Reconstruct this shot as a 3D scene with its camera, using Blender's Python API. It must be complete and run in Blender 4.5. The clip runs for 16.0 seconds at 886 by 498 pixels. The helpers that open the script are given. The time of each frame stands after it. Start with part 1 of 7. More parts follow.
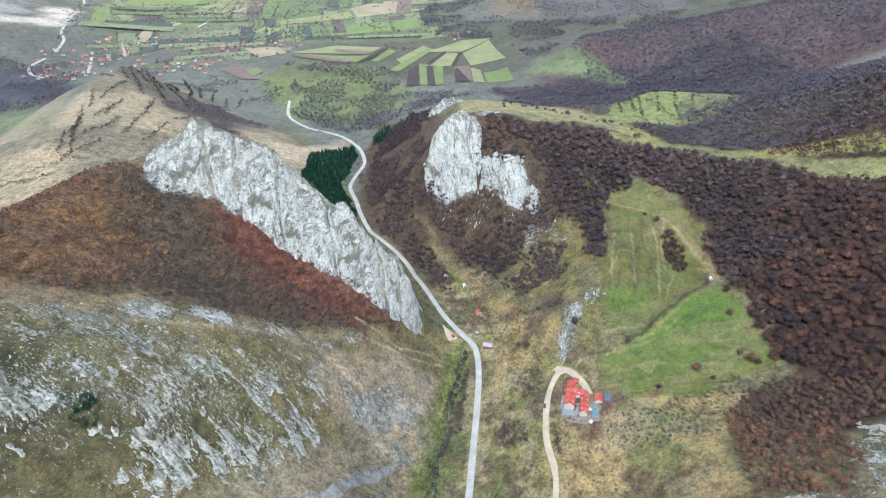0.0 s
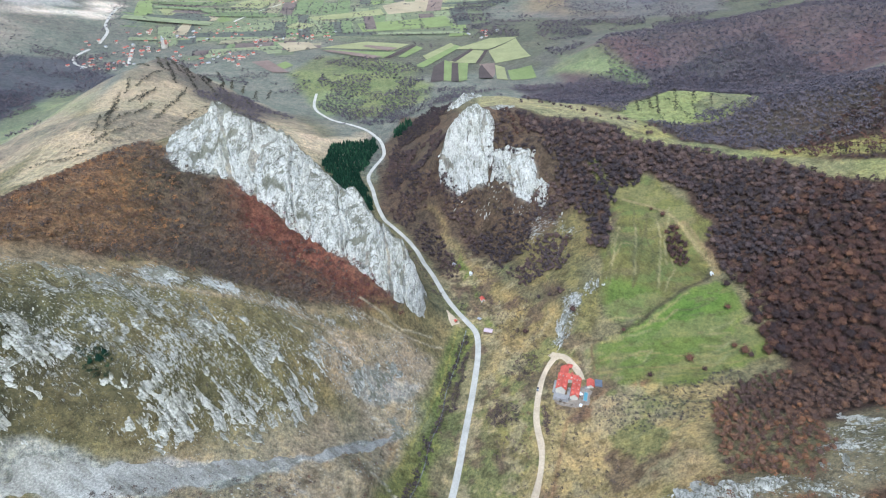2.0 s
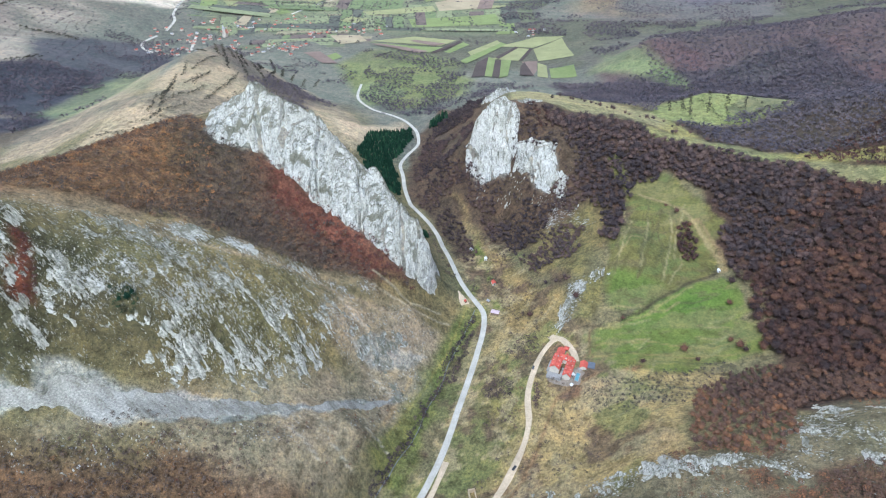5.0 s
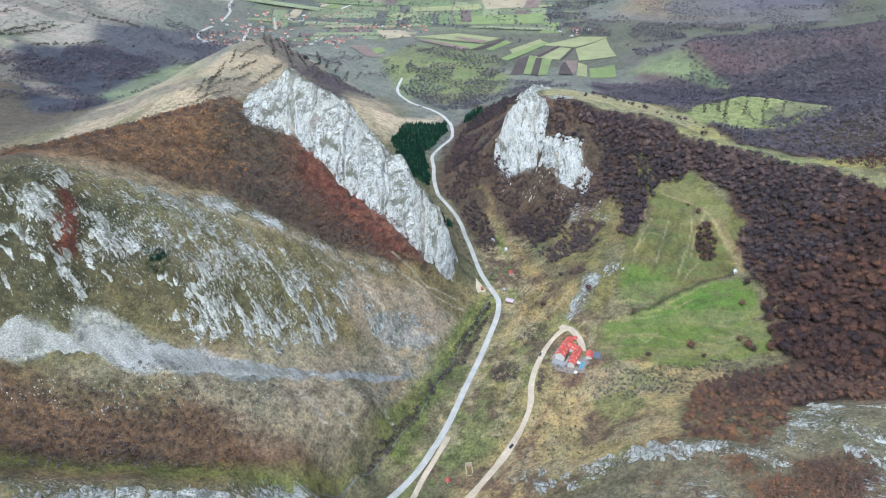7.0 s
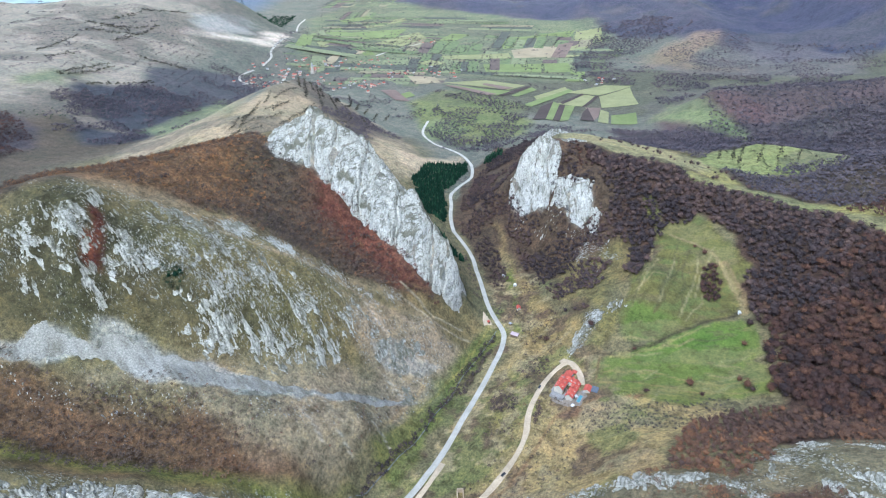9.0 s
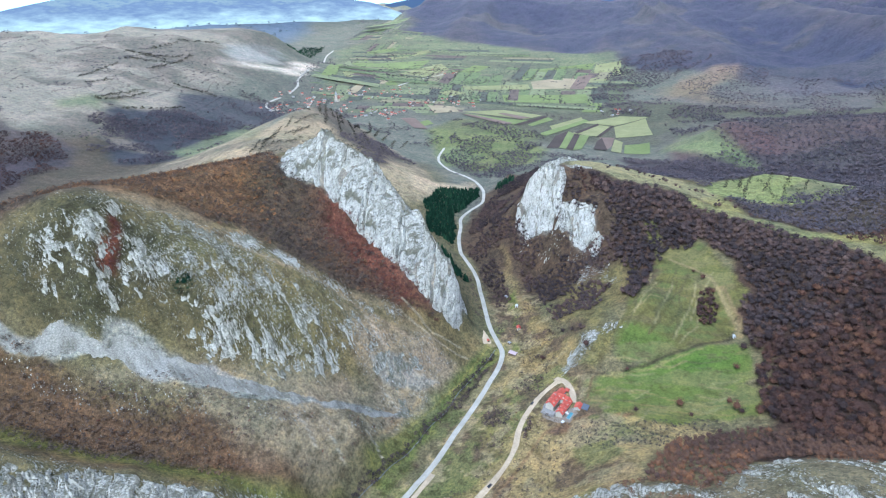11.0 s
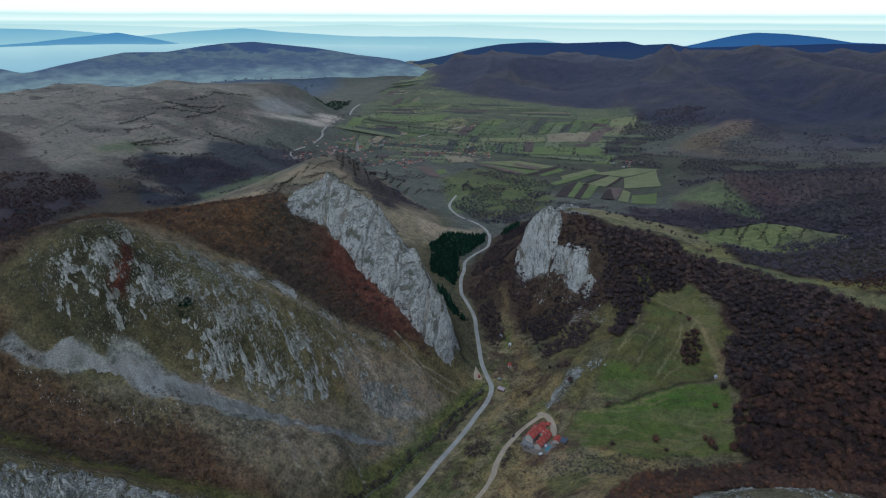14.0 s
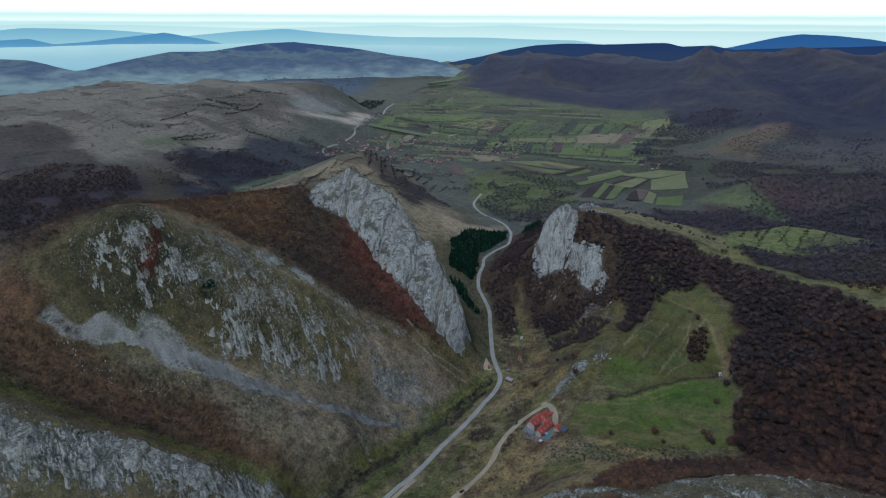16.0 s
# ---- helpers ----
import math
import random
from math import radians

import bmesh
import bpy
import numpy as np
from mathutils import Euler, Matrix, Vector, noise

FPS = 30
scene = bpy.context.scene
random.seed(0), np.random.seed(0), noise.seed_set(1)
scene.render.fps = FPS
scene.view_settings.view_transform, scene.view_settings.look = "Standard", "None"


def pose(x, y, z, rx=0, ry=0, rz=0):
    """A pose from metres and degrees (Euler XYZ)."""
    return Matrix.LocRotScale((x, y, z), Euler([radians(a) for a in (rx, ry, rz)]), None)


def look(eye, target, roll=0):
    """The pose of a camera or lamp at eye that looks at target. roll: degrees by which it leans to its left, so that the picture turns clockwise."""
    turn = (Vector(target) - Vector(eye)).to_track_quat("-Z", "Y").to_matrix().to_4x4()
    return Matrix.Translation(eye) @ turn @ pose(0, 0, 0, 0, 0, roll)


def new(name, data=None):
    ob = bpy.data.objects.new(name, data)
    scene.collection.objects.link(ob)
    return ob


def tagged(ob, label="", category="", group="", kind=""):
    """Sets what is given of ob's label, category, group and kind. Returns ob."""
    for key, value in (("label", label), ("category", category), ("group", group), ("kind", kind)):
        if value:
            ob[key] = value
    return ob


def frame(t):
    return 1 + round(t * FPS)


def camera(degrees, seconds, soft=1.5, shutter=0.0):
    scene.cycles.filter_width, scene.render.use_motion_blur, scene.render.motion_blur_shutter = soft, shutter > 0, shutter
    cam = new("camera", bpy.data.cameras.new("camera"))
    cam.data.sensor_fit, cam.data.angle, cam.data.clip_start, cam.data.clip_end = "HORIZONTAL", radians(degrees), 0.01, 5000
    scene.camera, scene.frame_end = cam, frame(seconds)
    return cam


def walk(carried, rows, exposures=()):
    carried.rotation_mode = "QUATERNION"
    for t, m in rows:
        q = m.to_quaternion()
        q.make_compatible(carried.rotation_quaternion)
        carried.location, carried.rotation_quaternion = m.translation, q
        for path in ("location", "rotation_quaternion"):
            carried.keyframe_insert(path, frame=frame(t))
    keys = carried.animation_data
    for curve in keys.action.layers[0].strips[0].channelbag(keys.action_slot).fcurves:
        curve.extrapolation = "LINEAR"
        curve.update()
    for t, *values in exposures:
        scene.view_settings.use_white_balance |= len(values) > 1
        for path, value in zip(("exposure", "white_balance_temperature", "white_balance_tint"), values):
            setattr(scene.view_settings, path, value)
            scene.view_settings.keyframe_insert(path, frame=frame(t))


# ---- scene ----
cam = camera(75.49, 16.0, soft=1.15)
PATH = [
    (0, (0.56, 0.32, 373.93), (-0.27, 83.02, 317.72), -0.37),
    (0.5, (6.49, -4.89, 373.73), (4.29, 77.79, 317.52), -0.40),
    (1, (12.41, -10.08, 373.55), (8.92, 72.59, 317.39), -0.45),
    (1.5, (18.31, -15.24, 373.42), (13.53, 67.35, 317.24), -0.48),
    (2, (24.19, -20.33, 373.36), (18.18, 62.18, 317.18), -0.42),
    (2.5, (30.09, -25.32, 373.36), (22.82, 57.12, 317.22), -0.43),
    (3, (36.07, -30.16, 373.36), (27.56, 52.16, 317.23), -0.38),
    (3.5, (42.16, -34.84, 373.33), (32.32, 47.36, 317.24), -0.34),
    (4, (48.42, -39.35, 373.28), (37.19, 42.65, 317.15), -0.24),
    (6.5, (80.6, -60.98, 372.98), (61.07, 19.39, 316.78), 0.01),
    (7, (87.32, -64.93, 373.0), (66.0, 14.96, 316.76), 0.09),
    (7.5, (94.16, -68.69, 373.05), (71.19, 11.58, 318.01), 0.08),
    (8, (101.12, -72.29, 373.1), (76.48, 8.96, 320.26), 0.11),
    (8.5, (108.18, -75.77, 373.15), (82.06, 5.98, 321.83), 0.11),
    (9, (115.37, -79.16, 373.18), (87.73, 3.04, 323.39), 0.13),
    (11.5, (152.32, -94.96, 373.19), (118.92, -11.82, 328.78), 0.19),
    (12, (159.83, -97.9, 373.15), (125.55, -14.59, 329.74), 0.21),
    (12.5, (167.38, -100.74, 373.11), (132.37, -17.19, 330.76), 0.20),
    (13, (174.99, -103.49, 373.06), (139.11, -19.79, 331.75), 0.17),
    (13.5, (182.62, -106.2, 373.01), (145.71, -22.12, 333.41), 0.21),
    (14, (190.25, -108.88, 372.95), (152.13, -24.28, 335.68), 0.24),
    (14.5, (197.87, -111.53, 372.88), (158.57, -27.44, 335.68), 0.22),
    (15, (205.48, -114.13, 372.82), (164.77, -30.71, 335.62), 0.26),
    (15.5, (213.08, -116.71, 372.76), (170.96, -34.0, 335.55), 0.29),
    (16, (220.68, -119.28, 372.7), (177.19, -37.26, 335.54), 0.30),
]
EXPOSURES = [(0, 0.52, 5060, 7), (8.5, 0.50, 4910, 7), (12.4, 0.31, 4750, 7), (13.2, -0.47, 4750, 7), (14.0, -1.48, 4760, 7), (16, -1.46, 4760, 7)]
walk(cam, [(t, look(eye, target, roll)) for t, eye, target, roll in PATH], EXPOSURES)

# ---- daylight: a bright, thinly overcast sky ----
SUN_ELEVATION, SUN_AZIMUTH = radians(60), radians(-170)   # azimuth: from +y towards +x
world = bpy.data.worlds.new("sky")
scene.world = world
world.use_nodes = True
wn, wl = world.node_tree.nodes, world.node_tree.links
sky = wn.new("ShaderNodeTexSky")
sky.sky_type, sky.sun_disc = "NISHITA", False
sky.sun_elevation, sky.sun_rotation = SUN_ELEVATION, SUN_AZIMUTH
sky.air_density, sky.dust_density, sky.ozone_density = 0.9, 3.0, 0.6
wl.new(sky.outputs[0], wn["Background"].inputs[0])
wn["Background"].inputs[1].default_value = 0.122
lamp = bpy.data.lights.new("sun", "SUN")
lamp.energy, lamp.angle, lamp.color = 2.35, radians(12), (1.0, 0.95, 0.88)
sun = new("sun", lamp)
sun.matrix_world = look((math.sin(SUN_AZIMUTH) * math.cos(SUN_ELEVATION) * 900, math.cos(SUN_AZIMUTH) * math.cos(SUN_ELEVATION) * 900,
                         math.sin(SUN_ELEVATION) * 900), (0, 0, 0))

# ---- land form ----
# Ridges, valleys and breaks of slope as lines of x, y, height; the land is drawn smoothly between them.
LAND = {}
LAND["road_valley"] = [(-30, 40, -4), (-12, 150, -2), (10, 200, -1), (20, 260, 0), (28, 340, 1), (28, 388, 2), (2, 421, 2), (-12, 448, 2), (-35, 496, 1),
    (-49, 528, 1), (-94, 587, 0), (-120, 670, 0), (-136, 710, 0), (-123, 780, 0), (-145, 847, 0), (-235, 910, 1), (-282, 970, 2), (-295, 1040, 3)]
LAND["stream"] = [(-45, 110, -8), (-30, 170, -8), (-8, 255, -6), (2, 330, -5), (12, 380, -4)]
LAND["fin_crest"] = [(-216, 424, 193), (-197, 432, 206), (-180, 440, 190), (-162, 445, 178), (-150, 454, 160), (-120, 445, 138), (-81, 430, 111), (-44, 411, 87), (-31, 402, 50)]
LAND["fin_south_foot"] = [(-226, 386, 177), (-195, 383, 158), (-168, 377, 124), (-135, 371, 101), (-107, 356, 82), (-66, 348, 57), (-38, 370, 32), (-24, 388, 16)]
LAND["fin_north_foot"] = [(-245, 450, 165), (-200, 500, 120), (-140, 500, 80), (-95, 480, 55), (-50, 445, 32), (-25, 420, 12)]
LAND["shoulder"] = [(-232, 395, 182), (-248, 330, 188), (-266, 262, 197), (-271, 225, 203), (-265, 182, 212), (-290, 145, 205), (-330, 110, 190), (-420, 40, 165)]
LAND["shoulder_back"] = [(-330, 430, 135), (-380, 330, 130), (-400, 230, 130), (-430, 130, 125)]
LAND["bowl"] = [(-226, 320, 172), (-172, 325, 126), (-112, 338, 84)]
LAND["grey_crest"] = [(-233, 236, 187), (-187, 263, 156), (-148, 284, 128), (-115, 312, 90), (-69, 334, 58), (-36, 345, 30), (-8, 352, 2)]
LAND["crag_top"] = [(-242, 172, 208), (-218, 147, 178), (-200, 178, 168), (-162, 198, 148), (-130, 240, 112), (-90, 280, 68), (-52, 305, 30)]
LAND["crag_foot"] = [(-262, 88, 150), (-236, 112, 138), (-198, 142, 120), (-139, 180, 87), (-106, 217, 67), (-57, 270, 17), (-26, 280, 0)]
LAND["lower_slope"] = [(-186, 104, 99), (-153, 142, 101), (-101, 152, 69), (-49, 208, 32), (-32, 235, 4)]
LAND["gully"] = [(-260, 60, 112), (-187, 82, 85), (-120, 112, 62), (-65, 140, 40), (-34, 160, 6)]
LAND["near_rocks"] = [(-240, 0, 135), (-190, 30, 122), (-117, 68, 93), (-84, 92, 68), (-48, 116, 42), (-26, 136, 12)]
LAND["near_front"] = [(-200, -60, 105), (-110, 10, 75), (-60, 60, 40)]
LAND["right_bank"] = [(40, 120, 22), (60, 190, 14), (72, 240, 18), (76, 285, 20), (90, 330, 22), (70, 390, 16), (45, 440, 9), (16, 475, 6)]
LAND["bank_top"] = [(100, 150, 52), (123, 190, 48), (101, 228, 27), (121, 290, 30), (128, 330, 33)]
LAND["outcrop"] = [(98, 345, 30), (101, 385, 38), (110, 412, 52), (134, 410, 61), (160, 440, 73)]
LAND["meadow"] = [(173, 337, 39), (197, 318, 41), (200, 268, 51), (228, 292, 47), (248, 310, 52), (250, 358, 55), (235, 412, 60), (232, 437, 60)]
LAND["knob"] = [(150, 168, 84), (186, 159, 113), (221, 162, 117), (241, 181, 131), (290, 190, 138)]
LAND["knob_front"] = [(110, 60, 80), (190, 80, 125), (300, 100, 150), (420, 150, 160)]
LAND["knob_back"] = [(153, 238, 55), (219, 233, 79), (233, 208, 100)]
LAND["wood_slope"] = [(298, 293, 72), (282, 352, 63), (258, 438, 74), (316, 420, 94), (324, 343, 92), (400, 340, 120), (400, 250, 125)]
LAND["clearing"] = [(161, 441, 72), (180, 490, 76), (192, 537, 81), (222, 518, 83)]
LAND["wood_ridge"] = [(92, 620, 110), (172, 634, 112), (247, 589, 106), (323, 519, 113), (420, 460, 135), (560, 420, 170)]
LAND["rock_b"] = [(-14, 640, 100), (0, 626, 118), (12, 614, 124), (42, 622, 124), (60, 594, 102), (78, 580, 106), (94, 572, 101), (107, 536, 73)]
LAND["rock_b_foot"] = [(-24, 622, 38), (6, 590, 50), (40, 560, 50), (83, 535, 55), (108, 476, 42)]
LAND["b_valley"] = [(-60, 600, 8), (-10, 540, 8), (34, 545, 12), (60, 500, 20), (95, 406, 42)]
LAND["b_west"] = [(-75, 680, 15), (-60, 760, 30), (-80, 860, 25)]
LAND["pale_ridge"] = [(-22, 813, 66), (0, 812, 82), (60, 800, 86), (130, 770, 86), (180, 720, 90), (250, 680, 92), (360, 610, 105)]
LAND["knoll"] = [(180, 850, 60), (226, 840, 66), (290, 810, 95), (330, 795, 101), (382, 772, 103), (440, 760, 110)]
LAND["knoll_back"] = [(120, 930, 35), (250, 930, 45), (400, 920, 60), (560, 900, 90)]
LAND["right_hill"] = [(330, 735, 92), (420, 700, 135), (487, 645, 178), (640, 600, 225), (900, 520, 280)]
LAND["plough_land"] = [(-65, 1050, 22), (46, 1030, 26), (126, 1085, 22), (-25, 1150, 18), (-5, 1340, 15), (107, 1330, 18), (-285, 1255, 13), (-200, 1100, 12)]
LAND["wooded_knoll"] = [(190, 1150, 45), (251, 1100, 98), (336, 1085, 104), (425, 1095, 114), (600, 1100, 150), (900, 1050, 200)]
LAND["knoll_valley"] = [(120, 1500, 25), (300, 1350, 45), (600, 1350, 80)]
LAND["terrace_hill"] = [(-300, 540, 100), (-444, 613, 118), (-490, 785, 118), (-505, 900, 108), (-500, 1000, 40)]
LAND["terrace_foot"] = [(-240, 755, 34), (-300, 860, 22), (-400, 960, 18), (-434, 1030, 12)]
LAND["terrace_west"] = [(-560, 560, 70), (-640, 750, 50), (-660, 930, 30), (-600, 1080, 15)]
LAND["west_valley"] = [(-800, 1150, 12), (-760, 950, 22), (-720, 760, 34), (-710, 600, 42), (-680, 420, 55), (-640, 200, 75), (-640, 0, 90)]
LAND["west_slope"] = [(-874, 595, 72), (-1000, 800, 95), (-950, 1100, 60), (-1050, 400, 110), (-1000, 1250, 55)]
LAND["plateau"] = [(-1850, 400, 165), (-1850, 850, 162), (-1740, 1260, 160), (-1450, 1330, 160), (-1250, 1320, 158), (-1150, 1450, 130)]
LAND["quarry_knob"] = [(-1230, 1640, 148), (-1150, 1650, 120), (-1020, 1600, 60)]
LAND["plain"] = [(-508, 1240, 13), (-880, 1240, 12), (-1130, 1800, 14), (-1243, 2117, 15), (-672, 1870, 20), (-152, 1966, 20), (87, 1723, 24), (-500, 1610, 14), (-800, 2200, 25),
    (-280, 2350, 30), (-1500, 2600, 20), (-1750, 3300, 30)]
LAND["mountain_foot"] = [(-900, 2450, 40), (-450, 2350, 40), (-60, 2120, 45), (150, 1900, 50), (450, 1650, 60), (800, 1500, 110)]
LAND["mountain_bench"] = [(250, 2000, 85), (520, 1850, 125), (850, 1750, 180)]
LAND["mountain_crest"] = [(-1700, 3600, 80), (-1350, 3300, 125), (-1079, 3130, 150), (-477, 3310, 176), (85, 3378, 204), (730, 3343, 202), (1500, 3000, 230)]
LAND["far_plateau"] = [(-2160, 2444, 60), (-2500, 1700, 30), (-2500, 900, 40), (-3300, 1200, 10), (-1900, 2900, 50)]
LAND["edges"] = [(-2600, 200, 110), (-1500, -400, 150), (-500, -400, 140), (0, -300, 60), (500, -400, 150), (900, 100, 220), (1600, 1500, 260), (1700, 4000, 200),
    (0, 4700, 60), (-2500, 4300, 30), (-4000, 3000, 30), (-4000, 500, 60)]


def along(points, step):
    """Points at even steps along a line."""
    out = []
    for a, b in zip(points, points[1:]):
        a, b = np.array(a, float), np.array(b, float)
        n = max(1, int(np.hypot(*(b - a)[:2]) / step))
        out += [a + (b - a) * k / n for k in range(n)]
    return np.array(out + [np.array(points[-1], float)])


def hashed(ix, iy, seed):
    v = np.sin(ix * 127.1 + iy * 311.7 + seed * 74.7) * 43758.5453
    return v - np.floor(v)


def grain(x, y, size, seed=0):
    """Smooth random heights of -1 to 1, with humps about size across."""
    u, v = np.asarray(x, float) / size + 1000, np.asarray(y, float) / size + 1000
    i, j = np.floor(u), np.floor(v)
    a, b = u - i, v - j
    a, b = a * a * (3 - 2 * a), b * b * (3 - 2 * b)
    low = hashed(i, j, seed) * (1 - a) + hashed(i + 1, j, seed) * a
    high = hashed(i, j + 1, seed) * (1 - a) + hashed(i + 1, j + 1, seed) * a
    return 2 * (low * (1 - b) + high * b) - 1


def fractal(x, y, size, octaves=4, seed=0, rough=0.5):
    return sum(grain(x, y, size / 2**k, seed + k) * rough**k for k in range(octaves))


def ridged(x, y, size, octaves=4, seed=0):
    return sum((1 - 2 * np.abs(grain(x, y, size / 2**k, seed + k))) * 0.55**k for k in range(octaves))


NODES = []
for line in LAND.values():
    reach = max(abs(p[0]) + p[1] for p in line)
    NODES.append(along(line, 22 if reach < 700 else 60 if reach < 1500 else 150) if line is not LAND["edges"] and line is not LAND["plain"]
                 and line is not LAND["meadow"] and line is not LAND["plough_land"] else np.array(line, float))
NODES = np.concatenate(NODES)
_n = len(NODES)
_d = np.hypot(NODES[:, None, 0] - NODES[None, :, 0], NODES[:, None, 1] - NODES[None, :, 1])
_m = np.zeros((_n + 3, _n + 3))
_m[:_n, :_n] = _d - 0.5 * np.eye(_n)
_m[:_n, _n:] = np.c_[np.ones(_n), NODES[:, :2] / 1000]
_m[_n:, :_n] = _m[:_n, _n:].T
WEIGHTS = np.linalg.solve(_m, np.r_[NODES[:, 2], 0, 0, 0])


def inside(x, y, ring, soft=6.0, wobble=0.0, seed=0):
    """1 inside a ring of x, y points, 0 outside, over a soft edge; wobble makes the edge uneven, in metres."""
    x, y = np.asarray(x, float), np.asarray(y, float)
    r, pad = np.array(ring, float), soft + 1.8 * wobble + 1
    close = (x > r[:, 0].min() - pad) & (x < r[:, 0].max() + pad) & (y > r[:, 1].min() - pad) & (y < r[:, 1].max() + pad)
    if not close.all():
        out = np.zeros(x.shape)
        if close.any():
            out[close] = inside(x[close], y[close], ring, soft, wobble, seed)
        return out
    if wobble:
        x, y = x + fractal(x, y, wobble * 5, 3, seed + 11) * wobble, y + fractal(x, y, wobble * 5, 3, seed + 23) * wobble
    near, within = np.full(x.shape, 1e9), np.zeros(x.shape, bool)
    for (ax, ay), (bx, by) in zip(ring, ring[1:] + ring[:1]):
        dx, dy = bx - ax, by - ay
        k = np.clip(((x - ax) * dx + (y - ay) * dy) / (dx * dx + dy * dy + 1e-9), 0, 1)
        near = np.minimum(near, np.hypot(x - ax - k * dx, y - ay - k * dy))
        if dy:
            within ^= ((ay > y) != (by > y)) & (x < dx * (y - ay) / dy + ax)
    return np.clip(0.5 + np.where(within, near, -near) / (2 * soft), 0, 1)


def cells(x, y, size, seed=0):
    """Broken blocks: a tilted face for each cell, and how far a point is from the cell's joints."""
    u, v = np.asarray(x, float) / size + 500, np.asarray(y, float) / size + 500
    i, j = np.floor(u), np.floor(v)
    first, second, face = np.full(u.shape, 9.0), np.full(u.shape, 9.0), np.zeros(u.shape)
    for a in (-1, 0, 1):
        for b in (-1, 0, 1):
            p, q = i + a, j + b
            du, dv = u - p - hashed(p, q, seed), v - q - hashed(p, q, seed + 1)
            d = np.hypot(du, dv)
            near = d < first
            second = np.where(near, first, np.minimum(second, d))
            face = np.where(near, hashed(p, q, seed + 2) * 1.2 - 0.6 + du * (hashed(p, q, seed + 3) - 0.5) * 1.1 + dv * (hashed(p, q, seed + 4) - 0.5) * 1.1, face)
            first = np.where(near, d, first)
    return face, second - first


def beside(x, y, line):
    """The distance from a line of points."""
    x, y, r = np.asarray(x, float), np.asarray(y, float), np.array(line, float)
    near = np.full(np.shape(x), 1e9)
    close = (x > r[:, 0].min() - 60) & (x < r[:, 0].max() + 60) & (y > r[:, 1].min() - 60) & (y < r[:, 1].max() + 60)
    if not close.all():
        if close.any():
            near[close] = beside(x[close], y[close], line)
        return near
    for a, b in zip(line, line[1:]):
        dx, dy = b[0] - a[0], b[1] - a[1]
        k = np.clip(((x - a[0]) * dx + (y - a[1]) * dy) / (dx * dx + dy * dy + 1e-9), 0, 1)
        near = np.minimum(near, np.hypot(x - a[0] - k * dx, y - a[1] - k * dy))
    return near


ROAD = [(-25, 120), (-9, 155), (8, 194), (15, 233), (20, 277), (25, 320), (28, 352), (28, 378), (24, 392), (14, 406), (2, 421), (-12, 448), (-35, 496), (-49, 528), (-72, 556), (-94, 587), (-110, 622),
        (-122, 668), (-136, 700), (-132, 730), (-122, 768), (-126, 798), (-145, 847), (-178, 882), (-235, 910), (-270, 945), (-286, 980), (-295, 1040)]
TRACK = [(30, 120), (48, 160), (69, 207), (77, 242), (73, 268), (75, 288), (80, 312), (87, 328), (93, 335), (99, 334), (105, 326), (110, 316), (111, 307)]
FIN = [(-228, 382), (-216, 378), (-198, 386), (-181, 393), (-175, 390), (-158, 395), (-148, 391), (-131, 388), (-112, 383), (-82, 375), (-54, 374), (-34, 382), (-23, 394), (-25, 412), (-60, 432), (-110, 462), (-150, 475), (-205, 450), (-232, 412)]


def land(x, y, fine=True):
    """The height of the ground."""
    x, y = np.asarray(x, float), np.asarray(y, float)
    flat, out = np.c_[x.ravel(), y.ravel()], np.empty(x.size)
    for k in range(0, len(flat), 20000):
        p = flat[k:k + 20000]
        d = np.hypot(p[:, None, 0] - NODES[None, :, 0], p[:, None, 1] - NODES[None, :, 1])
        out[k:k + 20000] = d @ WEIGHTS[:_n] + WEIGHTS[_n] + p / 1000 @ WEIGHTS[_n + 1:]
    z = out.reshape(x.shape)
    if fine:
        road = np.minimum(np.clip((beside(x, y, ROAD) - 5) / 25, 0, 1), np.clip((beside(x, y, TRACK) - 3) / 12, 0, 1))
        steep = np.clip((z - 10) / 40, 0, 1) * np.clip(1.5 - inside(x, y, LANDS_FLAT, 20), 0, 1)
        near = np.clip(1.4 - np.hypot(x, y - 300) / 900, 0, 1)
        z = z + road * steep * near * (fractal(x, y, 60, 4, 3) * 2.6 + ridged(x, y, 26, 3, 9) * 0.9)
        z = z + road * near * fractal(x, y, 9, 3, 5) * 0.35
        u, v = x * 0.88 + y * 0.47, y * 0.88 - x * 0.47
        face = inside(x, y, GREY_FACE, 14, 6, 7)
        z = z + face * ((ridged(u + grain(x, y, 40, 61) * 8, v * 0.4, 34, 4, 63) - 0.6) * 4.2 + grain(u, v * 1.6, 22, 67) * 1.4)
        far = np.clip((np.hypot(x, y) - 700) / 700, 0, 1)
        hill = np.clip((z - 30) / 90, 0, 1)
        ribs = np.clip((y - 1500) / 500, 0, 1) * np.clip((x + 0.9 * y - 900) / 400, 0, 1)
        z = z + far * hill * (((ridged(x + 0.25 * y + grain(x, y, 500, 39) * 60, y * 0.22, 330, 2, 31) - 0.6) * 56 + ridged(x + 0.3 * y, y * 0.5, 110, 3, 33) * 7) * ribs + (ridged(x + 0.4 * y, y, 300, 3, 35) - 0.7) * 13 * (1 - ribs) + fractal(x, y, 120, 3, 37) * 3)
    return z


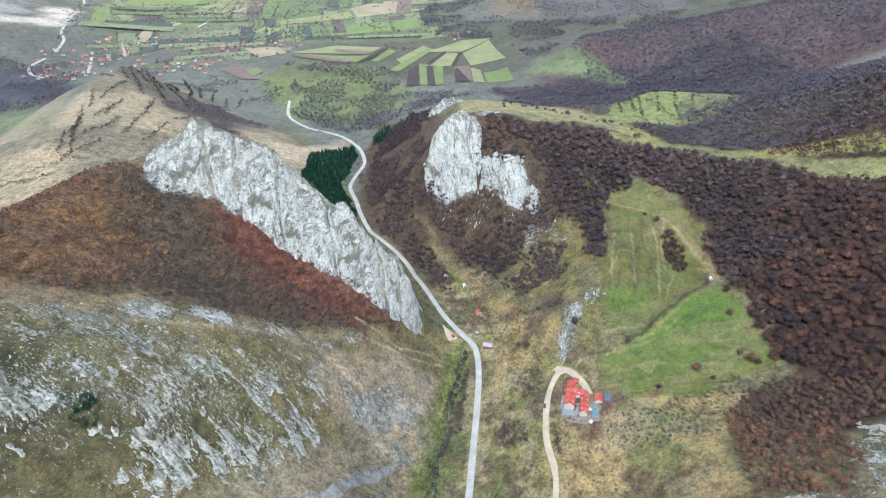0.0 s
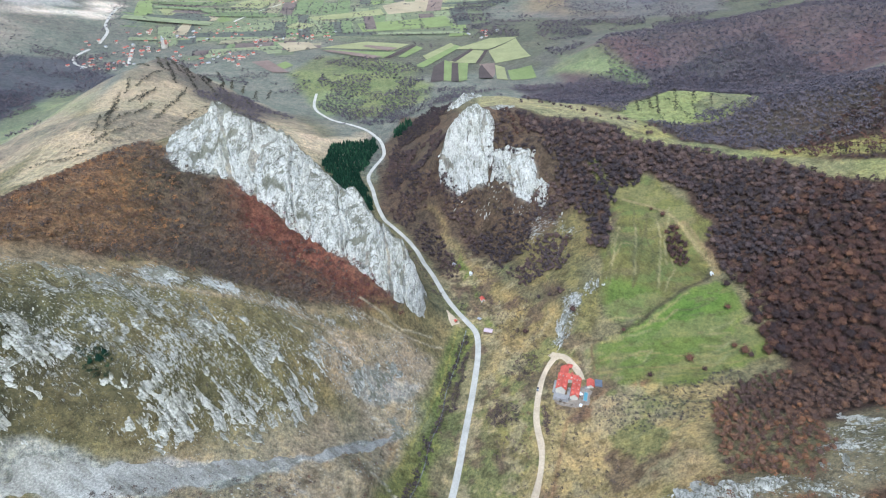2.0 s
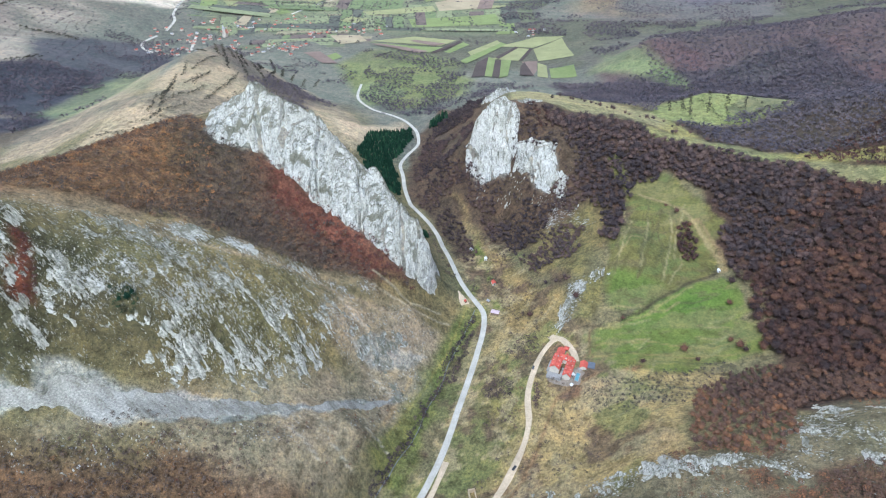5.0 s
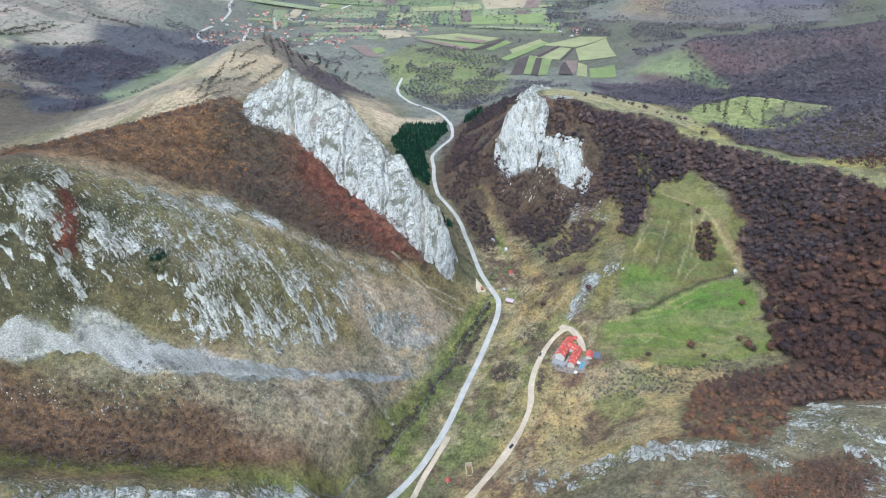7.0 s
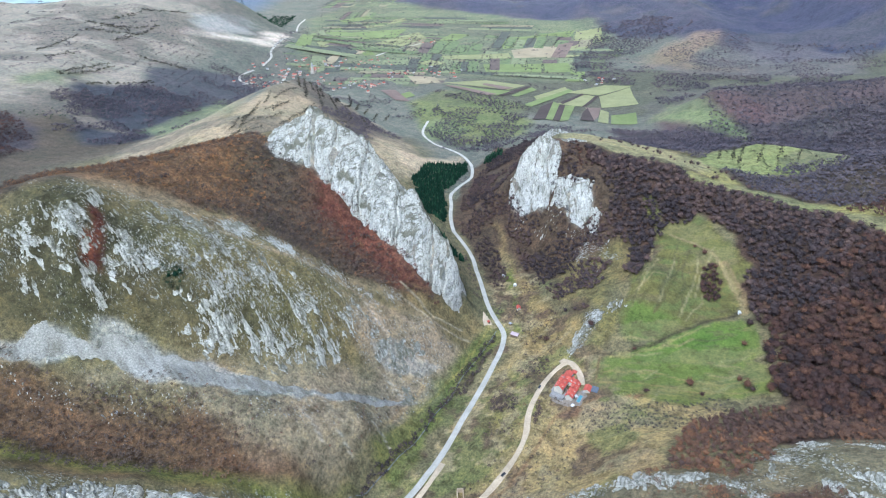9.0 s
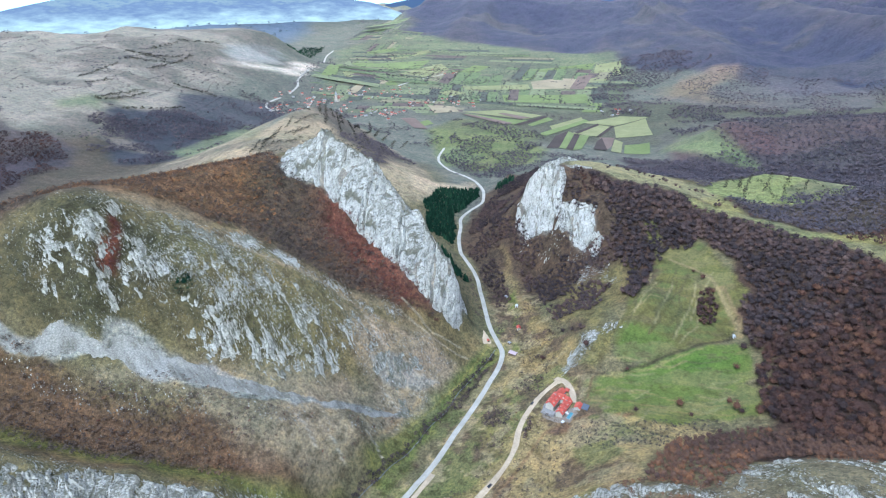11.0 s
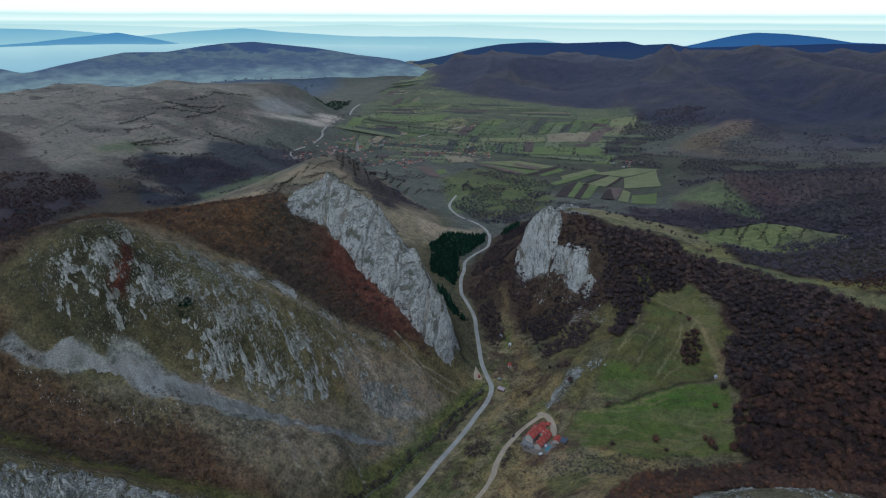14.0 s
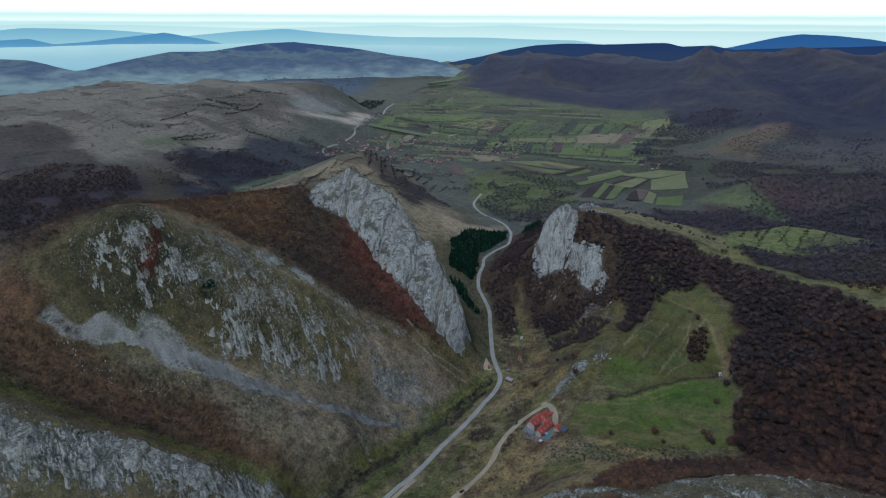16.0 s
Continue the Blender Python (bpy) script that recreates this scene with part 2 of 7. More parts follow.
GREY_FACE = [(-262, 125), (-262, 180), (-235, 215), (-190, 248), (-140, 278), (-100, 300), (-60, 310), (-50, 290), (-100, 235), (-139, 194), (-195, 158), (-230, 128)]
LANDS_FLAT = [(120, 260), (240, 270), (260, 380), (235, 440), (150, 380), (125, 330)]


# ---- materials ----
def shade(name, roughness=0.9):
    m = bpy.data.materials.new(name)
    m.use_nodes = True
    b = m.node_tree.nodes["Principled BSDF"]
    b.inputs["Roughness"].default_value = roughness
    b.inputs["Specular IOR Level"].default_value = 0.25
    return m, m.node_tree.nodes, m.node_tree.links, b


def noise_node(n, l, scale, detail=5.0, rough=0.6, stretch=None):
    t = n.new("ShaderNodeTexNoise")
    t.inputs["Scale"].default_value, t.inputs["Detail"].default_value, t.inputs["Roughness"].default_value = scale, detail, rough
    g = n.new("ShaderNodeNewGeometry")
    if stretch:
        v = n.new("ShaderNodeVectorMath")
        v.operation = "MULTIPLY"
        v.inputs[1].default_value = stretch
        l.new(g.outputs["Position"], v.inputs[0])
        l.new(v.outputs[0], t.inputs["Vector"])
    else:
        l.new(g.outputs["Position"], t.inputs["Vector"])
    return t.outputs["Fac"]


def drawn_noise(n, l, scale, detail, rough, turn, stretch):
    """Noise drawn out along the fall line of a slope: turned about the vertical, then stretched."""
    g = n.new("ShaderNodeNewGeometry")
    r = n.new("ShaderNodeVectorRotate")
    r.rotation_type = "Z_AXIS"
    r.inputs["Angle"].default_value = turn
    v = n.new("ShaderNodeVectorMath")
    v.operation = "MULTIPLY"
    v.inputs[1].default_value = stretch
    t = n.new("ShaderNodeTexNoise")
    t.inputs["Scale"].default_value, t.inputs["Detail"].default_value, t.inputs["Roughness"].default_value = scale, detail, rough
    l.new(g.outputs["Position"], r.inputs["Vector"])
    l.new(r.outputs[0], v.inputs[0])
    l.new(v.outputs[0], t.inputs["Vector"])
    return t.outputs["Fac"]


def ramp(n, l, fac, stops):
    r = n.new("ShaderNodeValToRGB")
    e = r.color_ramp.elements
    while len(e) < len(stops):
        e.new(0.5)
    for k, (p, c) in zip(e, stops):
        k.position, k.color = p, (*c, 1) if len(c) == 3 else c
    l.new(fac, r.inputs[0])
    return r.outputs[0]


def blend(n, l, a, b, fac, mode="MIX"):
    x = n.new("ShaderNodeMix")
    x.data_type, x.blend_type, x.clamp_factor = "RGBA", mode, True
    for v, socket in ((fac, x.inputs[0]), (a, x.inputs[6]), (b, x.inputs[7])):
        if isinstance(v, (int, float)):
            socket.default_value = v
        elif isinstance(v, tuple):
            socket.default_value = (*v, 1)
        else:
            l.new(v, socket)
    return x.outputs[2]


def sums(n, l, op, a, b):
    x = n.new("ShaderNodeMath")
    x.operation = op
    for v, socket in ((a, x.inputs[0]), (b, x.inputs[1])):
        if isinstance(v, (int, float)):
            socket.default_value = v
        else:
            l.new(v, socket)
    return x.outputs[0]


def relief(n, l, b, height, strength=0.5, distance=0.3):
    x = n.new("ShaderNodeBump")
    x.inputs["Strength"].default_value, x.inputs["Distance"].default_value = strength, distance
    l.new(height, x.inputs["Height"])
    l.new(x.outputs[0], b.inputs["Normal"])


def limestone(name="limestone", bare=0.72, dark=0.0, turn=-0.24):
    """Pale grey limestone: slabs streaked down the fall line, thin dark joints, moss and grass on the ledges."""
    m, n, l, b = shade(name, 0.85)
    big = noise_node(n, l, 0.05, 6, 0.65)
    fine = noise_node(n, l, 0.55, 8, 0.72)
    streak = drawn_noise(n, l, 0.42, 8, 0.70, turn, (1, 0.24, 0.24))
    joint = drawn_noise(n, l, 0.11, 7, 0.66, turn + 0.35, (1, 0.30, 0.45))
    c = ramp(n, l, fine, [(0.30, (0.22, 0.215, 0.19)), (0.42, (0.43, 0.422, 0.375)), (0.54, (0.60, 0.59, 0.53)), (0.68, (0.75, 0.735, 0.665))])
    # dark streaks; raising dark on broken rock also paints in shadow between teeth
    streak_tone = ramp(n, l, streak, [(0.33 + dark, (0.22, 0.215, 0.18)), (0.40 + dark, (0.62, 0.62, 0.58)), (0.47 + dark, (0.98, 0.98, 0.98)), (0.62, (1.1, 1.1, 1.1))])
    c = blend(n, l, c, streak_tone, 0.9, "MULTIPLY")
    c = blend(n, l, c, ramp(n, l, big, [(0.36, (0.74, 0.73, 0.68)), (0.55, (1.05, 1.05, 1.05))]), 0.8, "MULTIPLY")
    seam = ramp(n, l, joint, [(0.472, (1, 1, 1)), (0.486, (0.22, 0.22, 0.19)), (0.494, (0.22, 0.22, 0.19)), (0.506, (1, 1, 1))])
    c = blend(n, l, c, seam, 0.55, "MULTIPLY")
    g = n.new("ShaderNodeNewGeometry")
    s = n.new("ShaderNodeSeparateXYZ")
    l.new(g.outputs["Normal"], s.inputs[0])
    moss = sums(n, l, "ADD", sums(n, l, "MULTIPLY", s.outputs[2], 0.5), sums(n, l, "ADD", sums(n, l, "MULTIPLY", big, 0.75), sums(n, l, "MULTIPLY", sums(n, l, "SUBTRACT", fine, 0.5), 0.7)))
    grown = n.new("ShaderNodeAttribute")
    grown.attribute_name = "grown"
    moss = sums(n, l, "ADD", moss, sums(n, l, "MULTIPLY", grown.outputs["Fac"], 0.32))
    moss = ramp(n, l, moss, [(bare, (0, 0, 0)), (bare + 0.09, (1, 1, 1))])
    c = blend(n, l, c, blend(n, l, (0.075, 0.072, 0.040), (0.16, 0.15, 0.09), fine), sums(n, l, "MULTIPLY", moss, 0.8))
    l.new(c, b.inputs["Base Color"])
    relief(n, l, b, sums(n, l, "ADD", sums(n, l, "ADD", fine, sums(n, l, "MULTIPLY", streak, 1.6)), sums(n, l, "MULTIPLY", seam, 0.3)), 0.9, 1.4)
    return m


def turf():
    """The open ground: its cover by place, clumps and tufts in it, and bare stone where it is rocky."""
    m, n, l, b = shade("turf", 0.95)
    a = n.new("ShaderNodeVertexColor")
    a.layer_name = "cover"
    r = n.new("ShaderNodeAttribute")
    r.attribute_name = "rocky"
    k = n.new("ShaderNodeAttribute")
    k.attribute_name = "lush"
    uneven = sums(n, l, "SUBTRACT", 1.0, sums(n, l, "MULTIPLY", k.outputs["Fac"], 0.45))
    wide = noise_node(n, l, 0.02, 4, 0.6)
    mid = noise_node(n, l, 0.11, 6, 0.65)
    fine = noise_node(n, l, 0.42, 8, 0.74)
    c = blend(n, l, a.outputs[0], ramp(n, l, mid, [(0.36, (0.62, 0.60, 0.56)), (0.5, (1.0, 1.0, 1.0)), (0.64, (1.32, 1.24, 1.1))]), uneven, "MULTIPLY")
    c = blend(n, l, c, ramp(n, l, fine, [(0.37, (0.45, 0.46, 0.44)), (0.5, (1, 1, 1)), (0.63, (1.5, 1.45, 1.36))]), sums(n, l, "MULTIPLY", uneven, 0.85), "MULTIPLY")
    grit = noise_node(n, l, 1.5, 2, 0.6)
    c = blend(n, l, c, ramp(n, l, grit, [(0.38, (0.52, 0.53, 0.52)), (0.5, (1, 1, 1)), (0.62, (1.45, 1.42, 1.38))]), sums(n, l, "MULTIPLY", uneven, 0.5), "MULTIPLY")
    c = blend(n, l, c, ramp(n, l, wide, [(0.35, (0.8, 0.86, 0.8)), (0.65, (1.18, 1.1, 1.05))]), 0.8, "MULTIPLY")
    stone = ramp(n, l, fine, [(0.36, (0.26, 0.255, 0.22)), (0.5, (0.42, 0.415, 0.37)), (0.64, (0.60, 0.59, 0.53))])
    speck = drawn_noise(n, l, 0.70, 7, 0.80, -1.2, (1.0, 0.38, 0.5))
    patch = drawn_noise(n, l, 0.05, 5, 0.62, -1.2, (1.0, 0.5, 0.6))
    much = sums(n, l, "MULTIPLY", r.outputs["Fac"], sums(n, l, "ADD", sums(n, l, "MULTIPLY", patch, 1.8), -0.55))
    show = sums(n, l, "ADD", speck, much)
    show = ramp(n, l, show, [(0.665, (0, 0, 0)), (0.715, (1, 1, 1))])
    c = blend(n, l, c, stone, show)
    l.new(c, b.inputs["Base Color"])
    relief(n, l, b, sums(n, l, "ADD", sums(n, l, "MULTIPLY", show, 0.5), sums(n, l, "ADD", fine, mid)), 0.9, 0.9)
    return m


def plain_stuff(name, low, high, scale=0.6, roughness=0.9, bump=0.3):
    m, n, l, b = shade(name, roughness)
    f = noise_node(n, l, scale, 6, 0.7)
    w = noise_node(n, l, scale / 9, 3, 0.6)
    c = ramp(n, l, f, [(0.3, low), (0.7, high)])
    c = blend(n, l, c, ramp(n, l, w, [(0.3, (0.75, 0.75, 0.75)), (0.7, (1.2, 1.2, 1.2))]), 0.7, "MULTIPLY")
    l.new(c, b.inputs["Base Color"])
    relief(n, l, b, f, bump, 0.1)
    return m


TURF, STONE, BROKEN = turf(), limestone("limestone", 0.705), limestone("broken_limestone", 0.65, 0.055, -1.2)
ASPHALT = plain_stuff("pale_asphalt", (0.39, 0.365, 0.30), (0.52, 0.49, 0.41), 0.8)
GRAVEL = plain_stuff("pale_gravel", (0.42, 0.33, 0.21), (0.62, 0.50, 0.34), 0.7)

# ---- ground cover ----
OLIVE = (0.152, 0.134, 0.072)
LEAFLESS, RUSSET, CRIMSON = (0.112, 0.084, 0.058), (0.19, 0.118, 0.062), (0.104, 0.05, 0.034)
PALE = (0.33, 0.27, 0.175)
SCREE = (0.30, 0.30, 0.28)
# ring, colour, strength, soft edge, unevenness
COVERS = []
COVERS.append(([(-4200, -600), (2000, -600), (2000, 5000), (-4200, 5000)], OLIVE, 1.0, 1, 0))
# far country: distance haze painted in as cooler, bluer cover colours
COVERS.append(([(-4200, -600), (-800, -600), (-700, 500), (-300, 880), (-100, 700), (60, 880), (500, 850), (900, 400), (2000, -600), (2000, 5000), (-4200, 5000)], (0.148, 0.152, 0.124), 1.0, 30, 30))
COVERS.append(([(-4200, 0), (-1000, 200), (-880, 600), (-900, 1000), (-1000, 1300), (-1300, 1800), (-4200, 2600)], (0.275, 0.247, 0.20), 1.0, 60, 60))
COVERS.append(([(-760, 1000), (-620, 700), (-640, 200), (-500, 0), (-900, 0), (-950, 500), (-850, 800)], (0.09, 0.075, 0.055), 1.0, 40, 40))
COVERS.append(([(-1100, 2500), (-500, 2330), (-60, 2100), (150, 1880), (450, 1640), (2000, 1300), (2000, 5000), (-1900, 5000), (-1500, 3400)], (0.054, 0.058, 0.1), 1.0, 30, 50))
COVERS.append(([(-300, 1120), (120, 1150), (450, 1200), (2000, 1200), (2000, 1700), (450, 1640), (100, 1600), (-300, 1500)], (0.097, 0.098, 0.07), 1.0, 30, 40))
COVERS.append(([(150, 960), (170, 1150), (300, 1220), (700, 1250), (2000, 1150), (2000, 700), (520, 860), (380, 930)], (0.112, 0.077, 0.077), 1.0, 15, 20))
# terraced hill
COVERS.append(([(-290, 480), (-380, 440), (-470, 470), (-480, 560), (-500, 680), (-520, 850), (-610, 1010), (-500, 1040), (-400, 950), (-250, 830), (-190, 740), (-200, 660)], PALE, 1.0, 10, 12))
COVERS.append(([(-620, 480), (-640, 640), (-600, 800), (-560, 880), (-500, 700), (-485, 560), (-500, 470)], (0.27, 0.225, 0.155), 0.9, 10, 14))
# woods beyond and behind the hill, haze blue mixed into their cover
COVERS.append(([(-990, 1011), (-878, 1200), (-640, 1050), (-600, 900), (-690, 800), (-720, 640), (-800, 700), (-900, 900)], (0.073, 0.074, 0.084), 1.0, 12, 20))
COVERS.append(([(-420, 800), (-300, 750), (-290, 880), (-420, 970), (-560, 1030), (-600, 1000)], (0.107, 0.088, 0.077), 0.9, 15, 20))
# gorge sides
COVERS.append(([(-300, 100), (-190, 250), (-60, 345), (-20, 390), (-225, 390), (-290, 430), (-460, 420), (-460, 50)], LEAFLESS, 1.0, 6, 8))
COVERS.append(([(-300, 190), (-250, 225), (-190, 285), (-215, 330), (-240, 385), (-300, 380), (-330, 250)], RUSSET, 0.9, 14, 18))
COVERS.append(([(-210, 392), (-165, 352), (-105, 330), (-60, 334), (-30, 378), (-60, 380), (-107, 390), (-160, 398)], CRIMSON, 0.55, 12, 16))
COVERS.append(([(-190, 392), (-160, 368), (-120, 350), (-85, 346), (-55, 352), (-40, 372), (-60, 374), (-107, 384), (-160, 394)], (0.146, 0.044, 0.028), 0.5, 8, 12))
COVERS.append(([(-300, 60), (-180, 60), (-100, 95), (-60, 150), (-90, 180), (-150, 130), (-230, 105), (-300, 110)], (0.125, 0.075, 0.043), 0.9, 8, 10))
COVERS.append(([(-280, 50), (-190, 70), (-120, 102), (-60, 135), (-35, 160), (-55, 120), (-120, 85), (-190, 55), (-280, 25)], (0.156, 0.16, 0.043), 0.9, 6, 6))
# slopes of the crag
COVERS.append(([(-300, 100), (-250, 215), (-190, 268), (-148, 288), (-112, 316), (-60, 342), (-6, 354), (-20, 280), (-60, 266), (-110, 212), (-139, 178), (-199, 146), (-240, 112)], (0.14, 0.122, 0.06), 1.0, 5, 6))
COVERS.append(([(-262, 228), (-225, 246), (-190, 272), (-148, 296), (-112, 324), (-60, 348), (-40, 352), (-70, 330), (-112, 306), (-150, 276), (-195, 250), (-235, 226), (-258, 205)], (0.208, 0.165, 0.103), 0.8, 7, 8))
# west end darkened: moss and the slope's shade both put into this olive
COVERS.append(([(-290, 110), (-262, 196), (-225, 205), (-180, 190), (-150, 190), (-120, 205), (-139, 180), (-199, 148), (-240, 114)], (0.054, 0.052, 0.027), 0.9, 14, 12))
COVERS.append(([(-110, 212), (-60, 268), (-20, 282), (-28, 240), (-45, 190), (-60, 150), (-100, 140), (-160, 135), (-200, 120), (-150, 170)], (0.255, 0.212, 0.138), 1.0, 8, 8))
COVERS.append(([(-90, 290), (-50, 315), (-8, 352), (-5, 330), (-25, 285), (-55, 268)], (0.312, 0.26, 0.168), 0.9, 6, 6))
COVERS.append(([(-30, 385), (-20, 395), (0, 395), (-4, 352), (-40, 342), (-70, 345)], (0.177, 0.145, 0.069), 0.9, 6, 6))
COVERS.append(([(-231, 184), (-227, 188), (-217, 172), (-212, 158), (-216, 153), (-222, 165), (-225, 174)], (0.135, 0.045, 0.026), 0.9, 1.5, 1.5))
# right of the road
COVERS.append(([(-128, 760), (-118, 690), (-106, 640), (-90, 600), (-66, 562), (-44, 530), (-28, 500), (-6, 462), (12, 462), (0, 510), (-25, 550), (-60, 605), (-100, 700)], (0.085, 0.062, 0.042), 0.95, 3, 4))
COVERS.append(([(-90, 600), (-20, 545), (60, 470), (95, 400), (130, 450), (150, 540), (150, 640), (60, 680), (-30, 820), (-110, 900), (-125, 800), (-120, 680)], (0.085, 0.06, 0.04), 1.0, 6, 10))
COVERS.append(([(150, 640), (115, 560), (110, 470), (135, 430), (200, 560), (235, 520), (232, 440), (262, 400), (262, 300), (215, 262), (240, 215), (330, 190), (520, 120), (700, 500), (480, 640), (330, 560), (245, 610), (170, 650)], (0.070, 0.045, 0.033), 1.0, 4, 6))
COVERS.append(([(-35, 594), (-13, 541), (40, 472), (60, 443), (75, 403), (99, 387), (93, 356), (76, 346), (39, 367), (37, 425), (-1, 516)], (0.25, 0.188, 0.083), 1.0, 5, 6))
COVERS.append(([(70, 500), (94, 509), (128, 512), (140, 455), (112, 398), (90, 418), (78, 450)], (0.172, 0.145, 0.06), 0.9, 8, 10))
COVERS.append(([(112, 348), (118, 395), (138, 402), (134, 372), (118, 340)], (0.156, 0.135, 0.052), 1.0, 4, 4))
COVERS.append(([(30, 120), (45, 250), (40, 365), (76, 346), (110, 345), (120, 275), (115, 268), (150, 300), (216, 296), (219, 280), (174, 223), (160, 180)], (0.302, 0.235, 0.108), 1.0, 5, 6))
COVERS.append(([(28, 200), (40, 190), (62, 235), (66, 290), (50, 320), (36, 300), (34, 250)], (0.166, 0.165, 0.052), 0.8, 10, 10))
COVERS.append(([(35, 210), (50, 215), (56, 240), (45, 262), (35, 240)], (0.125, 0.085, 0.056), 0.7, 8, 8))
KNOLL = [(229, 783), (253, 806), (300, 815), (357, 812), (400, 790), (394, 752), (358, 737), (330, 742), (312, 731), (283, 696), (259, 698), (239, 702), (216, 728)]
RIDGE = [(-8, 806), (40, 836), (106, 830), (167, 780), (185, 748), (222, 734), (214, 640), (184, 652), (129, 662), (86, 660), (54, 668), (40, 720), (10, 790)]
STRIP = [(165, 648), (210, 624), (250, 630), (280, 610), (316, 588), (345, 550), (375, 522), (420, 500), (520, 470), (520, 440), (410, 470), (358, 494), (338, 526), (312, 556), (283, 579), (239, 600), (205, 604)]
LOW_MEADOW = [(116, 343), (123, 340), (146, 346), (159, 358), (173, 361), (183, 377), (211, 396), (239, 407), (251, 388), (253, 365), (243, 355), (255, 347), (259, 332), (251, 314), (233, 311), (217, 309), (194, 297), (172, 292), (153, 304), (138, 297), (125, 301), (116, 324)]
HIGH_MEADOW = [(141, 565), (151, 572), (160, 554), (163, 536), (183, 542), (204, 556), (214, 541), (217, 525), (232, 510), (238, 488), (251, 467), (242, 452), (240, 425), (227, 404), (197, 386), (169, 366), (149, 360), (136, 378), (138, 408), (142, 444), (158, 469), (163, 493), (158, 530)]
COVERS.append((LOW_MEADOW, (0.13, 0.165, 0.037), 1.0, 2, 3))
COVERS.append(([(200, 300), (250, 316), (255, 347), (225, 345), (185, 318), (150, 312), (128, 305), (140, 299), (172, 294)], (0.192, 0.185, 0.056), 0.75, 9, 8))
COVERS.append(([(150, 345), (190, 352), (235, 375), (245, 400), (205, 388), (170, 358)], (0.104, 0.17, 0.028), 0.75, 8, 8))
COVERS.append((HIGH_MEADOW, (0.136, 0.128, 0.041), 1.0, 2, 3))
COVERS.append(([(138, 372), (136, 388), (150, 400), (172, 398), (188, 388), (168, 368), (151, 361)], (0.109, 0.155, 0.031), 0.85, 5, 5))
COVERS.append(([(165, 500), (190, 535), (215, 520), (235, 490), (236, 465), (215, 480), (185, 495)], (0.161, 0.165, 0.052), 0.7, 8, 6))
COVERS.append(([(112, 268), (94, 267), (108, 283), (135, 285), (150, 300), (165, 302), (130, 272)], (0.177, 0.105, 0.06), 0.9, 2, 2))
COVERS.append(([(-20, 180), (5, 260), (14, 330), (24, 392), (4, 395), (-6, 340), (-18, 280), (-40, 200)], (0.14, 0.145, 0.043), 0.85, 4, 6))
COVERS.append(([(3, 382), (18, 376), (10, 336), (-1, 299), (-6, 265), (-6, 231), (-10, 197), (-16, 176), (-24, 178), (-16, 221), (-14, 269), (-20, 289), (-11, 320), (-1, 353)], (0.125, 0.145, 0.042), 0.9, 3, 4))
COVERS.append(([(20, 370), (15, 325), (12, 298), (4, 289), (7, 318), (10, 347)], (0.085, 0.07, 0.05), 0.85, 2, 2))
COVERS.append(([(34, 291), (49, 299), (62, 281), (53, 270), (40, 274)], (0.10, 0.078, 0.055), 0.8, 4, 5))
COVERS.append(([(20, 242), (50, 241), (53, 226), (31, 215)], (0.15, 0.105, 0.075), 0.8, 5, 5))
COVERS.append(([(5, 515), (27, 443), (42, 409), (46, 392), (36, 395), (29, 420), (0, 496)], (0.156, 0.185, 0.043), 0.9, 3, 3))
# plateaus
COVERS.append(([(-10, 800), (50, 770), (110, 690), (180, 662), (238, 608), (284, 570), (420, 512), (560, 468), (560, 492), (420, 548), (305, 594), (258, 622), (232, 706), (190, 745), (80, 830), (0, 830)], (0.244, 0.225, 0.082), 1.0, 3, 4))
COVERS.append(([(200, 731), (249, 703), (288, 690), (336, 707), (388, 745), (430, 765), (400, 800), (300, 815), (235, 791)], (0.20, 0.22, 0.08), 1.0, 4, 5))
COVERS.append((RIDGE, (0.25, 0.225, 0.115), 0.95, 4, 5))
COVERS.append((STRIP, (0.205, 0.205, 0.085), 0.95, 3, 4))
COVERS.append((KNOLL, (0.21, 0.23, 0.088), 1.0, 3, 4))
OPEN = [KNOLL, RIDGE, STRIP]
B_MAIN = [(-27, 640), (-26, 620), (-8, 587), (12, 583), (30, 574), (37, 595), (36, 613), (30, 630), (12, 636), (-10, 648)]
B_EAST = [(40, 592), (58, 590), (82, 574), (90, 551), (77, 541), (63, 554), (54, 568), (40, 575)]
for ring in (FIN, B_MAIN, B_EAST):
    COVERS.append((ring, (0.24, 0.23, 0.20), 0.95, 1.5, 1.5))
# sand by the road; lowland and plateau wood with haze painted in as blue
COVERS.append(([(-275, 790), (-223, 805), (-172, 867), (-158, 824), (-180, 765), (-201, 738), (-235, 722)], (0.42, 0.34, 0.23), 1.0, 8, 8))
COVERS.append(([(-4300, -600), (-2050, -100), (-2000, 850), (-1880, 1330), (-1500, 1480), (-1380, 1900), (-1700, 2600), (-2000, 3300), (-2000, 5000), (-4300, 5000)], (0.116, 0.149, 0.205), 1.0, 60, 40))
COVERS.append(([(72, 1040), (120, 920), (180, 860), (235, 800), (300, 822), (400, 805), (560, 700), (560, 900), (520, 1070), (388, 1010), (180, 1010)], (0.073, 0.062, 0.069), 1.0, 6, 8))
COVERS.append(([(296, 685), (340, 700), (395, 735), (560, 690), (700, 600), (700, 480), (480, 530), (400, 560), (312, 590), (258, 618), (235, 700)], (0.078, 0.06, 0.046), 1.0, 5, 8))
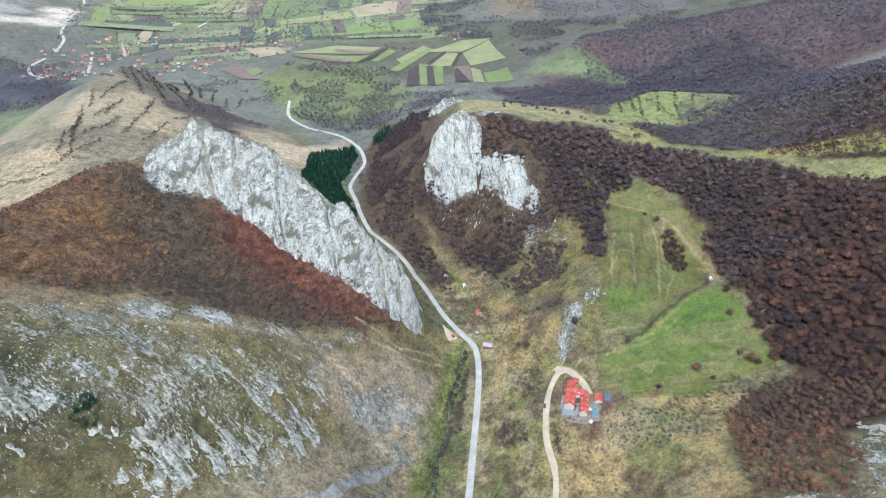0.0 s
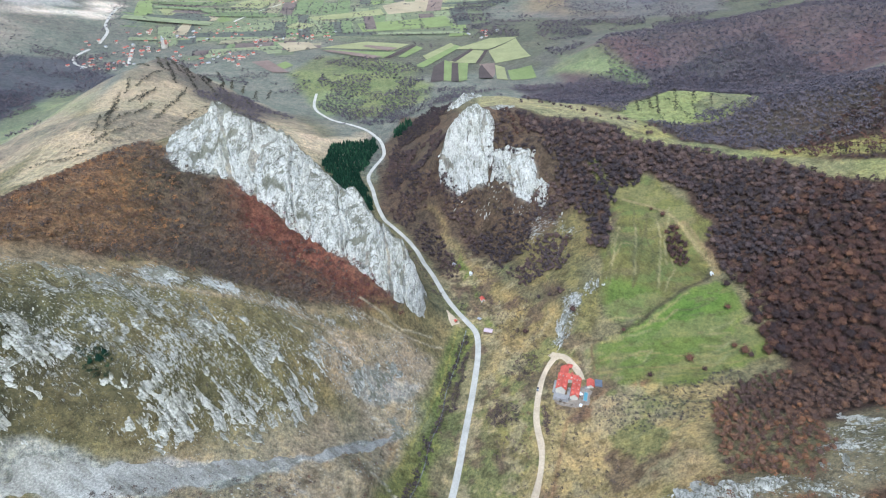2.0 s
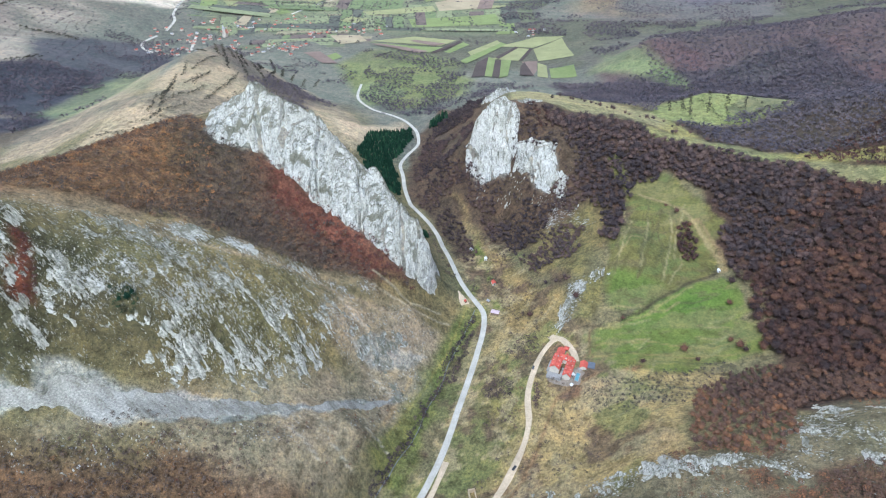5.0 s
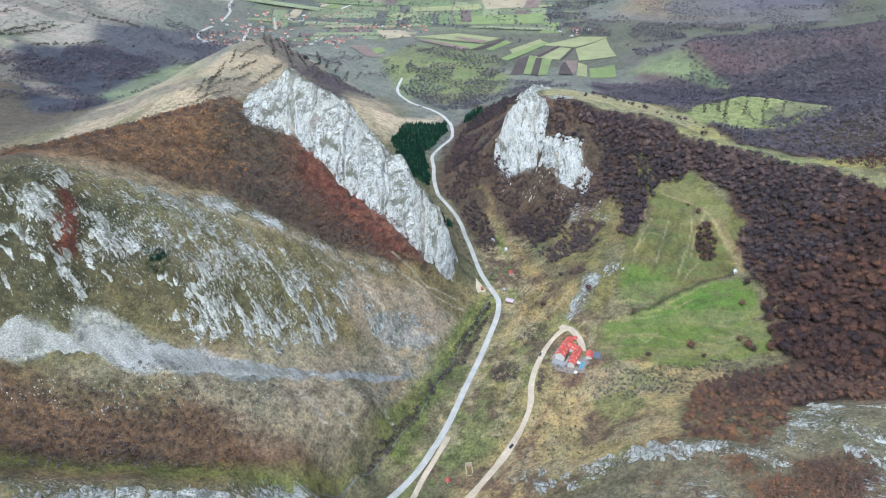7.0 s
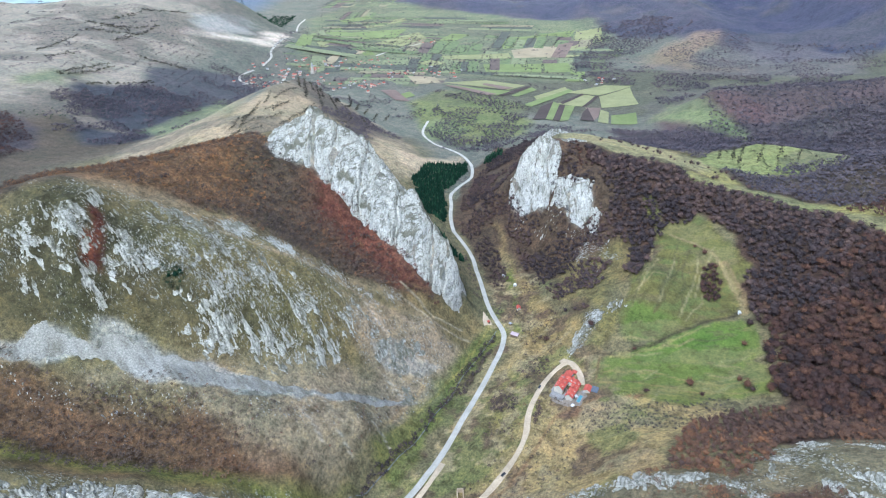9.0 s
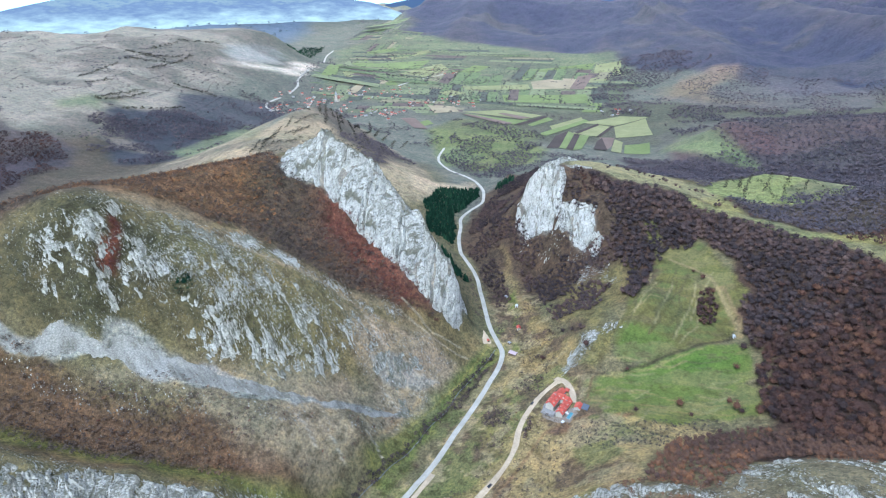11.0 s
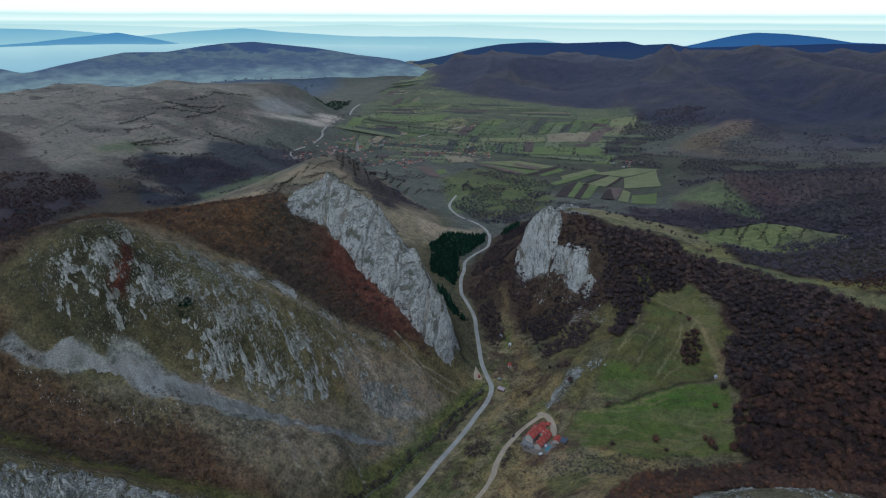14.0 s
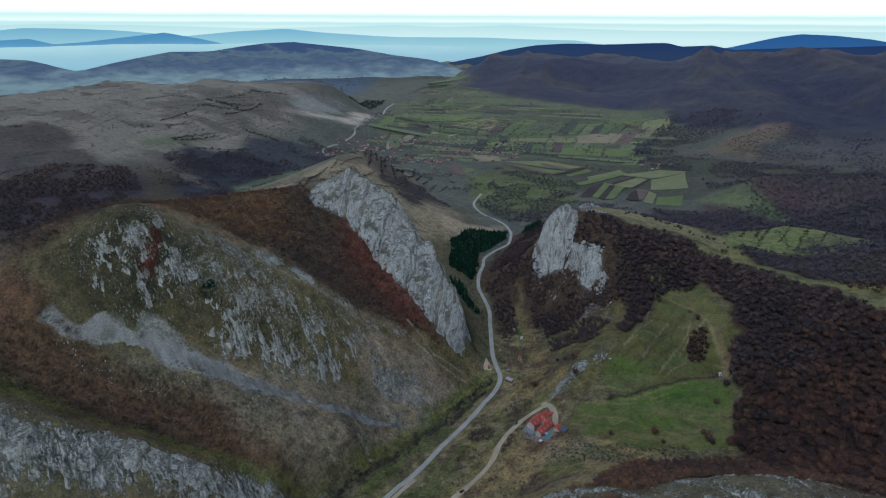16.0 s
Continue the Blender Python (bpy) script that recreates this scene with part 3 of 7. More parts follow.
# side valley woods, green benches and the pastures of the plain, cooled for painted haze
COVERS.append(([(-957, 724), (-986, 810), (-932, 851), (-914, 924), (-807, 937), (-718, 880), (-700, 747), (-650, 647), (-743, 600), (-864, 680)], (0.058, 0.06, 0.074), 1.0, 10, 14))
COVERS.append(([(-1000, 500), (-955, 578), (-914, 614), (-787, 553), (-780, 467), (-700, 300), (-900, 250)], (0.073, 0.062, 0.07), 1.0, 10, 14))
COVERS.append(([(-1096, 763), (-1059, 829), (-1012, 878), (-980, 770), (-1041, 736)], (0.155, 0.18, 0.096), 0.8, 15, 15))
COVERS.append(([(-721, 705), (-730, 800), (-754, 980), (-640, 860), (-584, 749), (-610, 640)], (0.165, 0.196, 0.102), 0.8, 10, 12))
COVERS.append(([(-893, 1518), (-1210, 2153), (-1215, 2672), (-870, 2476), (-446, 2327), (-38, 2226), (-2, 1930), (-70, 1788), (-50, 1547), (-10, 1454), (-300, 1400), (-564, 1401), (-800, 1333)], (0.16, 0.18, 0.102), 0.9, 20, 25))
COVERS.append(([(-380, 1120), (-347, 1262), (-261, 1256), (-117, 1172), (-82, 1027), (-84, 953), (-151, 921), (-206, 913), (-288, 1024)], (0.165, 0.185, 0.075), 0.95, 12, 15))
COVERS.append(([(133, 1623), (145, 1749), (244, 1893), (327, 1875), (291, 1768), (203, 1666)], (0.233, 0.175, 0.128), 0.8, 12, 18))
COVERS.append(([(81, 1640), (200, 1560), (377, 1512), (600, 1441), (641, 1700), (400, 1800), (300, 1700)], (0.136, 0.124, 0.128), 0.7, 20, 25))
# far quarry, and patches with extra blue painted in as haze
COVERS.append(([(-1093, 1323), (-1140, 1396), (-1146, 1481), (-1120, 1560), (-1064, 1560), (-1017, 1460), (-1066, 1377)], (0.33, 0.325, 0.305), 0.85, 8, 14))
COVERS.append(([(-1100, 1268), (-1061, 1312), (-998, 1400), (-932, 1436), (-960, 1540), (-1000, 1650), (-1020, 1599), (-1000, 1450), (-1062, 1374), (-1114, 1298)], (0.55, 0.48, 0.40), 1.0, 5, 7))
COVERS.append(([(-1072, 715), (-902, 690), (-807, 664), (-731, 667), (-889, 741), (-1023, 766)], (0.25, 0.22, 0.175), 0.9, 10, 12))
COVERS.append(([(-1322, 640), (-1245, 670), (-1067, 620), (-957, 592), (-854, 575), (-871, 470), (-921, 410), (-1300, 400)], (0.10, 0.085, 0.08), 0.9, 12, 18))
COVERS.append(([(-667, 751), (-730, 908), (-717, 987), (-520, 686)], (0.165, 0.191, 0.096), 0.8, 20, 15))
COVERS.append(([(179, 1191), (249, 1060), (286, 1009), (310, 960), (233, 999), (149, 1093)], (0.165, 0.196, 0.096), 1.0, 10, 10))
COVERS.append(([(104, 1753), (180, 1788), (294, 1630), (343, 1574), (139, 1619)], (0.194, 0.154, 0.102), 0.8, 30, 30))
COVERS.append(([(-298, 1056), (-244, 1048), (-178, 988), (-209, 939), (-256, 939), (-290, 982)], (0.175, 0.206, 0.096), 0.9, 8, 10))
# pale eroded slope above the brook, brown brush on the knob
COVERS.append(([(-105, 296), (-62, 332), (-14, 346), (-12, 305), (-24, 272), (-32, 240), (-52, 190), (-90, 165), (-120, 175), (-95, 205), (-62, 255)], (0.27, 0.222, 0.15), 0.8, 8, 8))
COVERS.append(([(110, 175), (150, 186), (205, 176), (246, 226), (330, 205), (330, 100), (190, 100), (110, 140)], (0.155, 0.135, 0.085), 0.85, 7, 8))
for ring in ([(183, 158), (193, 158), (194, 146), (183, 144)], [(211, 154), (230, 159), (243, 146), (235, 135), (213, 140)], [(189, 140), (215, 144), (231, 139), (236, 122), (190, 120)]):
    COVERS.append((ring, (0.115, 0.078, 0.05), 0.9, 4, 5))
# paths, ruts and the ditch: line, width, colour
STROKES = []
STROKES.append(([(116, 344), (129, 344), (145, 348), (152, 355), (164, 359), (172, 367), (184, 376), (196, 385), (210, 395), (225, 404), (240, 415)], 1.7, (0.062, 0.052, 0.03)))
STROKES.append(([(131, 341), (146, 344), (155, 352), (167, 356), (186, 372), (212, 391)], 1.3, (0.23, 0.215, 0.08)))
STROKES.append(([(241, 412), (240, 432), (232, 455), (226, 468), (218, 488), (201, 507), (175, 519)], 2.4, (0.291, 0.23, 0.112)))
STROKES.append(([(244, 412), (243, 440), (234, 462), (226, 480)], 2.0, (0.229, 0.17, 0.086)))
STROKES.append(([(150, 400), (160, 425), (158, 455), (170, 490)], 1.3, (0.104, 0.1, 0.034)))
STROKES.append(([(165, 395), (172, 420), (182, 445), (184, 480)], 1.3, (0.104, 0.095, 0.034)))
STROKES.append(([(186, 395), (190, 425), (187, 460), (195, 495)], 1.3, (0.104, 0.095, 0.039)))
STROKES.append(([(145, 415), (160, 440), (172, 446)], 1.2, (0.25, 0.21, 0.095)))
STROKES.append(([(128, 325), (170, 330), (215, 322), (245, 335)], 1.2, (0.229, 0.2, 0.077)))
STROKES.append(([(125, 312), (150, 316), (200, 312), (240, 318)], 1.2, (0.239, 0.2, 0.077)))
STROKES.append(([(123, 340), (121, 322), (124, 312)], 1.3, (0.146, 0.1, 0.052)))
STROKES.append(([(126, 293), (116, 284), (107, 278), (97, 271), (92, 258), (90, 246), (80, 210), (62, 168)], 1.6, (0.229, 0.15, 0.077)))
STROKES.append(([(8, 394), (3, 360), (-4, 320), (-18, 270), (-32, 225)], 1.2, (0.208, 0.19, 0.06)))
STROKES.append(([(-26, 300), (-28, 280), (-32, 262), (-34, 245), (-40, 220)], 1.4, (0.354, 0.26, 0.138)))
STROKES.append(([(-75, 355), (-40, 352), (-15, 372)], 1.0, (0.374, 0.33, 0.232)))
STROKES.append(([(-70, 342), (-35, 348), (-5, 365)], 1.0, (0.374, 0.33, 0.232)))
STROKES.append(([(-245, 222), (-199, 240), (-154, 268), (-120, 298), (-87, 312), (-50, 330)], 2.2, (0.27, 0.22, 0.146)))
rng = np.random.default_rng(31)
for k in range(16):
    x, y = rng.uniform(128, 235), rng.uniform(304, 372)
    long = rng.uniform(12, 40)
    STROKES.append(([(x, y), (x + long * 0.5, y + rng.normal(2, 3)), (x + long, y + rng.normal(4, 4))], rng.uniform(0.7, 1.3), ((0.26, 0.22, 0.10), (0.11, 0.12, 0.045), (0.24, 0.235, 0.10))[k % 3]))
for k in range(12):
    x, y = rng.uniform(142, 205), rng.uniform(392, 430)
    STROKES.append(([(x, y), (x + rng.normal(6, 4), y + 28), (x + rng.normal(16, 6), y + rng.uniform(50, 95))], rng.uniform(0.7, 1.2), ((0.26, 0.23, 0.11), (0.10, 0.095, 0.04))[k % 2]))
for k in range(10):
    x, y = rng.uniform(135, 200), rng.uniform(225, 285)
    STROKES.append(([(x, y), (x + rng.normal(8, 4), y + rng.normal(8, 4)), (x + rng.normal(20, 6), y + rng.normal(16, 8))], rng.uniform(0.7, 1.2), (0.20, 0.19, 0.09)))
for k in range(46):
    x, y = rng.uniform(-105, -42), rng.uniform(180, 318)
    long = rng.uniform(10, 28)
    if not inside(np.array([x]), np.array([y]), [(-105, 296), (-62, 332), (-14, 346), (-12, 305), (-24, 272), (-32, 240), (-52, 190), (-90, 165), (-120, 175), (-95, 205), (-62, 255)], 4)[0] > 0.5:
        continue
    STROKES.append(([(x, y), (x + long * 0.5, y - long * 0.15 + rng.normal(0, 1)), (x + long, y - long * 0.38)], rng.uniform(0.6, 1.1), ((0.42, 0.38, 0.31), (0.40, 0.33, 0.23), (0.16, 0.13, 0.08))[k % 3]))
# ring, how rocky
STONY = []
STONY.append(([(-290, 90), (-270, 190), (-235, 240), (-190, 266), (-148, 287), (-115, 314), (-60, 338), (-10, 352), (-22, 280), (-57, 268), (-106, 214), (-139, 180), (-199, 148), (-235, 115)], 0.22, 10))
STONY.append(([(-215, 150), (-170, 175), (-120, 205), (-95, 235), (-135, 235), (-200, 200)], 0.44, 15))
STONY.append(([(-260, 120), (-190, 60), (-100, 100), (-60, 180), (-30, 240), (-60, 275), (-140, 180)], 0.16, 15))
STONY.append(([(140, 150), (150, 175), (185, 185), (225, 195), (250, 215), (320, 200), (330, 90), (100, 50)], 0.26, 12))
STONY.append(([(-260, 10), (-117, 80), (-50, 125), (-20, 140), (-60, 70), (-200, -60)], 0.42, 8))
STONY.append(([(92, 345), (96, 390), (112, 402), (140, 405), (118, 392), (106, 350)], 0.34, 5))
STONY.append(([(-190, 266), (-148, 290), (-112, 318), (-66, 342), (-70, 325), (-112, 298), (-150, 268), (-195, 245)], 0.5, 8))
STONY.append(([(70, 520), (105, 540), (120, 480), (100, 440), (85, 470)], 0.4, 12))
SCREES = [[(-256, 96), (-243, 102), (-236, 111), (-234, 120), (-228, 126), (-216, 129), (-203, 132), (-204, 138), (-199, 146), (-185, 152), (-174, 154), (-158, 164), (-140, 171), (-125, 183), (-101, 195), (-79, 210), (-60, 237), (-29, 272), (-48, 240), (-67, 213),
           (-90, 197), (-108, 177), (-121, 168), (-137, 156), (-146, 146), (-166, 135), (-186, 133), (-197, 133), (-203, 125), (-215, 119), (-229, 107), (-240, 95), (-254, 88)],
          [(-75, 280), (-57, 306), (-20, 314), (-28, 296), (-58, 277)]]


def cover(x, y):
    """The colour of the ground's cover, painted far haze included, and how rocky it is."""
    c, rocky = np.zeros((*x.shape, 3)), np.zeros(x.shape)
    for k, (ring, colour, much, soft, wobble) in enumerate(COVERS):
        f = (inside(x, y, ring, soft, wobble, k) * much)[..., None]
        c = c * (1 - f) + np.array(colour) * f
    far = np.clip((np.hypot(x, y) - 560) / 150, 0, 1)
    tan = np.clip((c[..., 0] - 0.10) / 0.08, 0, 1)
    copse = np.clip((fractal(x * 0.8 + y * 0.5, y * 1.6 - x * 0.4, 170, 5, 91) - 0.30) / 0.12, 0, 1) * far * tan
    c = c * (1 - 0.5 * copse[..., None]) + np.array((0.095, 0.085, 0.075)) * 0.5 * copse[..., None]
    # glades and rib crests vary the cover; their blue cast is painted haze
    glade = np.clip((fractal(x, y, 260, 5, 95) - 0.45) / 0.15, 0, 1) * far * (1 - tan)
    c = c * (1 - 0.45 * glade[..., None]) + np.array((0.105, 0.098, 0.095)) * 0.45 * glade[..., None]
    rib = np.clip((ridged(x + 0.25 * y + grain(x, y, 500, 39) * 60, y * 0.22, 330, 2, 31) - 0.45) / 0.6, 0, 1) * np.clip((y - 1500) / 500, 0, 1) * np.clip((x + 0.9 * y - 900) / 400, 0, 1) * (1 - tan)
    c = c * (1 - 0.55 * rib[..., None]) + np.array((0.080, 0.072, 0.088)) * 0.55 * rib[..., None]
    floor = inside(x, y, [(-30, 130), (5, 260), (14, 330), (4, 420), (-10, 470), (10, 520), (60, 470), (100, 390), (125, 330), (165, 300), (180, 230), (120, 160), (30, 110)], 10, 8, 5)
    for size, low, tint, seed in ((34, 0.15, (0.155, 0.165, 0.06), 101), (26, 0.2, (0.125, 0.085, 0.06), 105), (20, 0.3, (0.30, 0.25, 0.14), 109)):
        f = (np.clip((fractal(x, y, size, 5, seed, 0.6) - low) / 0.25, 0, 1) * floor * 0.75)[..., None]
        c = c * (1 - f) + np.array(tint) * f
    grass = inside(x, y, LOW_MEADOW, 3, 4) + inside(x, y, HIGH_MEADOW, 3, 4)
    for size, low, tint, seed in ((30, 0.1, (0.20, 0.18, 0.08), 111), (18, 0.35, (0.115, 0.15, 0.045), 115), (16, 0.4, (0.14, 0.115, 0.06), 119)):
        f = (np.clip((fractal(x * 0.7, y * 1.6 - x * 0.4, size, 5, seed, 0.6) - low) / 0.25, 0, 1) * np.clip(grass, 0, 1) * 0.5)[..., None]
        c = c * (1 - f) + np.array(tint) * f
    for line, wide, colour in STROKES:
        f = np.clip(1.3 - beside(x + grain(x, y, 9, 2), y + grain(x, y, 9, 3), line) / wide, 0, 1)[..., None] * 0.85
        c = c * (1 - f) + np.array(colour) * f
    for k, (ring, much, soft) in enumerate(STONY):
        rocky = np.maximum(rocky, inside(x, y, ring, soft, soft, 50 + k) * much)
    for k, ring in enumerate(SCREES):
        f = inside(x, y, ring, 1.0, 4, 70 + k) * (0.9 if k == 0 else 0.55)
        c = c * (1 - f[..., None]) + np.array(SCREE) * f[..., None]
        rocky = np.where(f > 0.4, 0.05, rocky)
    lush = np.clip(grass + 0.8 * np.clip((np.hypot(x, y) - 700) / 200, 0, 1), 0, 1)
    return c, rocky, lush


# ---- the ground: one sheet, finest in the gorge ----
def spaced(low, high, fine_low, fine_high, step, growth=1.035, most=45):
    mid = list(np.arange(fine_low, fine_high + step, step))
    up, s = [], step
    while (up[-1] if up else mid[-1]) < high:
        s = min(s * growth, most)
        up.append((up[-1] if up else mid[-1]) + s)
    down, s = [], step
    while (down[-1] if down else mid[0]) > low:
        s = min(s * growth, most)
        down.append((down[-1] if down else mid[0]) - s)
    return np.array(down[::-1] + mid + up)


def sheet(name, x, y, z, material, smooth=True, keep=None, pick=None, grown=None):
    """A mesh over a grid of points; keep: which vertices belong to it."""
    ny, nx = x.shape
    idx = np.arange(nx * ny).reshape(ny, nx)
    quads = np.stack([idx[:-1, :-1], idx[:-1, 1:], idx[1:, 1:], idx[1:, :-1]], -1).reshape(-1, 4)
    co = np.stack([x, y, z], -1).reshape(-1, 3)
    grown = None if grown is None else grown.ravel()
    if keep is not None:
        hold = keep.ravel()[quads].any(1)
        quads = quads[hold if pick is None else hold & pick[:-1, :-1].ravel()]
        used = np.unique(quads)
        back = np.full(nx * ny, -1)
        back[used] = np.arange(len(used))
        quads, co = back[quads], co[used]
        grown = None if grown is None else grown[used]
    me = bpy.data.meshes.new(name)
    me.vertices.add(len(co))
    me.vertices.foreach_set("co", co.ravel())
    me.loops.add(quads.size)
    me.loops.foreach_set("vertex_index", quads.ravel())
    me.polygons.add(len(quads))
    me.polygons.foreach_set("loop_start", np.arange(0, quads.size, 4))
    me.polygons.foreach_set("use_smooth", np.full(len(quads), smooth))
    me.update()
    if grown is not None:
        me.attributes.new("grown", "FLOAT", "POINT").data.foreach_set("value", grown)
    me.validate()
    me.materials.append(material)
    return new(name, me)


GX, GY = np.meshgrid(spaced(-4200, 1900, -300, 300, 2.0, 1.03, 24), spaced(-500, 4880, 60, 650, 2.0, 1.03, 24))
GZ = land(GX, GY)
ground = tagged(sheet("ground", GX, GY, GZ, TURF), "hilly ground of dry grass, meadow, scree and leafless scrub", "ground", kind="structure")
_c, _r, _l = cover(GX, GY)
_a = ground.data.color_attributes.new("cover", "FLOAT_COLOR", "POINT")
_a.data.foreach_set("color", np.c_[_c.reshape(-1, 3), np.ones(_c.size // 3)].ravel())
_a = ground.data.attributes.new("rocky", "FLOAT", "POINT")
_a.data.foreach_set("value", _r.ravel())
_a = ground.data.attributes.new("lush", "FLOAT", "POINT")
_a.data.foreach_set("value", _l.ravel())


def smooth_line(points, step):
    """A soft curve through plan points, at even steps."""
    p = np.array(points, float)
    for _ in range(3):
        p = np.concatenate([p[:1], np.stack([p[:-1] * 0.75 + p[1:] * 0.25, p[:-1] * 0.25 + p[1:] * 0.75], 1).reshape(-1, 2), p[-1:]])
    return along(p, step)


def ribbon(name, points, width, material, lift=0.12, step=4.0, crown=0.06, jitter=0.0):
    """A road laid on the ground, with a shallow crown and shoulders that dip into it."""
    p = smooth_line(points, step)
    d = np.gradient(p, axis=0)
    d /= np.hypot(*d.T)[:, None]
    side = np.c_[d[:, 1], -d[:, 0]]
    base = land(p[:, 0], p[:, 1])
    rows = []
    w = width * (1 + jitter * grain(p[:, 0], p[:, 1], 14, 3))
    for k, drop in ((-0.62, -0.5), (-0.5, 0.0), (-0.25, crown * 0.7), (0, crown), (0.25, crown * 0.7), (0.5, 0.0), (0.62, -0.5)):
        q = p + side * (w * k)[:, None]
        rows.append(np.c_[q, np.maximum(base, land(q[:, 0], q[:, 1])) + lift + drop])
    g = np.array(rows)
    return sheet(name, g[..., 0], g[..., 1], g[..., 2], material)


road = tagged(ribbon("road", ROAD, 4.4, ASPHALT, 0.35), "pale concrete country road along the valley floor", "road", kind="structure")
track = tagged(ribbon("dirt_track", TRACK, 4.2, GRAVEL, 0.35, jitter=0.25), "pale gravel farm track up to the guesthouse", "track", kind="structure")

# ---- the far valley, in plan ----
FIELDS_A = [
    ("P", [(-80, 1178), (-61, 1232), (-52, 1074), (-77, 1064)]),
    ("G", [(-61, 1232), (-44, 1215), (-37, 1069), (-52, 1074)]),
    ("P", [(-43, 1204), (-30, 1203), (-22, 1064), (-37, 1069)]),
    ("G", [(-30, 1203), (-9, 1210), (-7, 1079), (-22, 1064)]),
    ("P", [(14, 1157), (20, 1192), (44, 1092), (16, 1089)]),
    ("B", [(14, 1196), (47, 1202), (48, 1130), (43, 1100)]),
    ("L", [(48, 1188), (67, 1167), (72, 1083), (51, 1091)]),
    ("G", [(73, 1147), (121, 1162), (127, 1094), (78, 1081)]),
    ("L", [(-51, 1213), (-6, 1316), (28, 1303), (7, 1204)]),
    ("P", [(-46, 1226), (-7, 1321), (-1, 1312), (-37, 1212)]),
    ("P", [(7, 1204), (25, 1308), (33, 1310), (16, 1206)]),
    ("L", [(34, 1305), (98, 1404), (124, 1233), (49, 1202)]),
]
FIELDS_B = [
    ("L", [(-47, 1322), (37, 1415), (104, 1415), (33, 1316)]),
    ("G", [(-122, 1183), (-46, 1363), (-30, 1344), (-100, 1173)]),
    ("L", [(-112, 1266), (-55, 1379), (-45, 1352), (-100, 1237)]),
    ("G", [(-165, 1260), (-136, 1357), (-117, 1333), (-150, 1254)]),
    ("P", [(-196, 1249), (-145, 1366), (-135, 1351), (-182, 1248)]),
    ("G", [(-364, 1324), (-252, 1298), (-174, 1302), (-196, 1249)]),
    ("B", [(-349, 1303), (-329, 1310), (-199, 1260), (-222, 1241)]),
    ("B", [(-264, 1344), (-252, 1356), (-174, 1332), (-196, 1306)]),
    ("L", [(-359, 1332), (-262, 1392), (-153, 1370), (-183, 1311)]),
    ("T", [(-476, 1373), (-400, 1385), (-366, 1330), (-421, 1292)]),
    ("B", [(-481, 1208), (-447, 1223), (-380, 1150), (-414, 1146)]),
    ("G", [(-425, 1190), (-409, 1222), (-384, 1196), (-401, 1166)]),
]
FIELDS_C = [
    ("T", [(-285, 1791), (-171, 1924), (-156, 1726), (-252, 1684)]),
    ("T", [(-171, 1924), (-151, 1935), (-147, 1720), (-158, 1717)]),
    ("B", [(-154, 1935), (-108, 1932), (-105, 1727), (-147, 1720)]),
    ("L", [(-108, 1932), (-45, 1936), (-67, 1754), (-105, 1727)]),
    ("G", [(-359, 1944), (-248, 2028), (-212, 1941), (-314, 1799)]),
    ("G", [(-248, 2028), (-127, 2107), (-130, 2021), (-212, 1941)]),
    ("L", [(-120, 2086), (-36, 2101), (-18, 1929), (-108, 1932)]),
    ("G", [(-319, 1574), (-88, 1662), (-57, 1551), (-288, 1488)]),
    ("G", [(-64, 1550), (-27, 1556), (-15, 1448), (-64, 1438)]),
    ("L", [(-469, 1632), (-284, 1749), (-260, 1682), (-439, 1597)]),
    ("L", [(-503, 1528), (-483, 1571), (-425, 1556), (-453, 1487)]),
    ("G", [(-556, 1828), (-547, 1986), (-482, 1984), (-506, 1800)]),
]
FIELDS_D = [
    ("G", [(-1017, 1905), (-1027, 2036), (-815, 1799), (-852, 1746)]),
    ("G", [(-943, 1921), (-742, 2037), (-708, 1846), (-803, 1776)]),
    ("L", [(-740, 1709), (-673, 1975), (-605, 1879), (-646, 1653)]),
    ("G", [(-889, 1486), (-1056, 1850), (-1046, 1894), (-881, 1573)]),
    ("L", [(-893, 1628), (-880, 1758), (-810, 1663), (-829, 1549)]),
    ("T", [(-759, 1421), (-774, 1536), (-754, 1534), (-723, 1422)]),
    ("T", [(-770, 1566), (-787, 1658), (-694, 1587), (-722, 1546)]),
    ("G", [(-709, 1579), (-703, 1628), (-661, 1578), (-686, 1550)]),
    ("G", [(-1095, 2168), (-1016, 2273), (-965, 2219), (-1050, 2130)]),
    ("L", [(-963, 2106), (-835, 2240), (-804, 2192), (-902, 2028)]),
]
TERRACES = [
    [(-678, 1174), (-473, 840), (-453, 837)],
    [(-651, 1182), (-486, 901), (-454, 858)],
    [(-588, 1126), (-468, 906), (-431, 853)],
    [(-532, 1084), (-470, 978), (-431, 894)],
    [(-528, 1132), (-476, 1044), (-434, 944)],
    [(-469, 1065), (-436, 985)],
    [(-438, 1043), (-416, 983)],
    [(-407, 1027), (-388, 964)],
    [(-528, 865), (-489, 834)],
    [(-484, 765), (-468, 723)],
    [(-475, 718), (-426, 605)],
    [(-460, 681), (-409, 568)],
    [(-437, 615), (-426, 572)],
    [(-449, 736), (-434, 697)],
    [(-382, 1037), (-374, 988)],
]
KNOLL_HEDGES = [
    [(245, 797), (236, 744)],
    [(281, 917), (254, 750)],
    [(296, 919), (262, 739)],
    [(329, 935), (291, 771), (284, 740)],
    [(322, 795), (309, 753), (309, 735)],
    [(343, 783), (332, 752)],
]
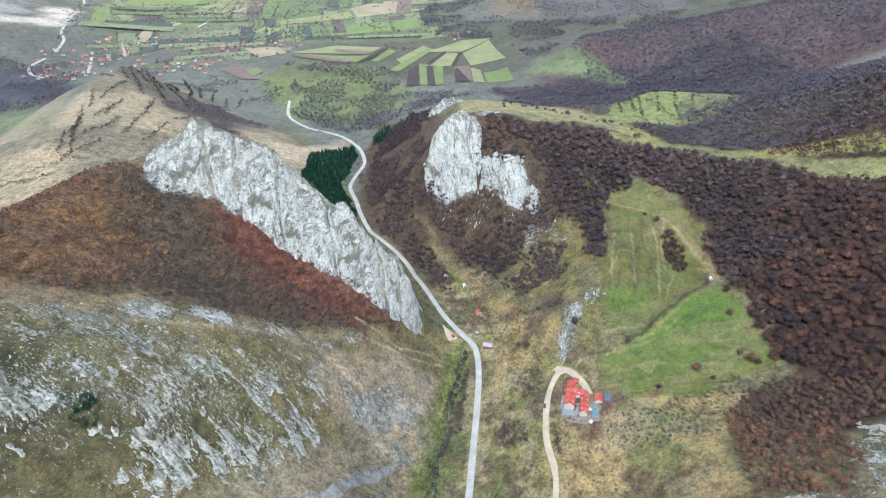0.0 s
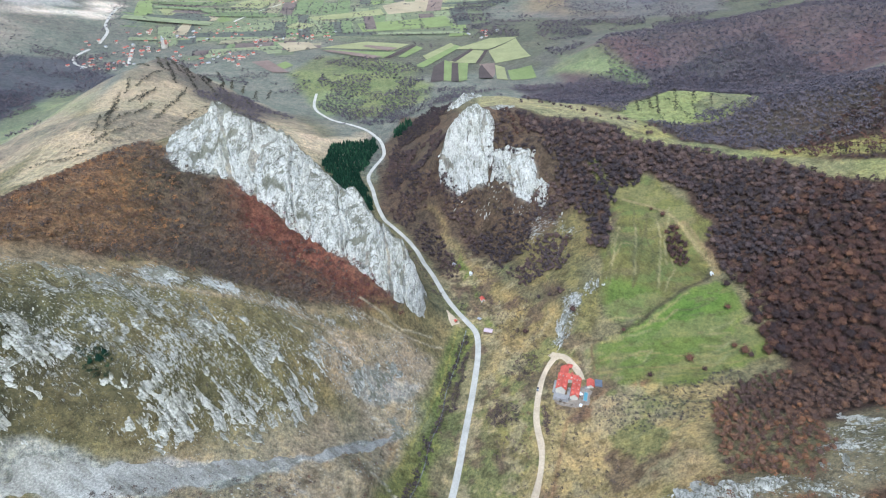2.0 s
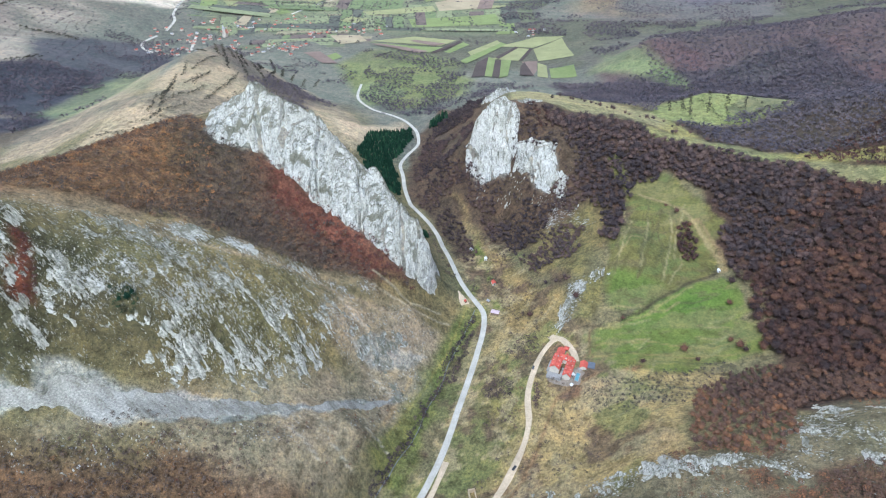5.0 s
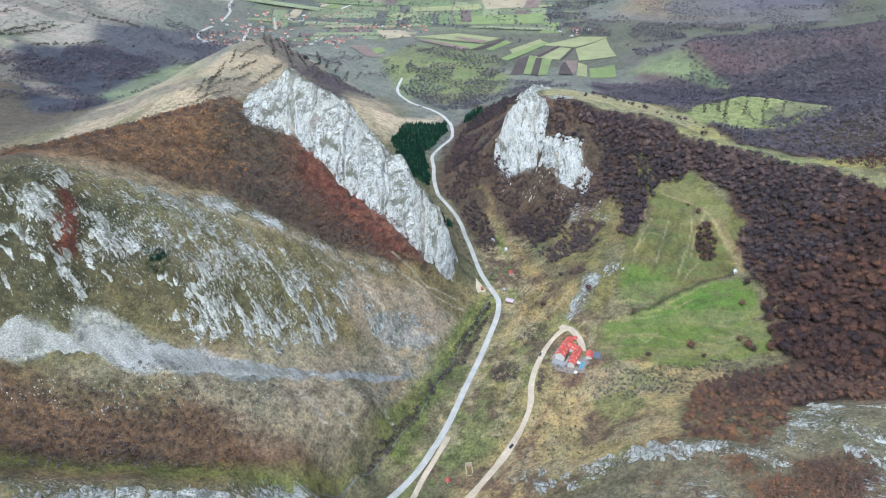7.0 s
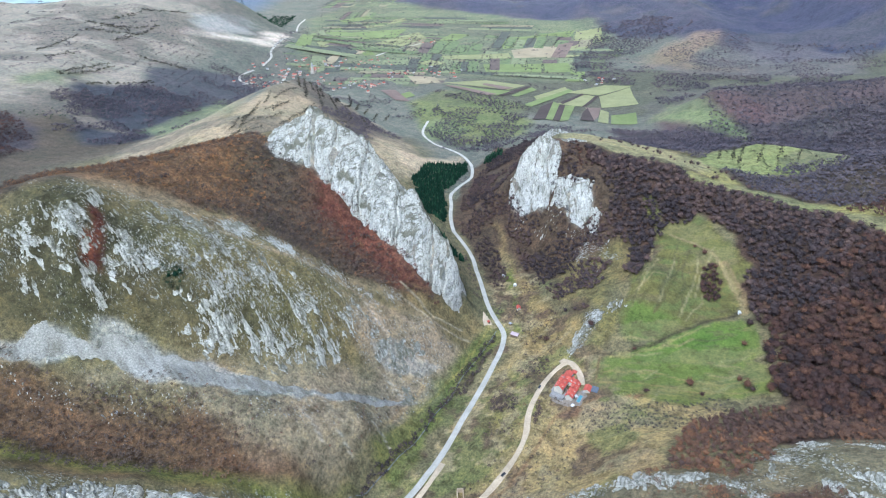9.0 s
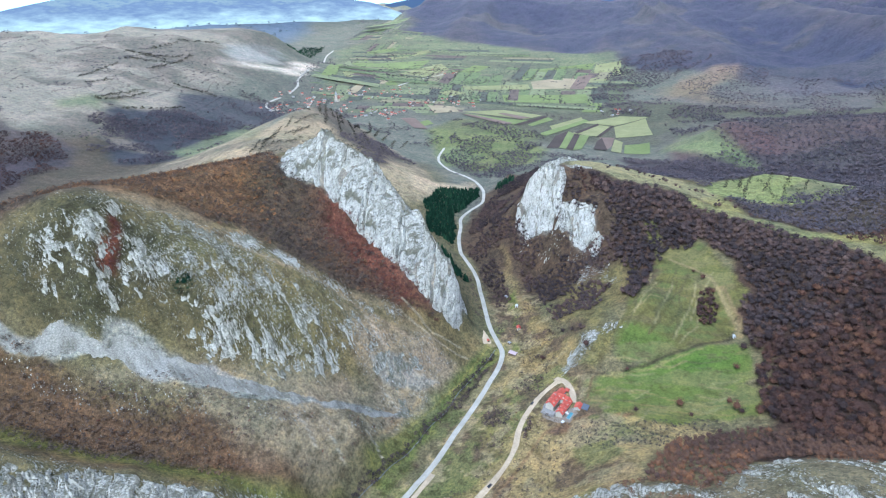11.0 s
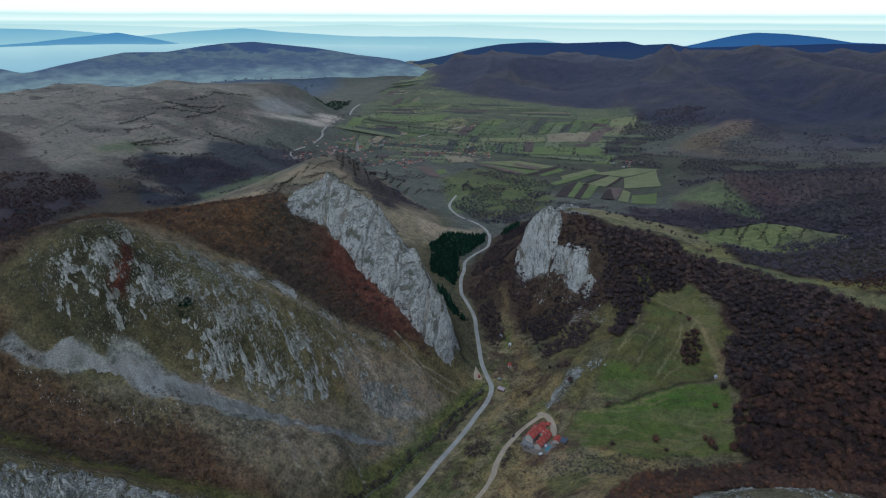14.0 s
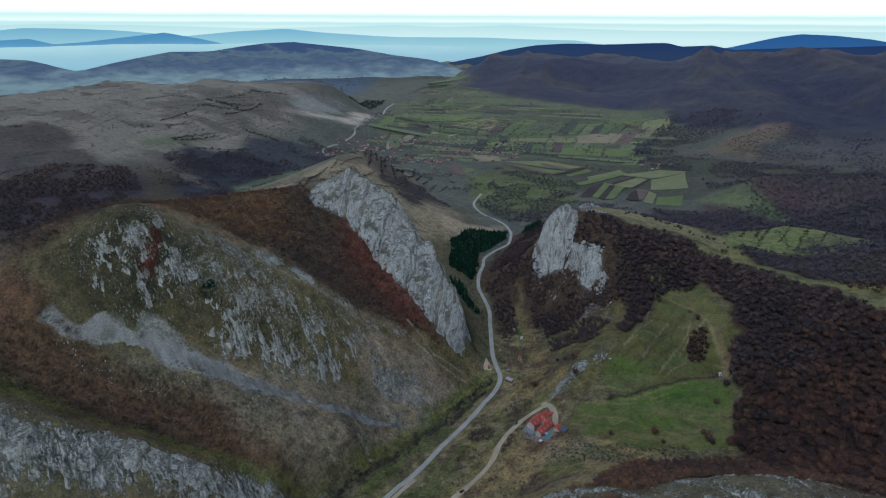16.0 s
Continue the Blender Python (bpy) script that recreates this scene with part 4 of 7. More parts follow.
PLAIN_HEDGES = [
    [(-533, 1608), (-462, 1725), (-406, 1856), (-379, 1983)],
    [(-466, 1678), (-303, 1829), (-178, 1965), (-130, 2087), (-45, 2105)],
    [(-744, 1653), (-625, 1850)],
    [(-486, 1440), (-397, 1471), (-299, 1470), (-154, 1448)],
    [(-419, 1589), (-261, 1649)],
    [(-214, 1586), (-139, 1534), (-73, 1501)],
    [(-142, 1386), (-78, 1344)],
    [(-893, 1628), (-803, 1776), (-708, 1846)],
    [(-874, 1460), (-840, 1535), (-778, 1641)],
    [(-1027, 2036), (-880, 2141)],
    [(-42, 1756), (-12, 1959), (-12, 2148)],
    [(-82, 1678), (-5, 1420)],
    [(-899, 1380), (-932, 1493), (-1135, 1966)],
]
PLATEAU_HEDGES = [
    [(-1017, 812), (-1034, 911), (-1022, 948)],
    [(-1234, 1082), (-1149, 1158)],
    [(-1240, 1141), (-1163, 1219)],
    [(-1139, 1071), (-1146, 1239)],
    [(-1149, 887), (-1119, 934)],
    [(-1035, 816), (-1061, 909)],
    [(-1050, 912), (-1050, 951)],
    [(-1211, 920), (-1217, 1044)],
    [(-1053, 1063), (-928, 1069)],
    [(-1294, 1146), (-1175, 1169)],
    [(-1266, 1210), (-1167, 1378)],
    [(-963, 817), (-909, 939)],
]
VILLAGE_ROADS = [
    [(-1237, 2140), (-1164, 1953), (-1015, 1694)],
    [(-967, 1567), (-931, 1447), (-913, 1397), (-891, 1374), (-879, 1305)],
    [(-883, 1270), (-891, 1235), (-863, 1175), (-836, 1143), (-810, 1140)],
    [(-798, 1297), (-766, 1222), (-751, 1194)],
    [(-655, 1564), (-636, 1676), (-591, 1785)],
]
CLUSTERS = [
    [(-810, 1140), (-773, 1157), (-804, 1255), (-770, 1299), (-760, 1343), (-752, 1376)],
    [(-718, 1412), (-700, 1446), (-593, 1222), (-542, 1230), (-522, 1239), (-533, 1390)],
    [(-491, 1389), (-382, 1426), (-427, 1439), (12, 1464), (-600, 1810), (-641, 1437)],
    [(-749, 1195), (-829, 1385), (-861, 1319), (-652, 1228), (-623, 1515), (-756, 1305)],
]

TERRACE_ROWS = [[(-414, 561), (-397, 620)], [(-421, 599), (-417, 697)], [(-445, 689), (-442, 758)], [(-430, 529), (-396, 568)], [(-467, 750), (-465, 821)], [(-457, 503), (-400, 518)], [(-388, 644), (-417, 793)],
                [(-500, 905), (-434, 798)], [(-480, 910), (-411, 809)], [(-455, 915), (-388, 826)], [(-425, 920), (-369, 838)], [(-395, 925), (-344, 849)], [(-360, 640), (-370, 720)], [(-330, 640), (-340, 730)], [(-372, 740), (-350, 800)]]


# ---- builders ----
def mesh_of(name, verts, faces, material=None, smooth=False):
    me = bpy.data.meshes.new(name)
    me.from_pydata([tuple(v) for v in verts], [], [tuple(f) for f in faces])
    me.update()
    if material:
        me.materials.append(material)
    if smooth:
        me.polygons.foreach_set("use_smooth", [True] * len(me.polygons))
    return me


def part(name, me, parent, label=""):
    ob = new(name, me)
    ob.parent = parent
    return tagged(ob, label)


def thing(name, x, y, label, category, turn=0.0, lift=0.0, group="", z=None):
    ob = new(name)
    ob.empty_display_size = 0.5
    ob.matrix_world = pose(x, y, (float(land(np.array([x]), np.array([y]))[0]) if z is None else z) + lift, 0, 0, turn)
    return tagged(ob, label, category, group)


def quad_mesh(name, co, quads, material, tone=None, smooth=False):
    """A mesh from arrays of points and four-cornered faces; tone: a value for each point."""
    me = bpy.data.meshes.new(name)
    me.vertices.add(len(co))
    me.vertices.foreach_set("co", np.asarray(co, float).ravel())
    me.loops.add(quads.size)
    me.loops.foreach_set("vertex_index", quads.ravel())
    me.polygons.add(len(quads))
    me.polygons.foreach_set("loop_start", np.arange(0, quads.size, 4))
    me.polygons.foreach_set("use_smooth", np.full(len(quads), smooth))
    me.update()
    if tone is not None:
        me.attributes.new("tone", "FLOAT", "POINT").data.foreach_set("value", np.asarray(tone, float))
    me.materials.append(material)
    return me


def crag(name, ring, label, step=1.0, rise=2.0, rough=3.0, size=14.0, soft=5.0, seed=0, sink=2.5, dip=0.0, fine=1.0, category="rock", stone=None, edge=0.12, bumps=(), clefts=(), split=(), piece="buttress", ledges=()):
    """A body of bare limestone that breaks out of the ground inside a ring: jointed blocks, drawn out down the dip."""
    r = np.array(ring, float)
    lo, hi = r.min(0) - soft, r.max(0) + soft
    x, y = np.meshgrid(np.arange(lo[0], hi[0], step), np.arange(lo[1], hi[1], step))
    m = inside(x, y, ring, soft, soft * 0.8, seed + 5)
    base = land(x, y)
    wx, wy = x + fractal(x, y, 18, 3, seed + 1) * 3, y + fractal(x, y, 18, 3, seed + 2) * 3
    c, s = math.cos(dip), math.sin(dip)
    across, down = wx * c + wy * s, (wy * c - wx * s) * 0.38
    body, joints = rise * (0.4 + 0.6 * m), 0
    for k, (wide, high, deep) in enumerate(((size, 1.3, 1.25), (size * 0.38, 0.36, 0.36), (size * 0.15, 0.13, 0.12))):
        face, gap = cells(across, down * (1 + 0.25 * k), wide, seed + 20 * k)
        body = body + rough * (high * face - deep * np.clip(1 - gap / 0.16, 0, 1))
    body = body + rough * 0.22 * (ridged(across, down * 0.5, 8, 3, seed + 8) - 0.5)
    body = body + fine * fractal(x, y, 3.0, 3, seed + 6) * 0.3
    for bx, by, wide, high in bumps:
        body = body + high * np.clip(1.15 - np.hypot(x - bx, y - by) / wide, 0, 1) ** 0.6
    for line, wide, deep in clefts:
        body = body - deep * np.clip(1.2 - beside(wx, wy, line) / wide, 0, 1)
    grown = np.zeros(x.shape)
    for line, wide in ledges:
        grown = np.maximum(grown, np.clip(1.25 - beside(wx, wy, line) / wide, 0, 1))
        body = body - 0.8 * np.clip(1.25 - beside(wx, wy, line) / (wide * 0.7), 0, 1)
    up = np.clip(m * 2, 0, 1)
    z = base + up * np.where(body < 0.5, 0.5 + (body - 0.5) * 0.3, body) - (1 - up) * sink
    jx, jy = fractal(x, base, 6, 3, seed + 12) * step * 0.8, fractal(y, base, 6, 3, seed + 13) * step * 0.8
    x, y = x + jx, y + jy
    if not split:
        return tagged(sheet(name, x, y, z, stone or STONE, False, m > edge), label, category)
    top = thing(name, split[0][0], split[0][1], label, category)
    whose = np.argmin([np.hypot(wx - a, wy - b) for a, b in split], 0)
    for k in range(len(split)):
        ob = sheet(piece, x, y, z, stone or STONE, False, m > edge, whose == k, grown)
        ob.parent = top
        ob.matrix_parent_inverse = top.matrix_world.inverted()
    return top


def islands(keep):
    """Numbers the separate patches of a mask: a grid of numbers (-1 outside), and the size of each."""
    mark, count = np.full(keep.shape, -1), []
    for j0, i0 in np.argwhere(keep):
        if mark[j0, i0] >= 0:
            continue
        mark[j0, i0], heap, size = len(count), [(j0, i0)], 0
        while heap:
            j, i = heap.pop()
            size += 1
            for b, a in ((j - 1, i), (j + 1, i), (j, i - 1), (j, i + 1), (j - 1, i - 1), (j + 1, i + 1), (j - 1, i + 1), (j + 1, i - 1)):
                if 0 <= b < keep.shape[0] and 0 <= a < keep.shape[1] and keep[b, a] and mark[b, a] < 0:
                    mark[b, a] = len(count)
                    heap.append((b, a))
        count.append(size)
    return mark, np.array(count)


def rock_face(name, zones, label, high=2.2, step=0.8, size=7.0, turn=1.2, seed=0, stone=None, piece="buttress", base_cut=0.52):
    """Rock that breaks through thin turf: ribs and ledges drawn out down the fall line, thickest within the zones (ring, weight, soft edge)."""
    r = np.concatenate([np.array(z[0], float) for z in zones])
    x, y = np.meshgrid(np.arange(r[:, 0].min() - 8, r[:, 0].max() + 8, step), np.arange(r[:, 1].min() - 8, r[:, 1].max() + 8, step))
    field = np.zeros(x.shape)
    for k, (ring, weight, soft) in enumerate(zones):
        field = np.maximum(field, inside(x, y, ring, soft, soft * 0.7, seed + k) * weight)
    c, t = math.cos(turn), math.sin(turn)
    wx, wy = x + fractal(x, y, 14, 3, seed + 31) * 2.2, y + fractal(x, y, 14, 3, seed + 32) * 2.2
    u, v = wx * c + wy * t, (wy * c - wx * t) * 0.36
    f = field - base_cut + np.clip(field * 3, 0, 1) * (0.30 * fractal(u, v, 7, 5, seed + 33, 0.8) + 0.24 * (ridged(u, v * 1.2, 3.4, 3, seed + 34) - 0.4))
    face, gap = cells(u, v, size, seed + 35)
    small, crack = cells(u, v * 1.3, size * 0.36, seed + 36)
    body = np.clip(f, -0.6, 0.55) * high * 1.3 + np.clip(f * 5, 0, 1) * high * (0.45 * face + 0.22 * small - 0.40 * np.clip(1 - gap / 0.18, 0, 1) - 0.2 * np.clip(1 - crack / 0.2, 0, 1))
    z = land(x, y) + body
    x, y = x + fractal(x, z, 5, 2, seed + 37) * step * 0.6, y + fractal(y, z, 5, 2, seed + 38) * step * 0.6
    keep = f > -0.10
    mark, count = islands(keep)
    top = thing(name, float(x[keep].mean()), float(y[keep].mean()), label, "rock")
    big = [k for k in np.argsort(-count) if count[k] > 60][:60]
    for k in big:
        ob = sheet(piece, x, y, z, stone or BROKEN, False, mark == k)
        ob.parent, ob.matrix_parent_inverse = top, top.matrix_world.inverted()
    rest = keep & ~np.isin(mark, big)
    if rest.any():
        ob = tagged(sheet("rubble", x, y, z, stone or BROKEN, False, rest), kind="stuff")
        ob.parent, ob.matrix_parent_inverse = top, top.matrix_world.inverted()
    return top


SHARDS = []
for k in range(7):
    rng = np.random.default_rng(200 + k)
    SHARDS.append(np.array([(a * rng.uniform(0.25, 0.6), b * rng.uniform(0.3, 0.6), h * rng.uniform(0.5, 1.1)) for h in (-0.4, 1) for a, b in ((-1, -1), (1, -1), (1, 1), (-1, 1))]))
SHARD_FACES = np.array([(0, 1, 5, 4), (1, 2, 6, 5), (2, 3, 7, 6), (3, 0, 4, 7), (4, 5, 6, 7)])


def blocks(name, rings, label, seed, long=2.6, wide=1.2, high=0.9, material=None):
    """Many blocks of bare rock that stick out of a slope, drawn out down the fall line; rings: ring, spacing, gaps."""
    p = np.concatenate([scatter(ring, spacing, seed + k, 0.6, gaps) for k, (ring, spacing, gaps) in enumerate(rings)])
    p = p[(beside(p[:, 0], p[:, 1], ROAD) > 7) & (beside(p[:, 0], p[:, 1], TRACK) > 5) & (inside(p[:, 0], p[:, 1], GULLY, 1) < 0.5)]
    rng = np.random.default_rng(seed)
    h = land(p[:, 0], p[:, 1])
    gx, gy = land(p[:, 0] + 4, p[:, 1]) - h, land(p[:, 0], p[:, 1] + 4) - h
    t = np.arctan2(gy, gx) + rng.normal(0, 0.7, len(p))
    s = np.minimum(rng.lognormal(-0.45, 0.45, len(p)), 1.35)
    shape = np.array(SHARDS)[rng.integers(0, len(SHARDS), len(p))]
    a, b, c = shape[..., 0] * (long * s)[:, None], shape[..., 1] * (wide * s)[:, None], shape[..., 2] * (high * s)[:, None]
    slope = np.hypot(gx, gy) / 4
    ca, sa = np.cos(t)[:, None], np.sin(t)[:, None]
    co = np.stack([p[:, :1] + a * ca - b * sa, p[:, 1:] + a * sa + b * ca, h[:, None] + c + a * slope[:, None] * 0.8], -1)
    faces = (SHARD_FACES[None] + np.arange(len(p))[:, None, None] * 8).reshape(-1, 4)
    ob = new(name, quad_mesh(name, co.reshape(-1, 3), faces, material or SHARD))
    return tagged(ob, label, "rocks", "", "stuff")


GULLY = [(-231, 184), (-227, 188), (-217, 172), (-212, 158), (-216, 153), (-222, 165), (-225, 174)]
SHARD, sn, sl, sb = shade("weathered_block", 0.85)
sg = sn.new("ShaderNodeNewGeometry")
sc = ramp(sn, sl, sg.outputs["Random Per Island"], [(0.0, (0.16, 0.153, 0.122)), (0.5, (0.28, 0.27, 0.222)), (1.0, (0.48, 0.462, 0.40))])
sl.new(blend(sn, sl, sc, ramp(sn, sl, noise_node(sn, sl, 1.4, 4, 0.7), [(0.35, (0.5, 0.5, 0.47)), (0.5, (1, 1, 1)), (0.65, (1.15, 1.15, 1.15))]), 0.8, "MULTIPLY"), sb.inputs["Base Color"])


# ---- trees ----
def frond(rng, centre, out, size):
    """One four-cornered tuft of twigs or leaves."""
    n = out + rng.normal(0, 0.5, 3)
    n /= np.linalg.norm(n) + 1e-6
    a = np.cross(n, rng.normal(0, 1, 3))
    a /= np.linalg.norm(a) + 1e-6
    b = np.cross(n, a)
    s = size * rng.uniform(0.6, 1.3)
    return [centre + a * s, centre + b * s * rng.uniform(0.5, 0.9), centre - a * s, centre - b * s * rng.uniform(0.5, 0.9)]


def prism(p, q, r0, r1, sides=4):
    """A tapered stick from p to q: points and faces."""
    p, q = np.array(p, float), np.array(q, float)
    d = (q - p) / (np.linalg.norm(q - p) + 1e-9)
    a = np.cross(d, (0.3, 0.9, 0.1))
    a /= np.linalg.norm(a)
    b = np.cross(d, a)
    k = [2 * math.pi * i / sides for i in range(sides)]
    co = [p + (a * math.cos(t) + b * math.sin(t)) * r0 for t in k] + [q + (a * math.cos(t) + b * math.sin(t)) * r1 for t in k]
    return co, [(i, (i + 1) % sides, sides + (i + 1) % sides, sides + i) for i in range(sides)]


def lump(rng, middle, reach, cuts, bumps):
    """A closed, uneven body of twigs: a cube blown up to a lobed ball, as points and four-cornered faces."""
    g = np.linspace(-1, 1, cuts + 1)
    a, b = (k.ravel() for k in np.meshgrid(g, g))
    one = np.ones(a.size)
    co, fa = [], []
    quad = np.array([(j * (cuts + 1) + i, j * (cuts + 1) + i + 1, (j + 1) * (cuts + 1) + i + 1, (j + 1) * (cuts + 1) + i) for j in range(cuts) for i in range(cuts)])
    for side in ((one, a, b), (-one, b, a), (b, one, a), (a, -one, b), (a, b, one), (b, a, -one)):
        v = np.stack(side, 1)
        v = v / np.linalg.norm(v, axis=1)[:, None]
        swell = 0.74 + 0.32 * np.clip((v @ bumps.T).max(1) - 0.55, 0, 1) / 0.45
        fa.append(quad + len(co) * a.size)
        co.append(middle + v * reach * swell[:, None])
    return np.concatenate(co), np.concatenate(fa)


def broadleaf(seed, height=11.0, radius=4.2, tufts=80, size=0.75, limbs=5, base=0.3, cuts=3):
    """Wood and crown of a bare, round-headed tree, as (points, faces) each: a dense lobed body with looser tufts over it."""
    rng = np.random.default_rng(seed)
    wood, wf = [], []
    def add(co, fa):
        o = len(wood)
        wood.extend(co)
        wf.extend([tuple(i + o for i in f) for f in fa])
    add(*prism((0, 0, -1.0), (rng.normal(0, .2), rng.normal(0, .2), height * 0.55), 0.035 * height * 0.6, 0.012 * height, 5))
    for k in range(limbs + 2):
        t = 2 * math.pi * k / limbs + rng.uniform(-.5, .5)
        d = radius * rng.uniform(0.35, 0.72) if k < limbs else radius * 0.2
        tip = np.array([math.cos(t) * d, math.sin(t) * d, height * rng.uniform(base + 0.22, 0.78) if k < limbs else height * 0.83])
        add(*prism((0, 0, height * rng.uniform(0.25, 0.45)), tip, 0.011 * height, 0.004 * height, 3))
    middle = np.array([0, 0, height * (base + 0.98) / 2])
    reach = np.array([radius, radius, height * (0.98 - base) / 2])
    bumps = rng.normal(0, 1, (9, 3))
    bumps[:, 2] = np.abs(bumps[:, 2]) * 0.9
    bumps /= np.linalg.norm(bumps, axis=1)[:, None]
    crown, cf = [], []
    if cuts:
        body, bf = lump(rng, middle, reach * 0.58, cuts, bumps)
        crown, cf = list(body), [tuple(f) for f in bf]
    for k in range(tufts):
        v = rng.normal(0, 1, 3)
        v /= np.linalg.norm(v)
        v[2] = v[2] if v[2] > -0.25 else -v[2]
        swell = 0.74 + 0.32 * max(0, float((bumps @ v).max()) - 0.55) / 0.45
        o = len(crown)
        crown.extend(frond(rng, middle + v * reach * swell * rng.uniform(0.45, 1.12) ** 0.8, v * 1.0 + np.array([0, 0, 0.35]), size))
        cf.append((o, o + 1, o + 2, o + 3))
    return np.array(wood), np.array(wf), np.array(crown), np.array(cf)


def conifer(seed, height=10.0, radius=2.4, tiers=8, each=9):
    rng = np.random.default_rng(seed)
    wood, wf = prism((0, 0, -1), (0, 0, height * 0.95), 0.18, 0.03, 4)
    crown, cf = [], []
    for k in range(tiers):
        h = height * (0.12 + 0.86 * k / tiers)
        r = radius * (1 - k / tiers) ** 0.85 + 0.15
        for i in range(each):
            t = 2 * math.pi * (i + rng.uniform(-.3, .3)) / each + k
            d, w = np.array([math.cos(t), math.sin(t), 0]), np.array([-math.sin(t), math.cos(t), 0])
            q = r * rng.uniform(0.75, 1.2)
            o = len(crown)
            crown.extend([d * 0.1 + np.array([0, 0, h + 0.5]), d * q * 0.6 + w * q * 0.33 + np.array([0, 0, h - 0.1]), d * q + np.array([0, 0, h - 0.7]), d * q * 0.6 - w * q * 0.33 + np.array([0, 0, h - 0.1])])
            cf.append((o, o + 1, o + 2, o + 3))
    return np.array(wood), np.array(wf), np.array(crown), np.array(cf)


def twigs(name, stops, own=False):
    """Twigs or leaves, whose tint varies from plant to plant and from tuft to tuft."""
    m, n, l, b = shade(name, 1.0)
    b.inputs["Specular IOR Level"].default_value = 0.05
    if own:
        o = n.new("ShaderNodeObjectInfo")
        tone = o.outputs["Random"]
    else:
        a = n.new("ShaderNodeAttribute")
        a.attribute_name = "tone"
        tone = a.outputs["Fac"]
    g = n.new("ShaderNodeNewGeometry")
    f = sums(n, l, "ADD", tone, sums(n, l, "MULTIPLY", sums(n, l, "SUBTRACT", g.outputs["Random Per Island"], 0.5), 0.35))
    c = ramp(n, l, f, stops)
    c = blend(n, l, c, ramp(n, l, noise_node(n, l, 1.7, 3, 0.7), [(0.3, (0.7, 0.7, 0.7)), (0.7, (1.3, 1.3, 1.3))]), 0.8, "MULTIPLY")
    l.new(c, b.inputs["Base Color"])
    return m


BARK = plain_stuff("grey_bark", (0.10, 0.085, 0.07), (0.2, 0.18, 0.16), 2.0)
BEECH_STOPS = [(0.0, (0.051, 0.039, 0.038)), (0.3, (0.069, 0.045, 0.038)), (0.55, (0.092, 0.056, 0.046)), (0.8, (0.116, 0.063, 0.043)), (1.0, (0.161, 0.087, 0.054))]
BEECH, BEECH_OWN = twigs("beech_twigs", BEECH_STOPS), twigs("beech_twigs_single", BEECH_STOPS, True)
MAUVE = twigs("bare_twigs", [(0.0, (0.054, 0.044, 0.044)), (0.5, (0.091, 0.068, 0.064)), (0.8, (0.121, 0.079, 0.066)), (1.0, (0.146, 0.102, 0.084))])
SCRUB = twigs("scrub_twigs", [(0.0, (0.070, 0.056, 0.048)), (0.4, (0.108, 0.084, 0.068)), (0.7, (0.14, 0.105, 0.078)), (1.0, (0.20, 0.11, 0.055))])
RED = twigs("red_leaves", [(0.0, (0.080, 0.054, 0.048)), (0.5, (0.115, 0.048, 0.040)), (0.8, (0.16, 0.047, 0.038)), (1.0, (0.23, 0.062, 0.040))])
ORANGE = twigs("russet_leaves", [(0.0, (0.110, 0.073, 0.051)), (0.5, (0.177, 0.104, 0.058)), (1.0, (0.317, 0.165, 0.066))])
RUSSETTWIG = twigs("russet_twigs", [(0.0, (0.098, 0.066, 0.054)), (0.4, (0.137, 0.084, 0.059)), (0.8, (0.189, 0.103, 0.059)), (1.0, (0.252, 0.125, 0.061))])
PINE = twigs("pine_needles", [(0.0, (0.012, 0.03, 0.018)), (0.6, (0.022, 0.055, 0.03)), (1.0, (0.04, 0.085, 0.04))])
DARKHEDGE = twigs("hedge_twigs", [(0.0, (0.045, 0.042, 0.035)), (0.6, (0.075, 0.068, 0.05)), (1.0, (0.10, 0.095, 0.055))])
# distance haze painted into the bare twigs as a blue-violet cast
HAZETWIG = twigs("haze_blue_twigs", [(0.0, (0.082, 0.075, 0.088)), (0.5, (0.118, 0.101, 0.110)), (1.0, (0.162, 0.132, 0.128))])
HEATH = twigs("heath_twigs", [(0.0, (0.05, 0.043, 0.048)), (1.0, (0.09, 0.075, 0.075))])


def scatter(ring, spacing, seed, jitter=0.45, gaps=-9.0):
    """Uneven plan places within a ring, about spacing apart."""
    rng = np.random.default_rng(seed)
    r = np.array(ring, float)
    lo, hi = r.min(0), r.max(0)
    x, y = np.meshgrid(np.arange(lo[0], hi[0], spacing), np.arange(lo[1], hi[1], spacing * 0.87))
    x[1::2] += spacing / 2
    x, y = x + rng.uniform(-jitter, jitter, x.shape) * spacing, y + rng.uniform(-jitter, jitter, y.shape) * spacing
    k = (inside(x, y, ring, 0.5, 4, seed) > 0.5) & (fractal(x, y, spacing * 7, 3, seed + 71) > gaps)
    return np.c_[x[k], y[k]]


def hedge_line(line, spacing, seed, wide=2.0):
    rng = np.random.default_rng(seed)
    p = along(line, spacing)
    return p[:, :2] + rng.normal(0, wide, (len(p), 2))


WOOD_KINDS = [broadleaf(k, 7.0 + 1.3 * (k % 4), 3.9 + 0.5 * (k % 4), 190, 0.42, 5, 0.0, 2) for k in range(6)]
WOOD_LOW = [broadleaf(20 + k, 7.0 + 1.3 * (k % 4), 3.9 + 0.5 * (k % 4), 84, 0.60, 3, 0.0, 2) for k in range(6)]
SHRUB_KINDS = [broadleaf(40 + k, 3.0, 1.6, 24, 0.40, 3, 0.05, 0) for k in range(4)]
FAR_LOW = [broadleaf(70 + k, 6.0, 3.9, 17, 1.15, 2, 0.0, 0) for k in range(4)]
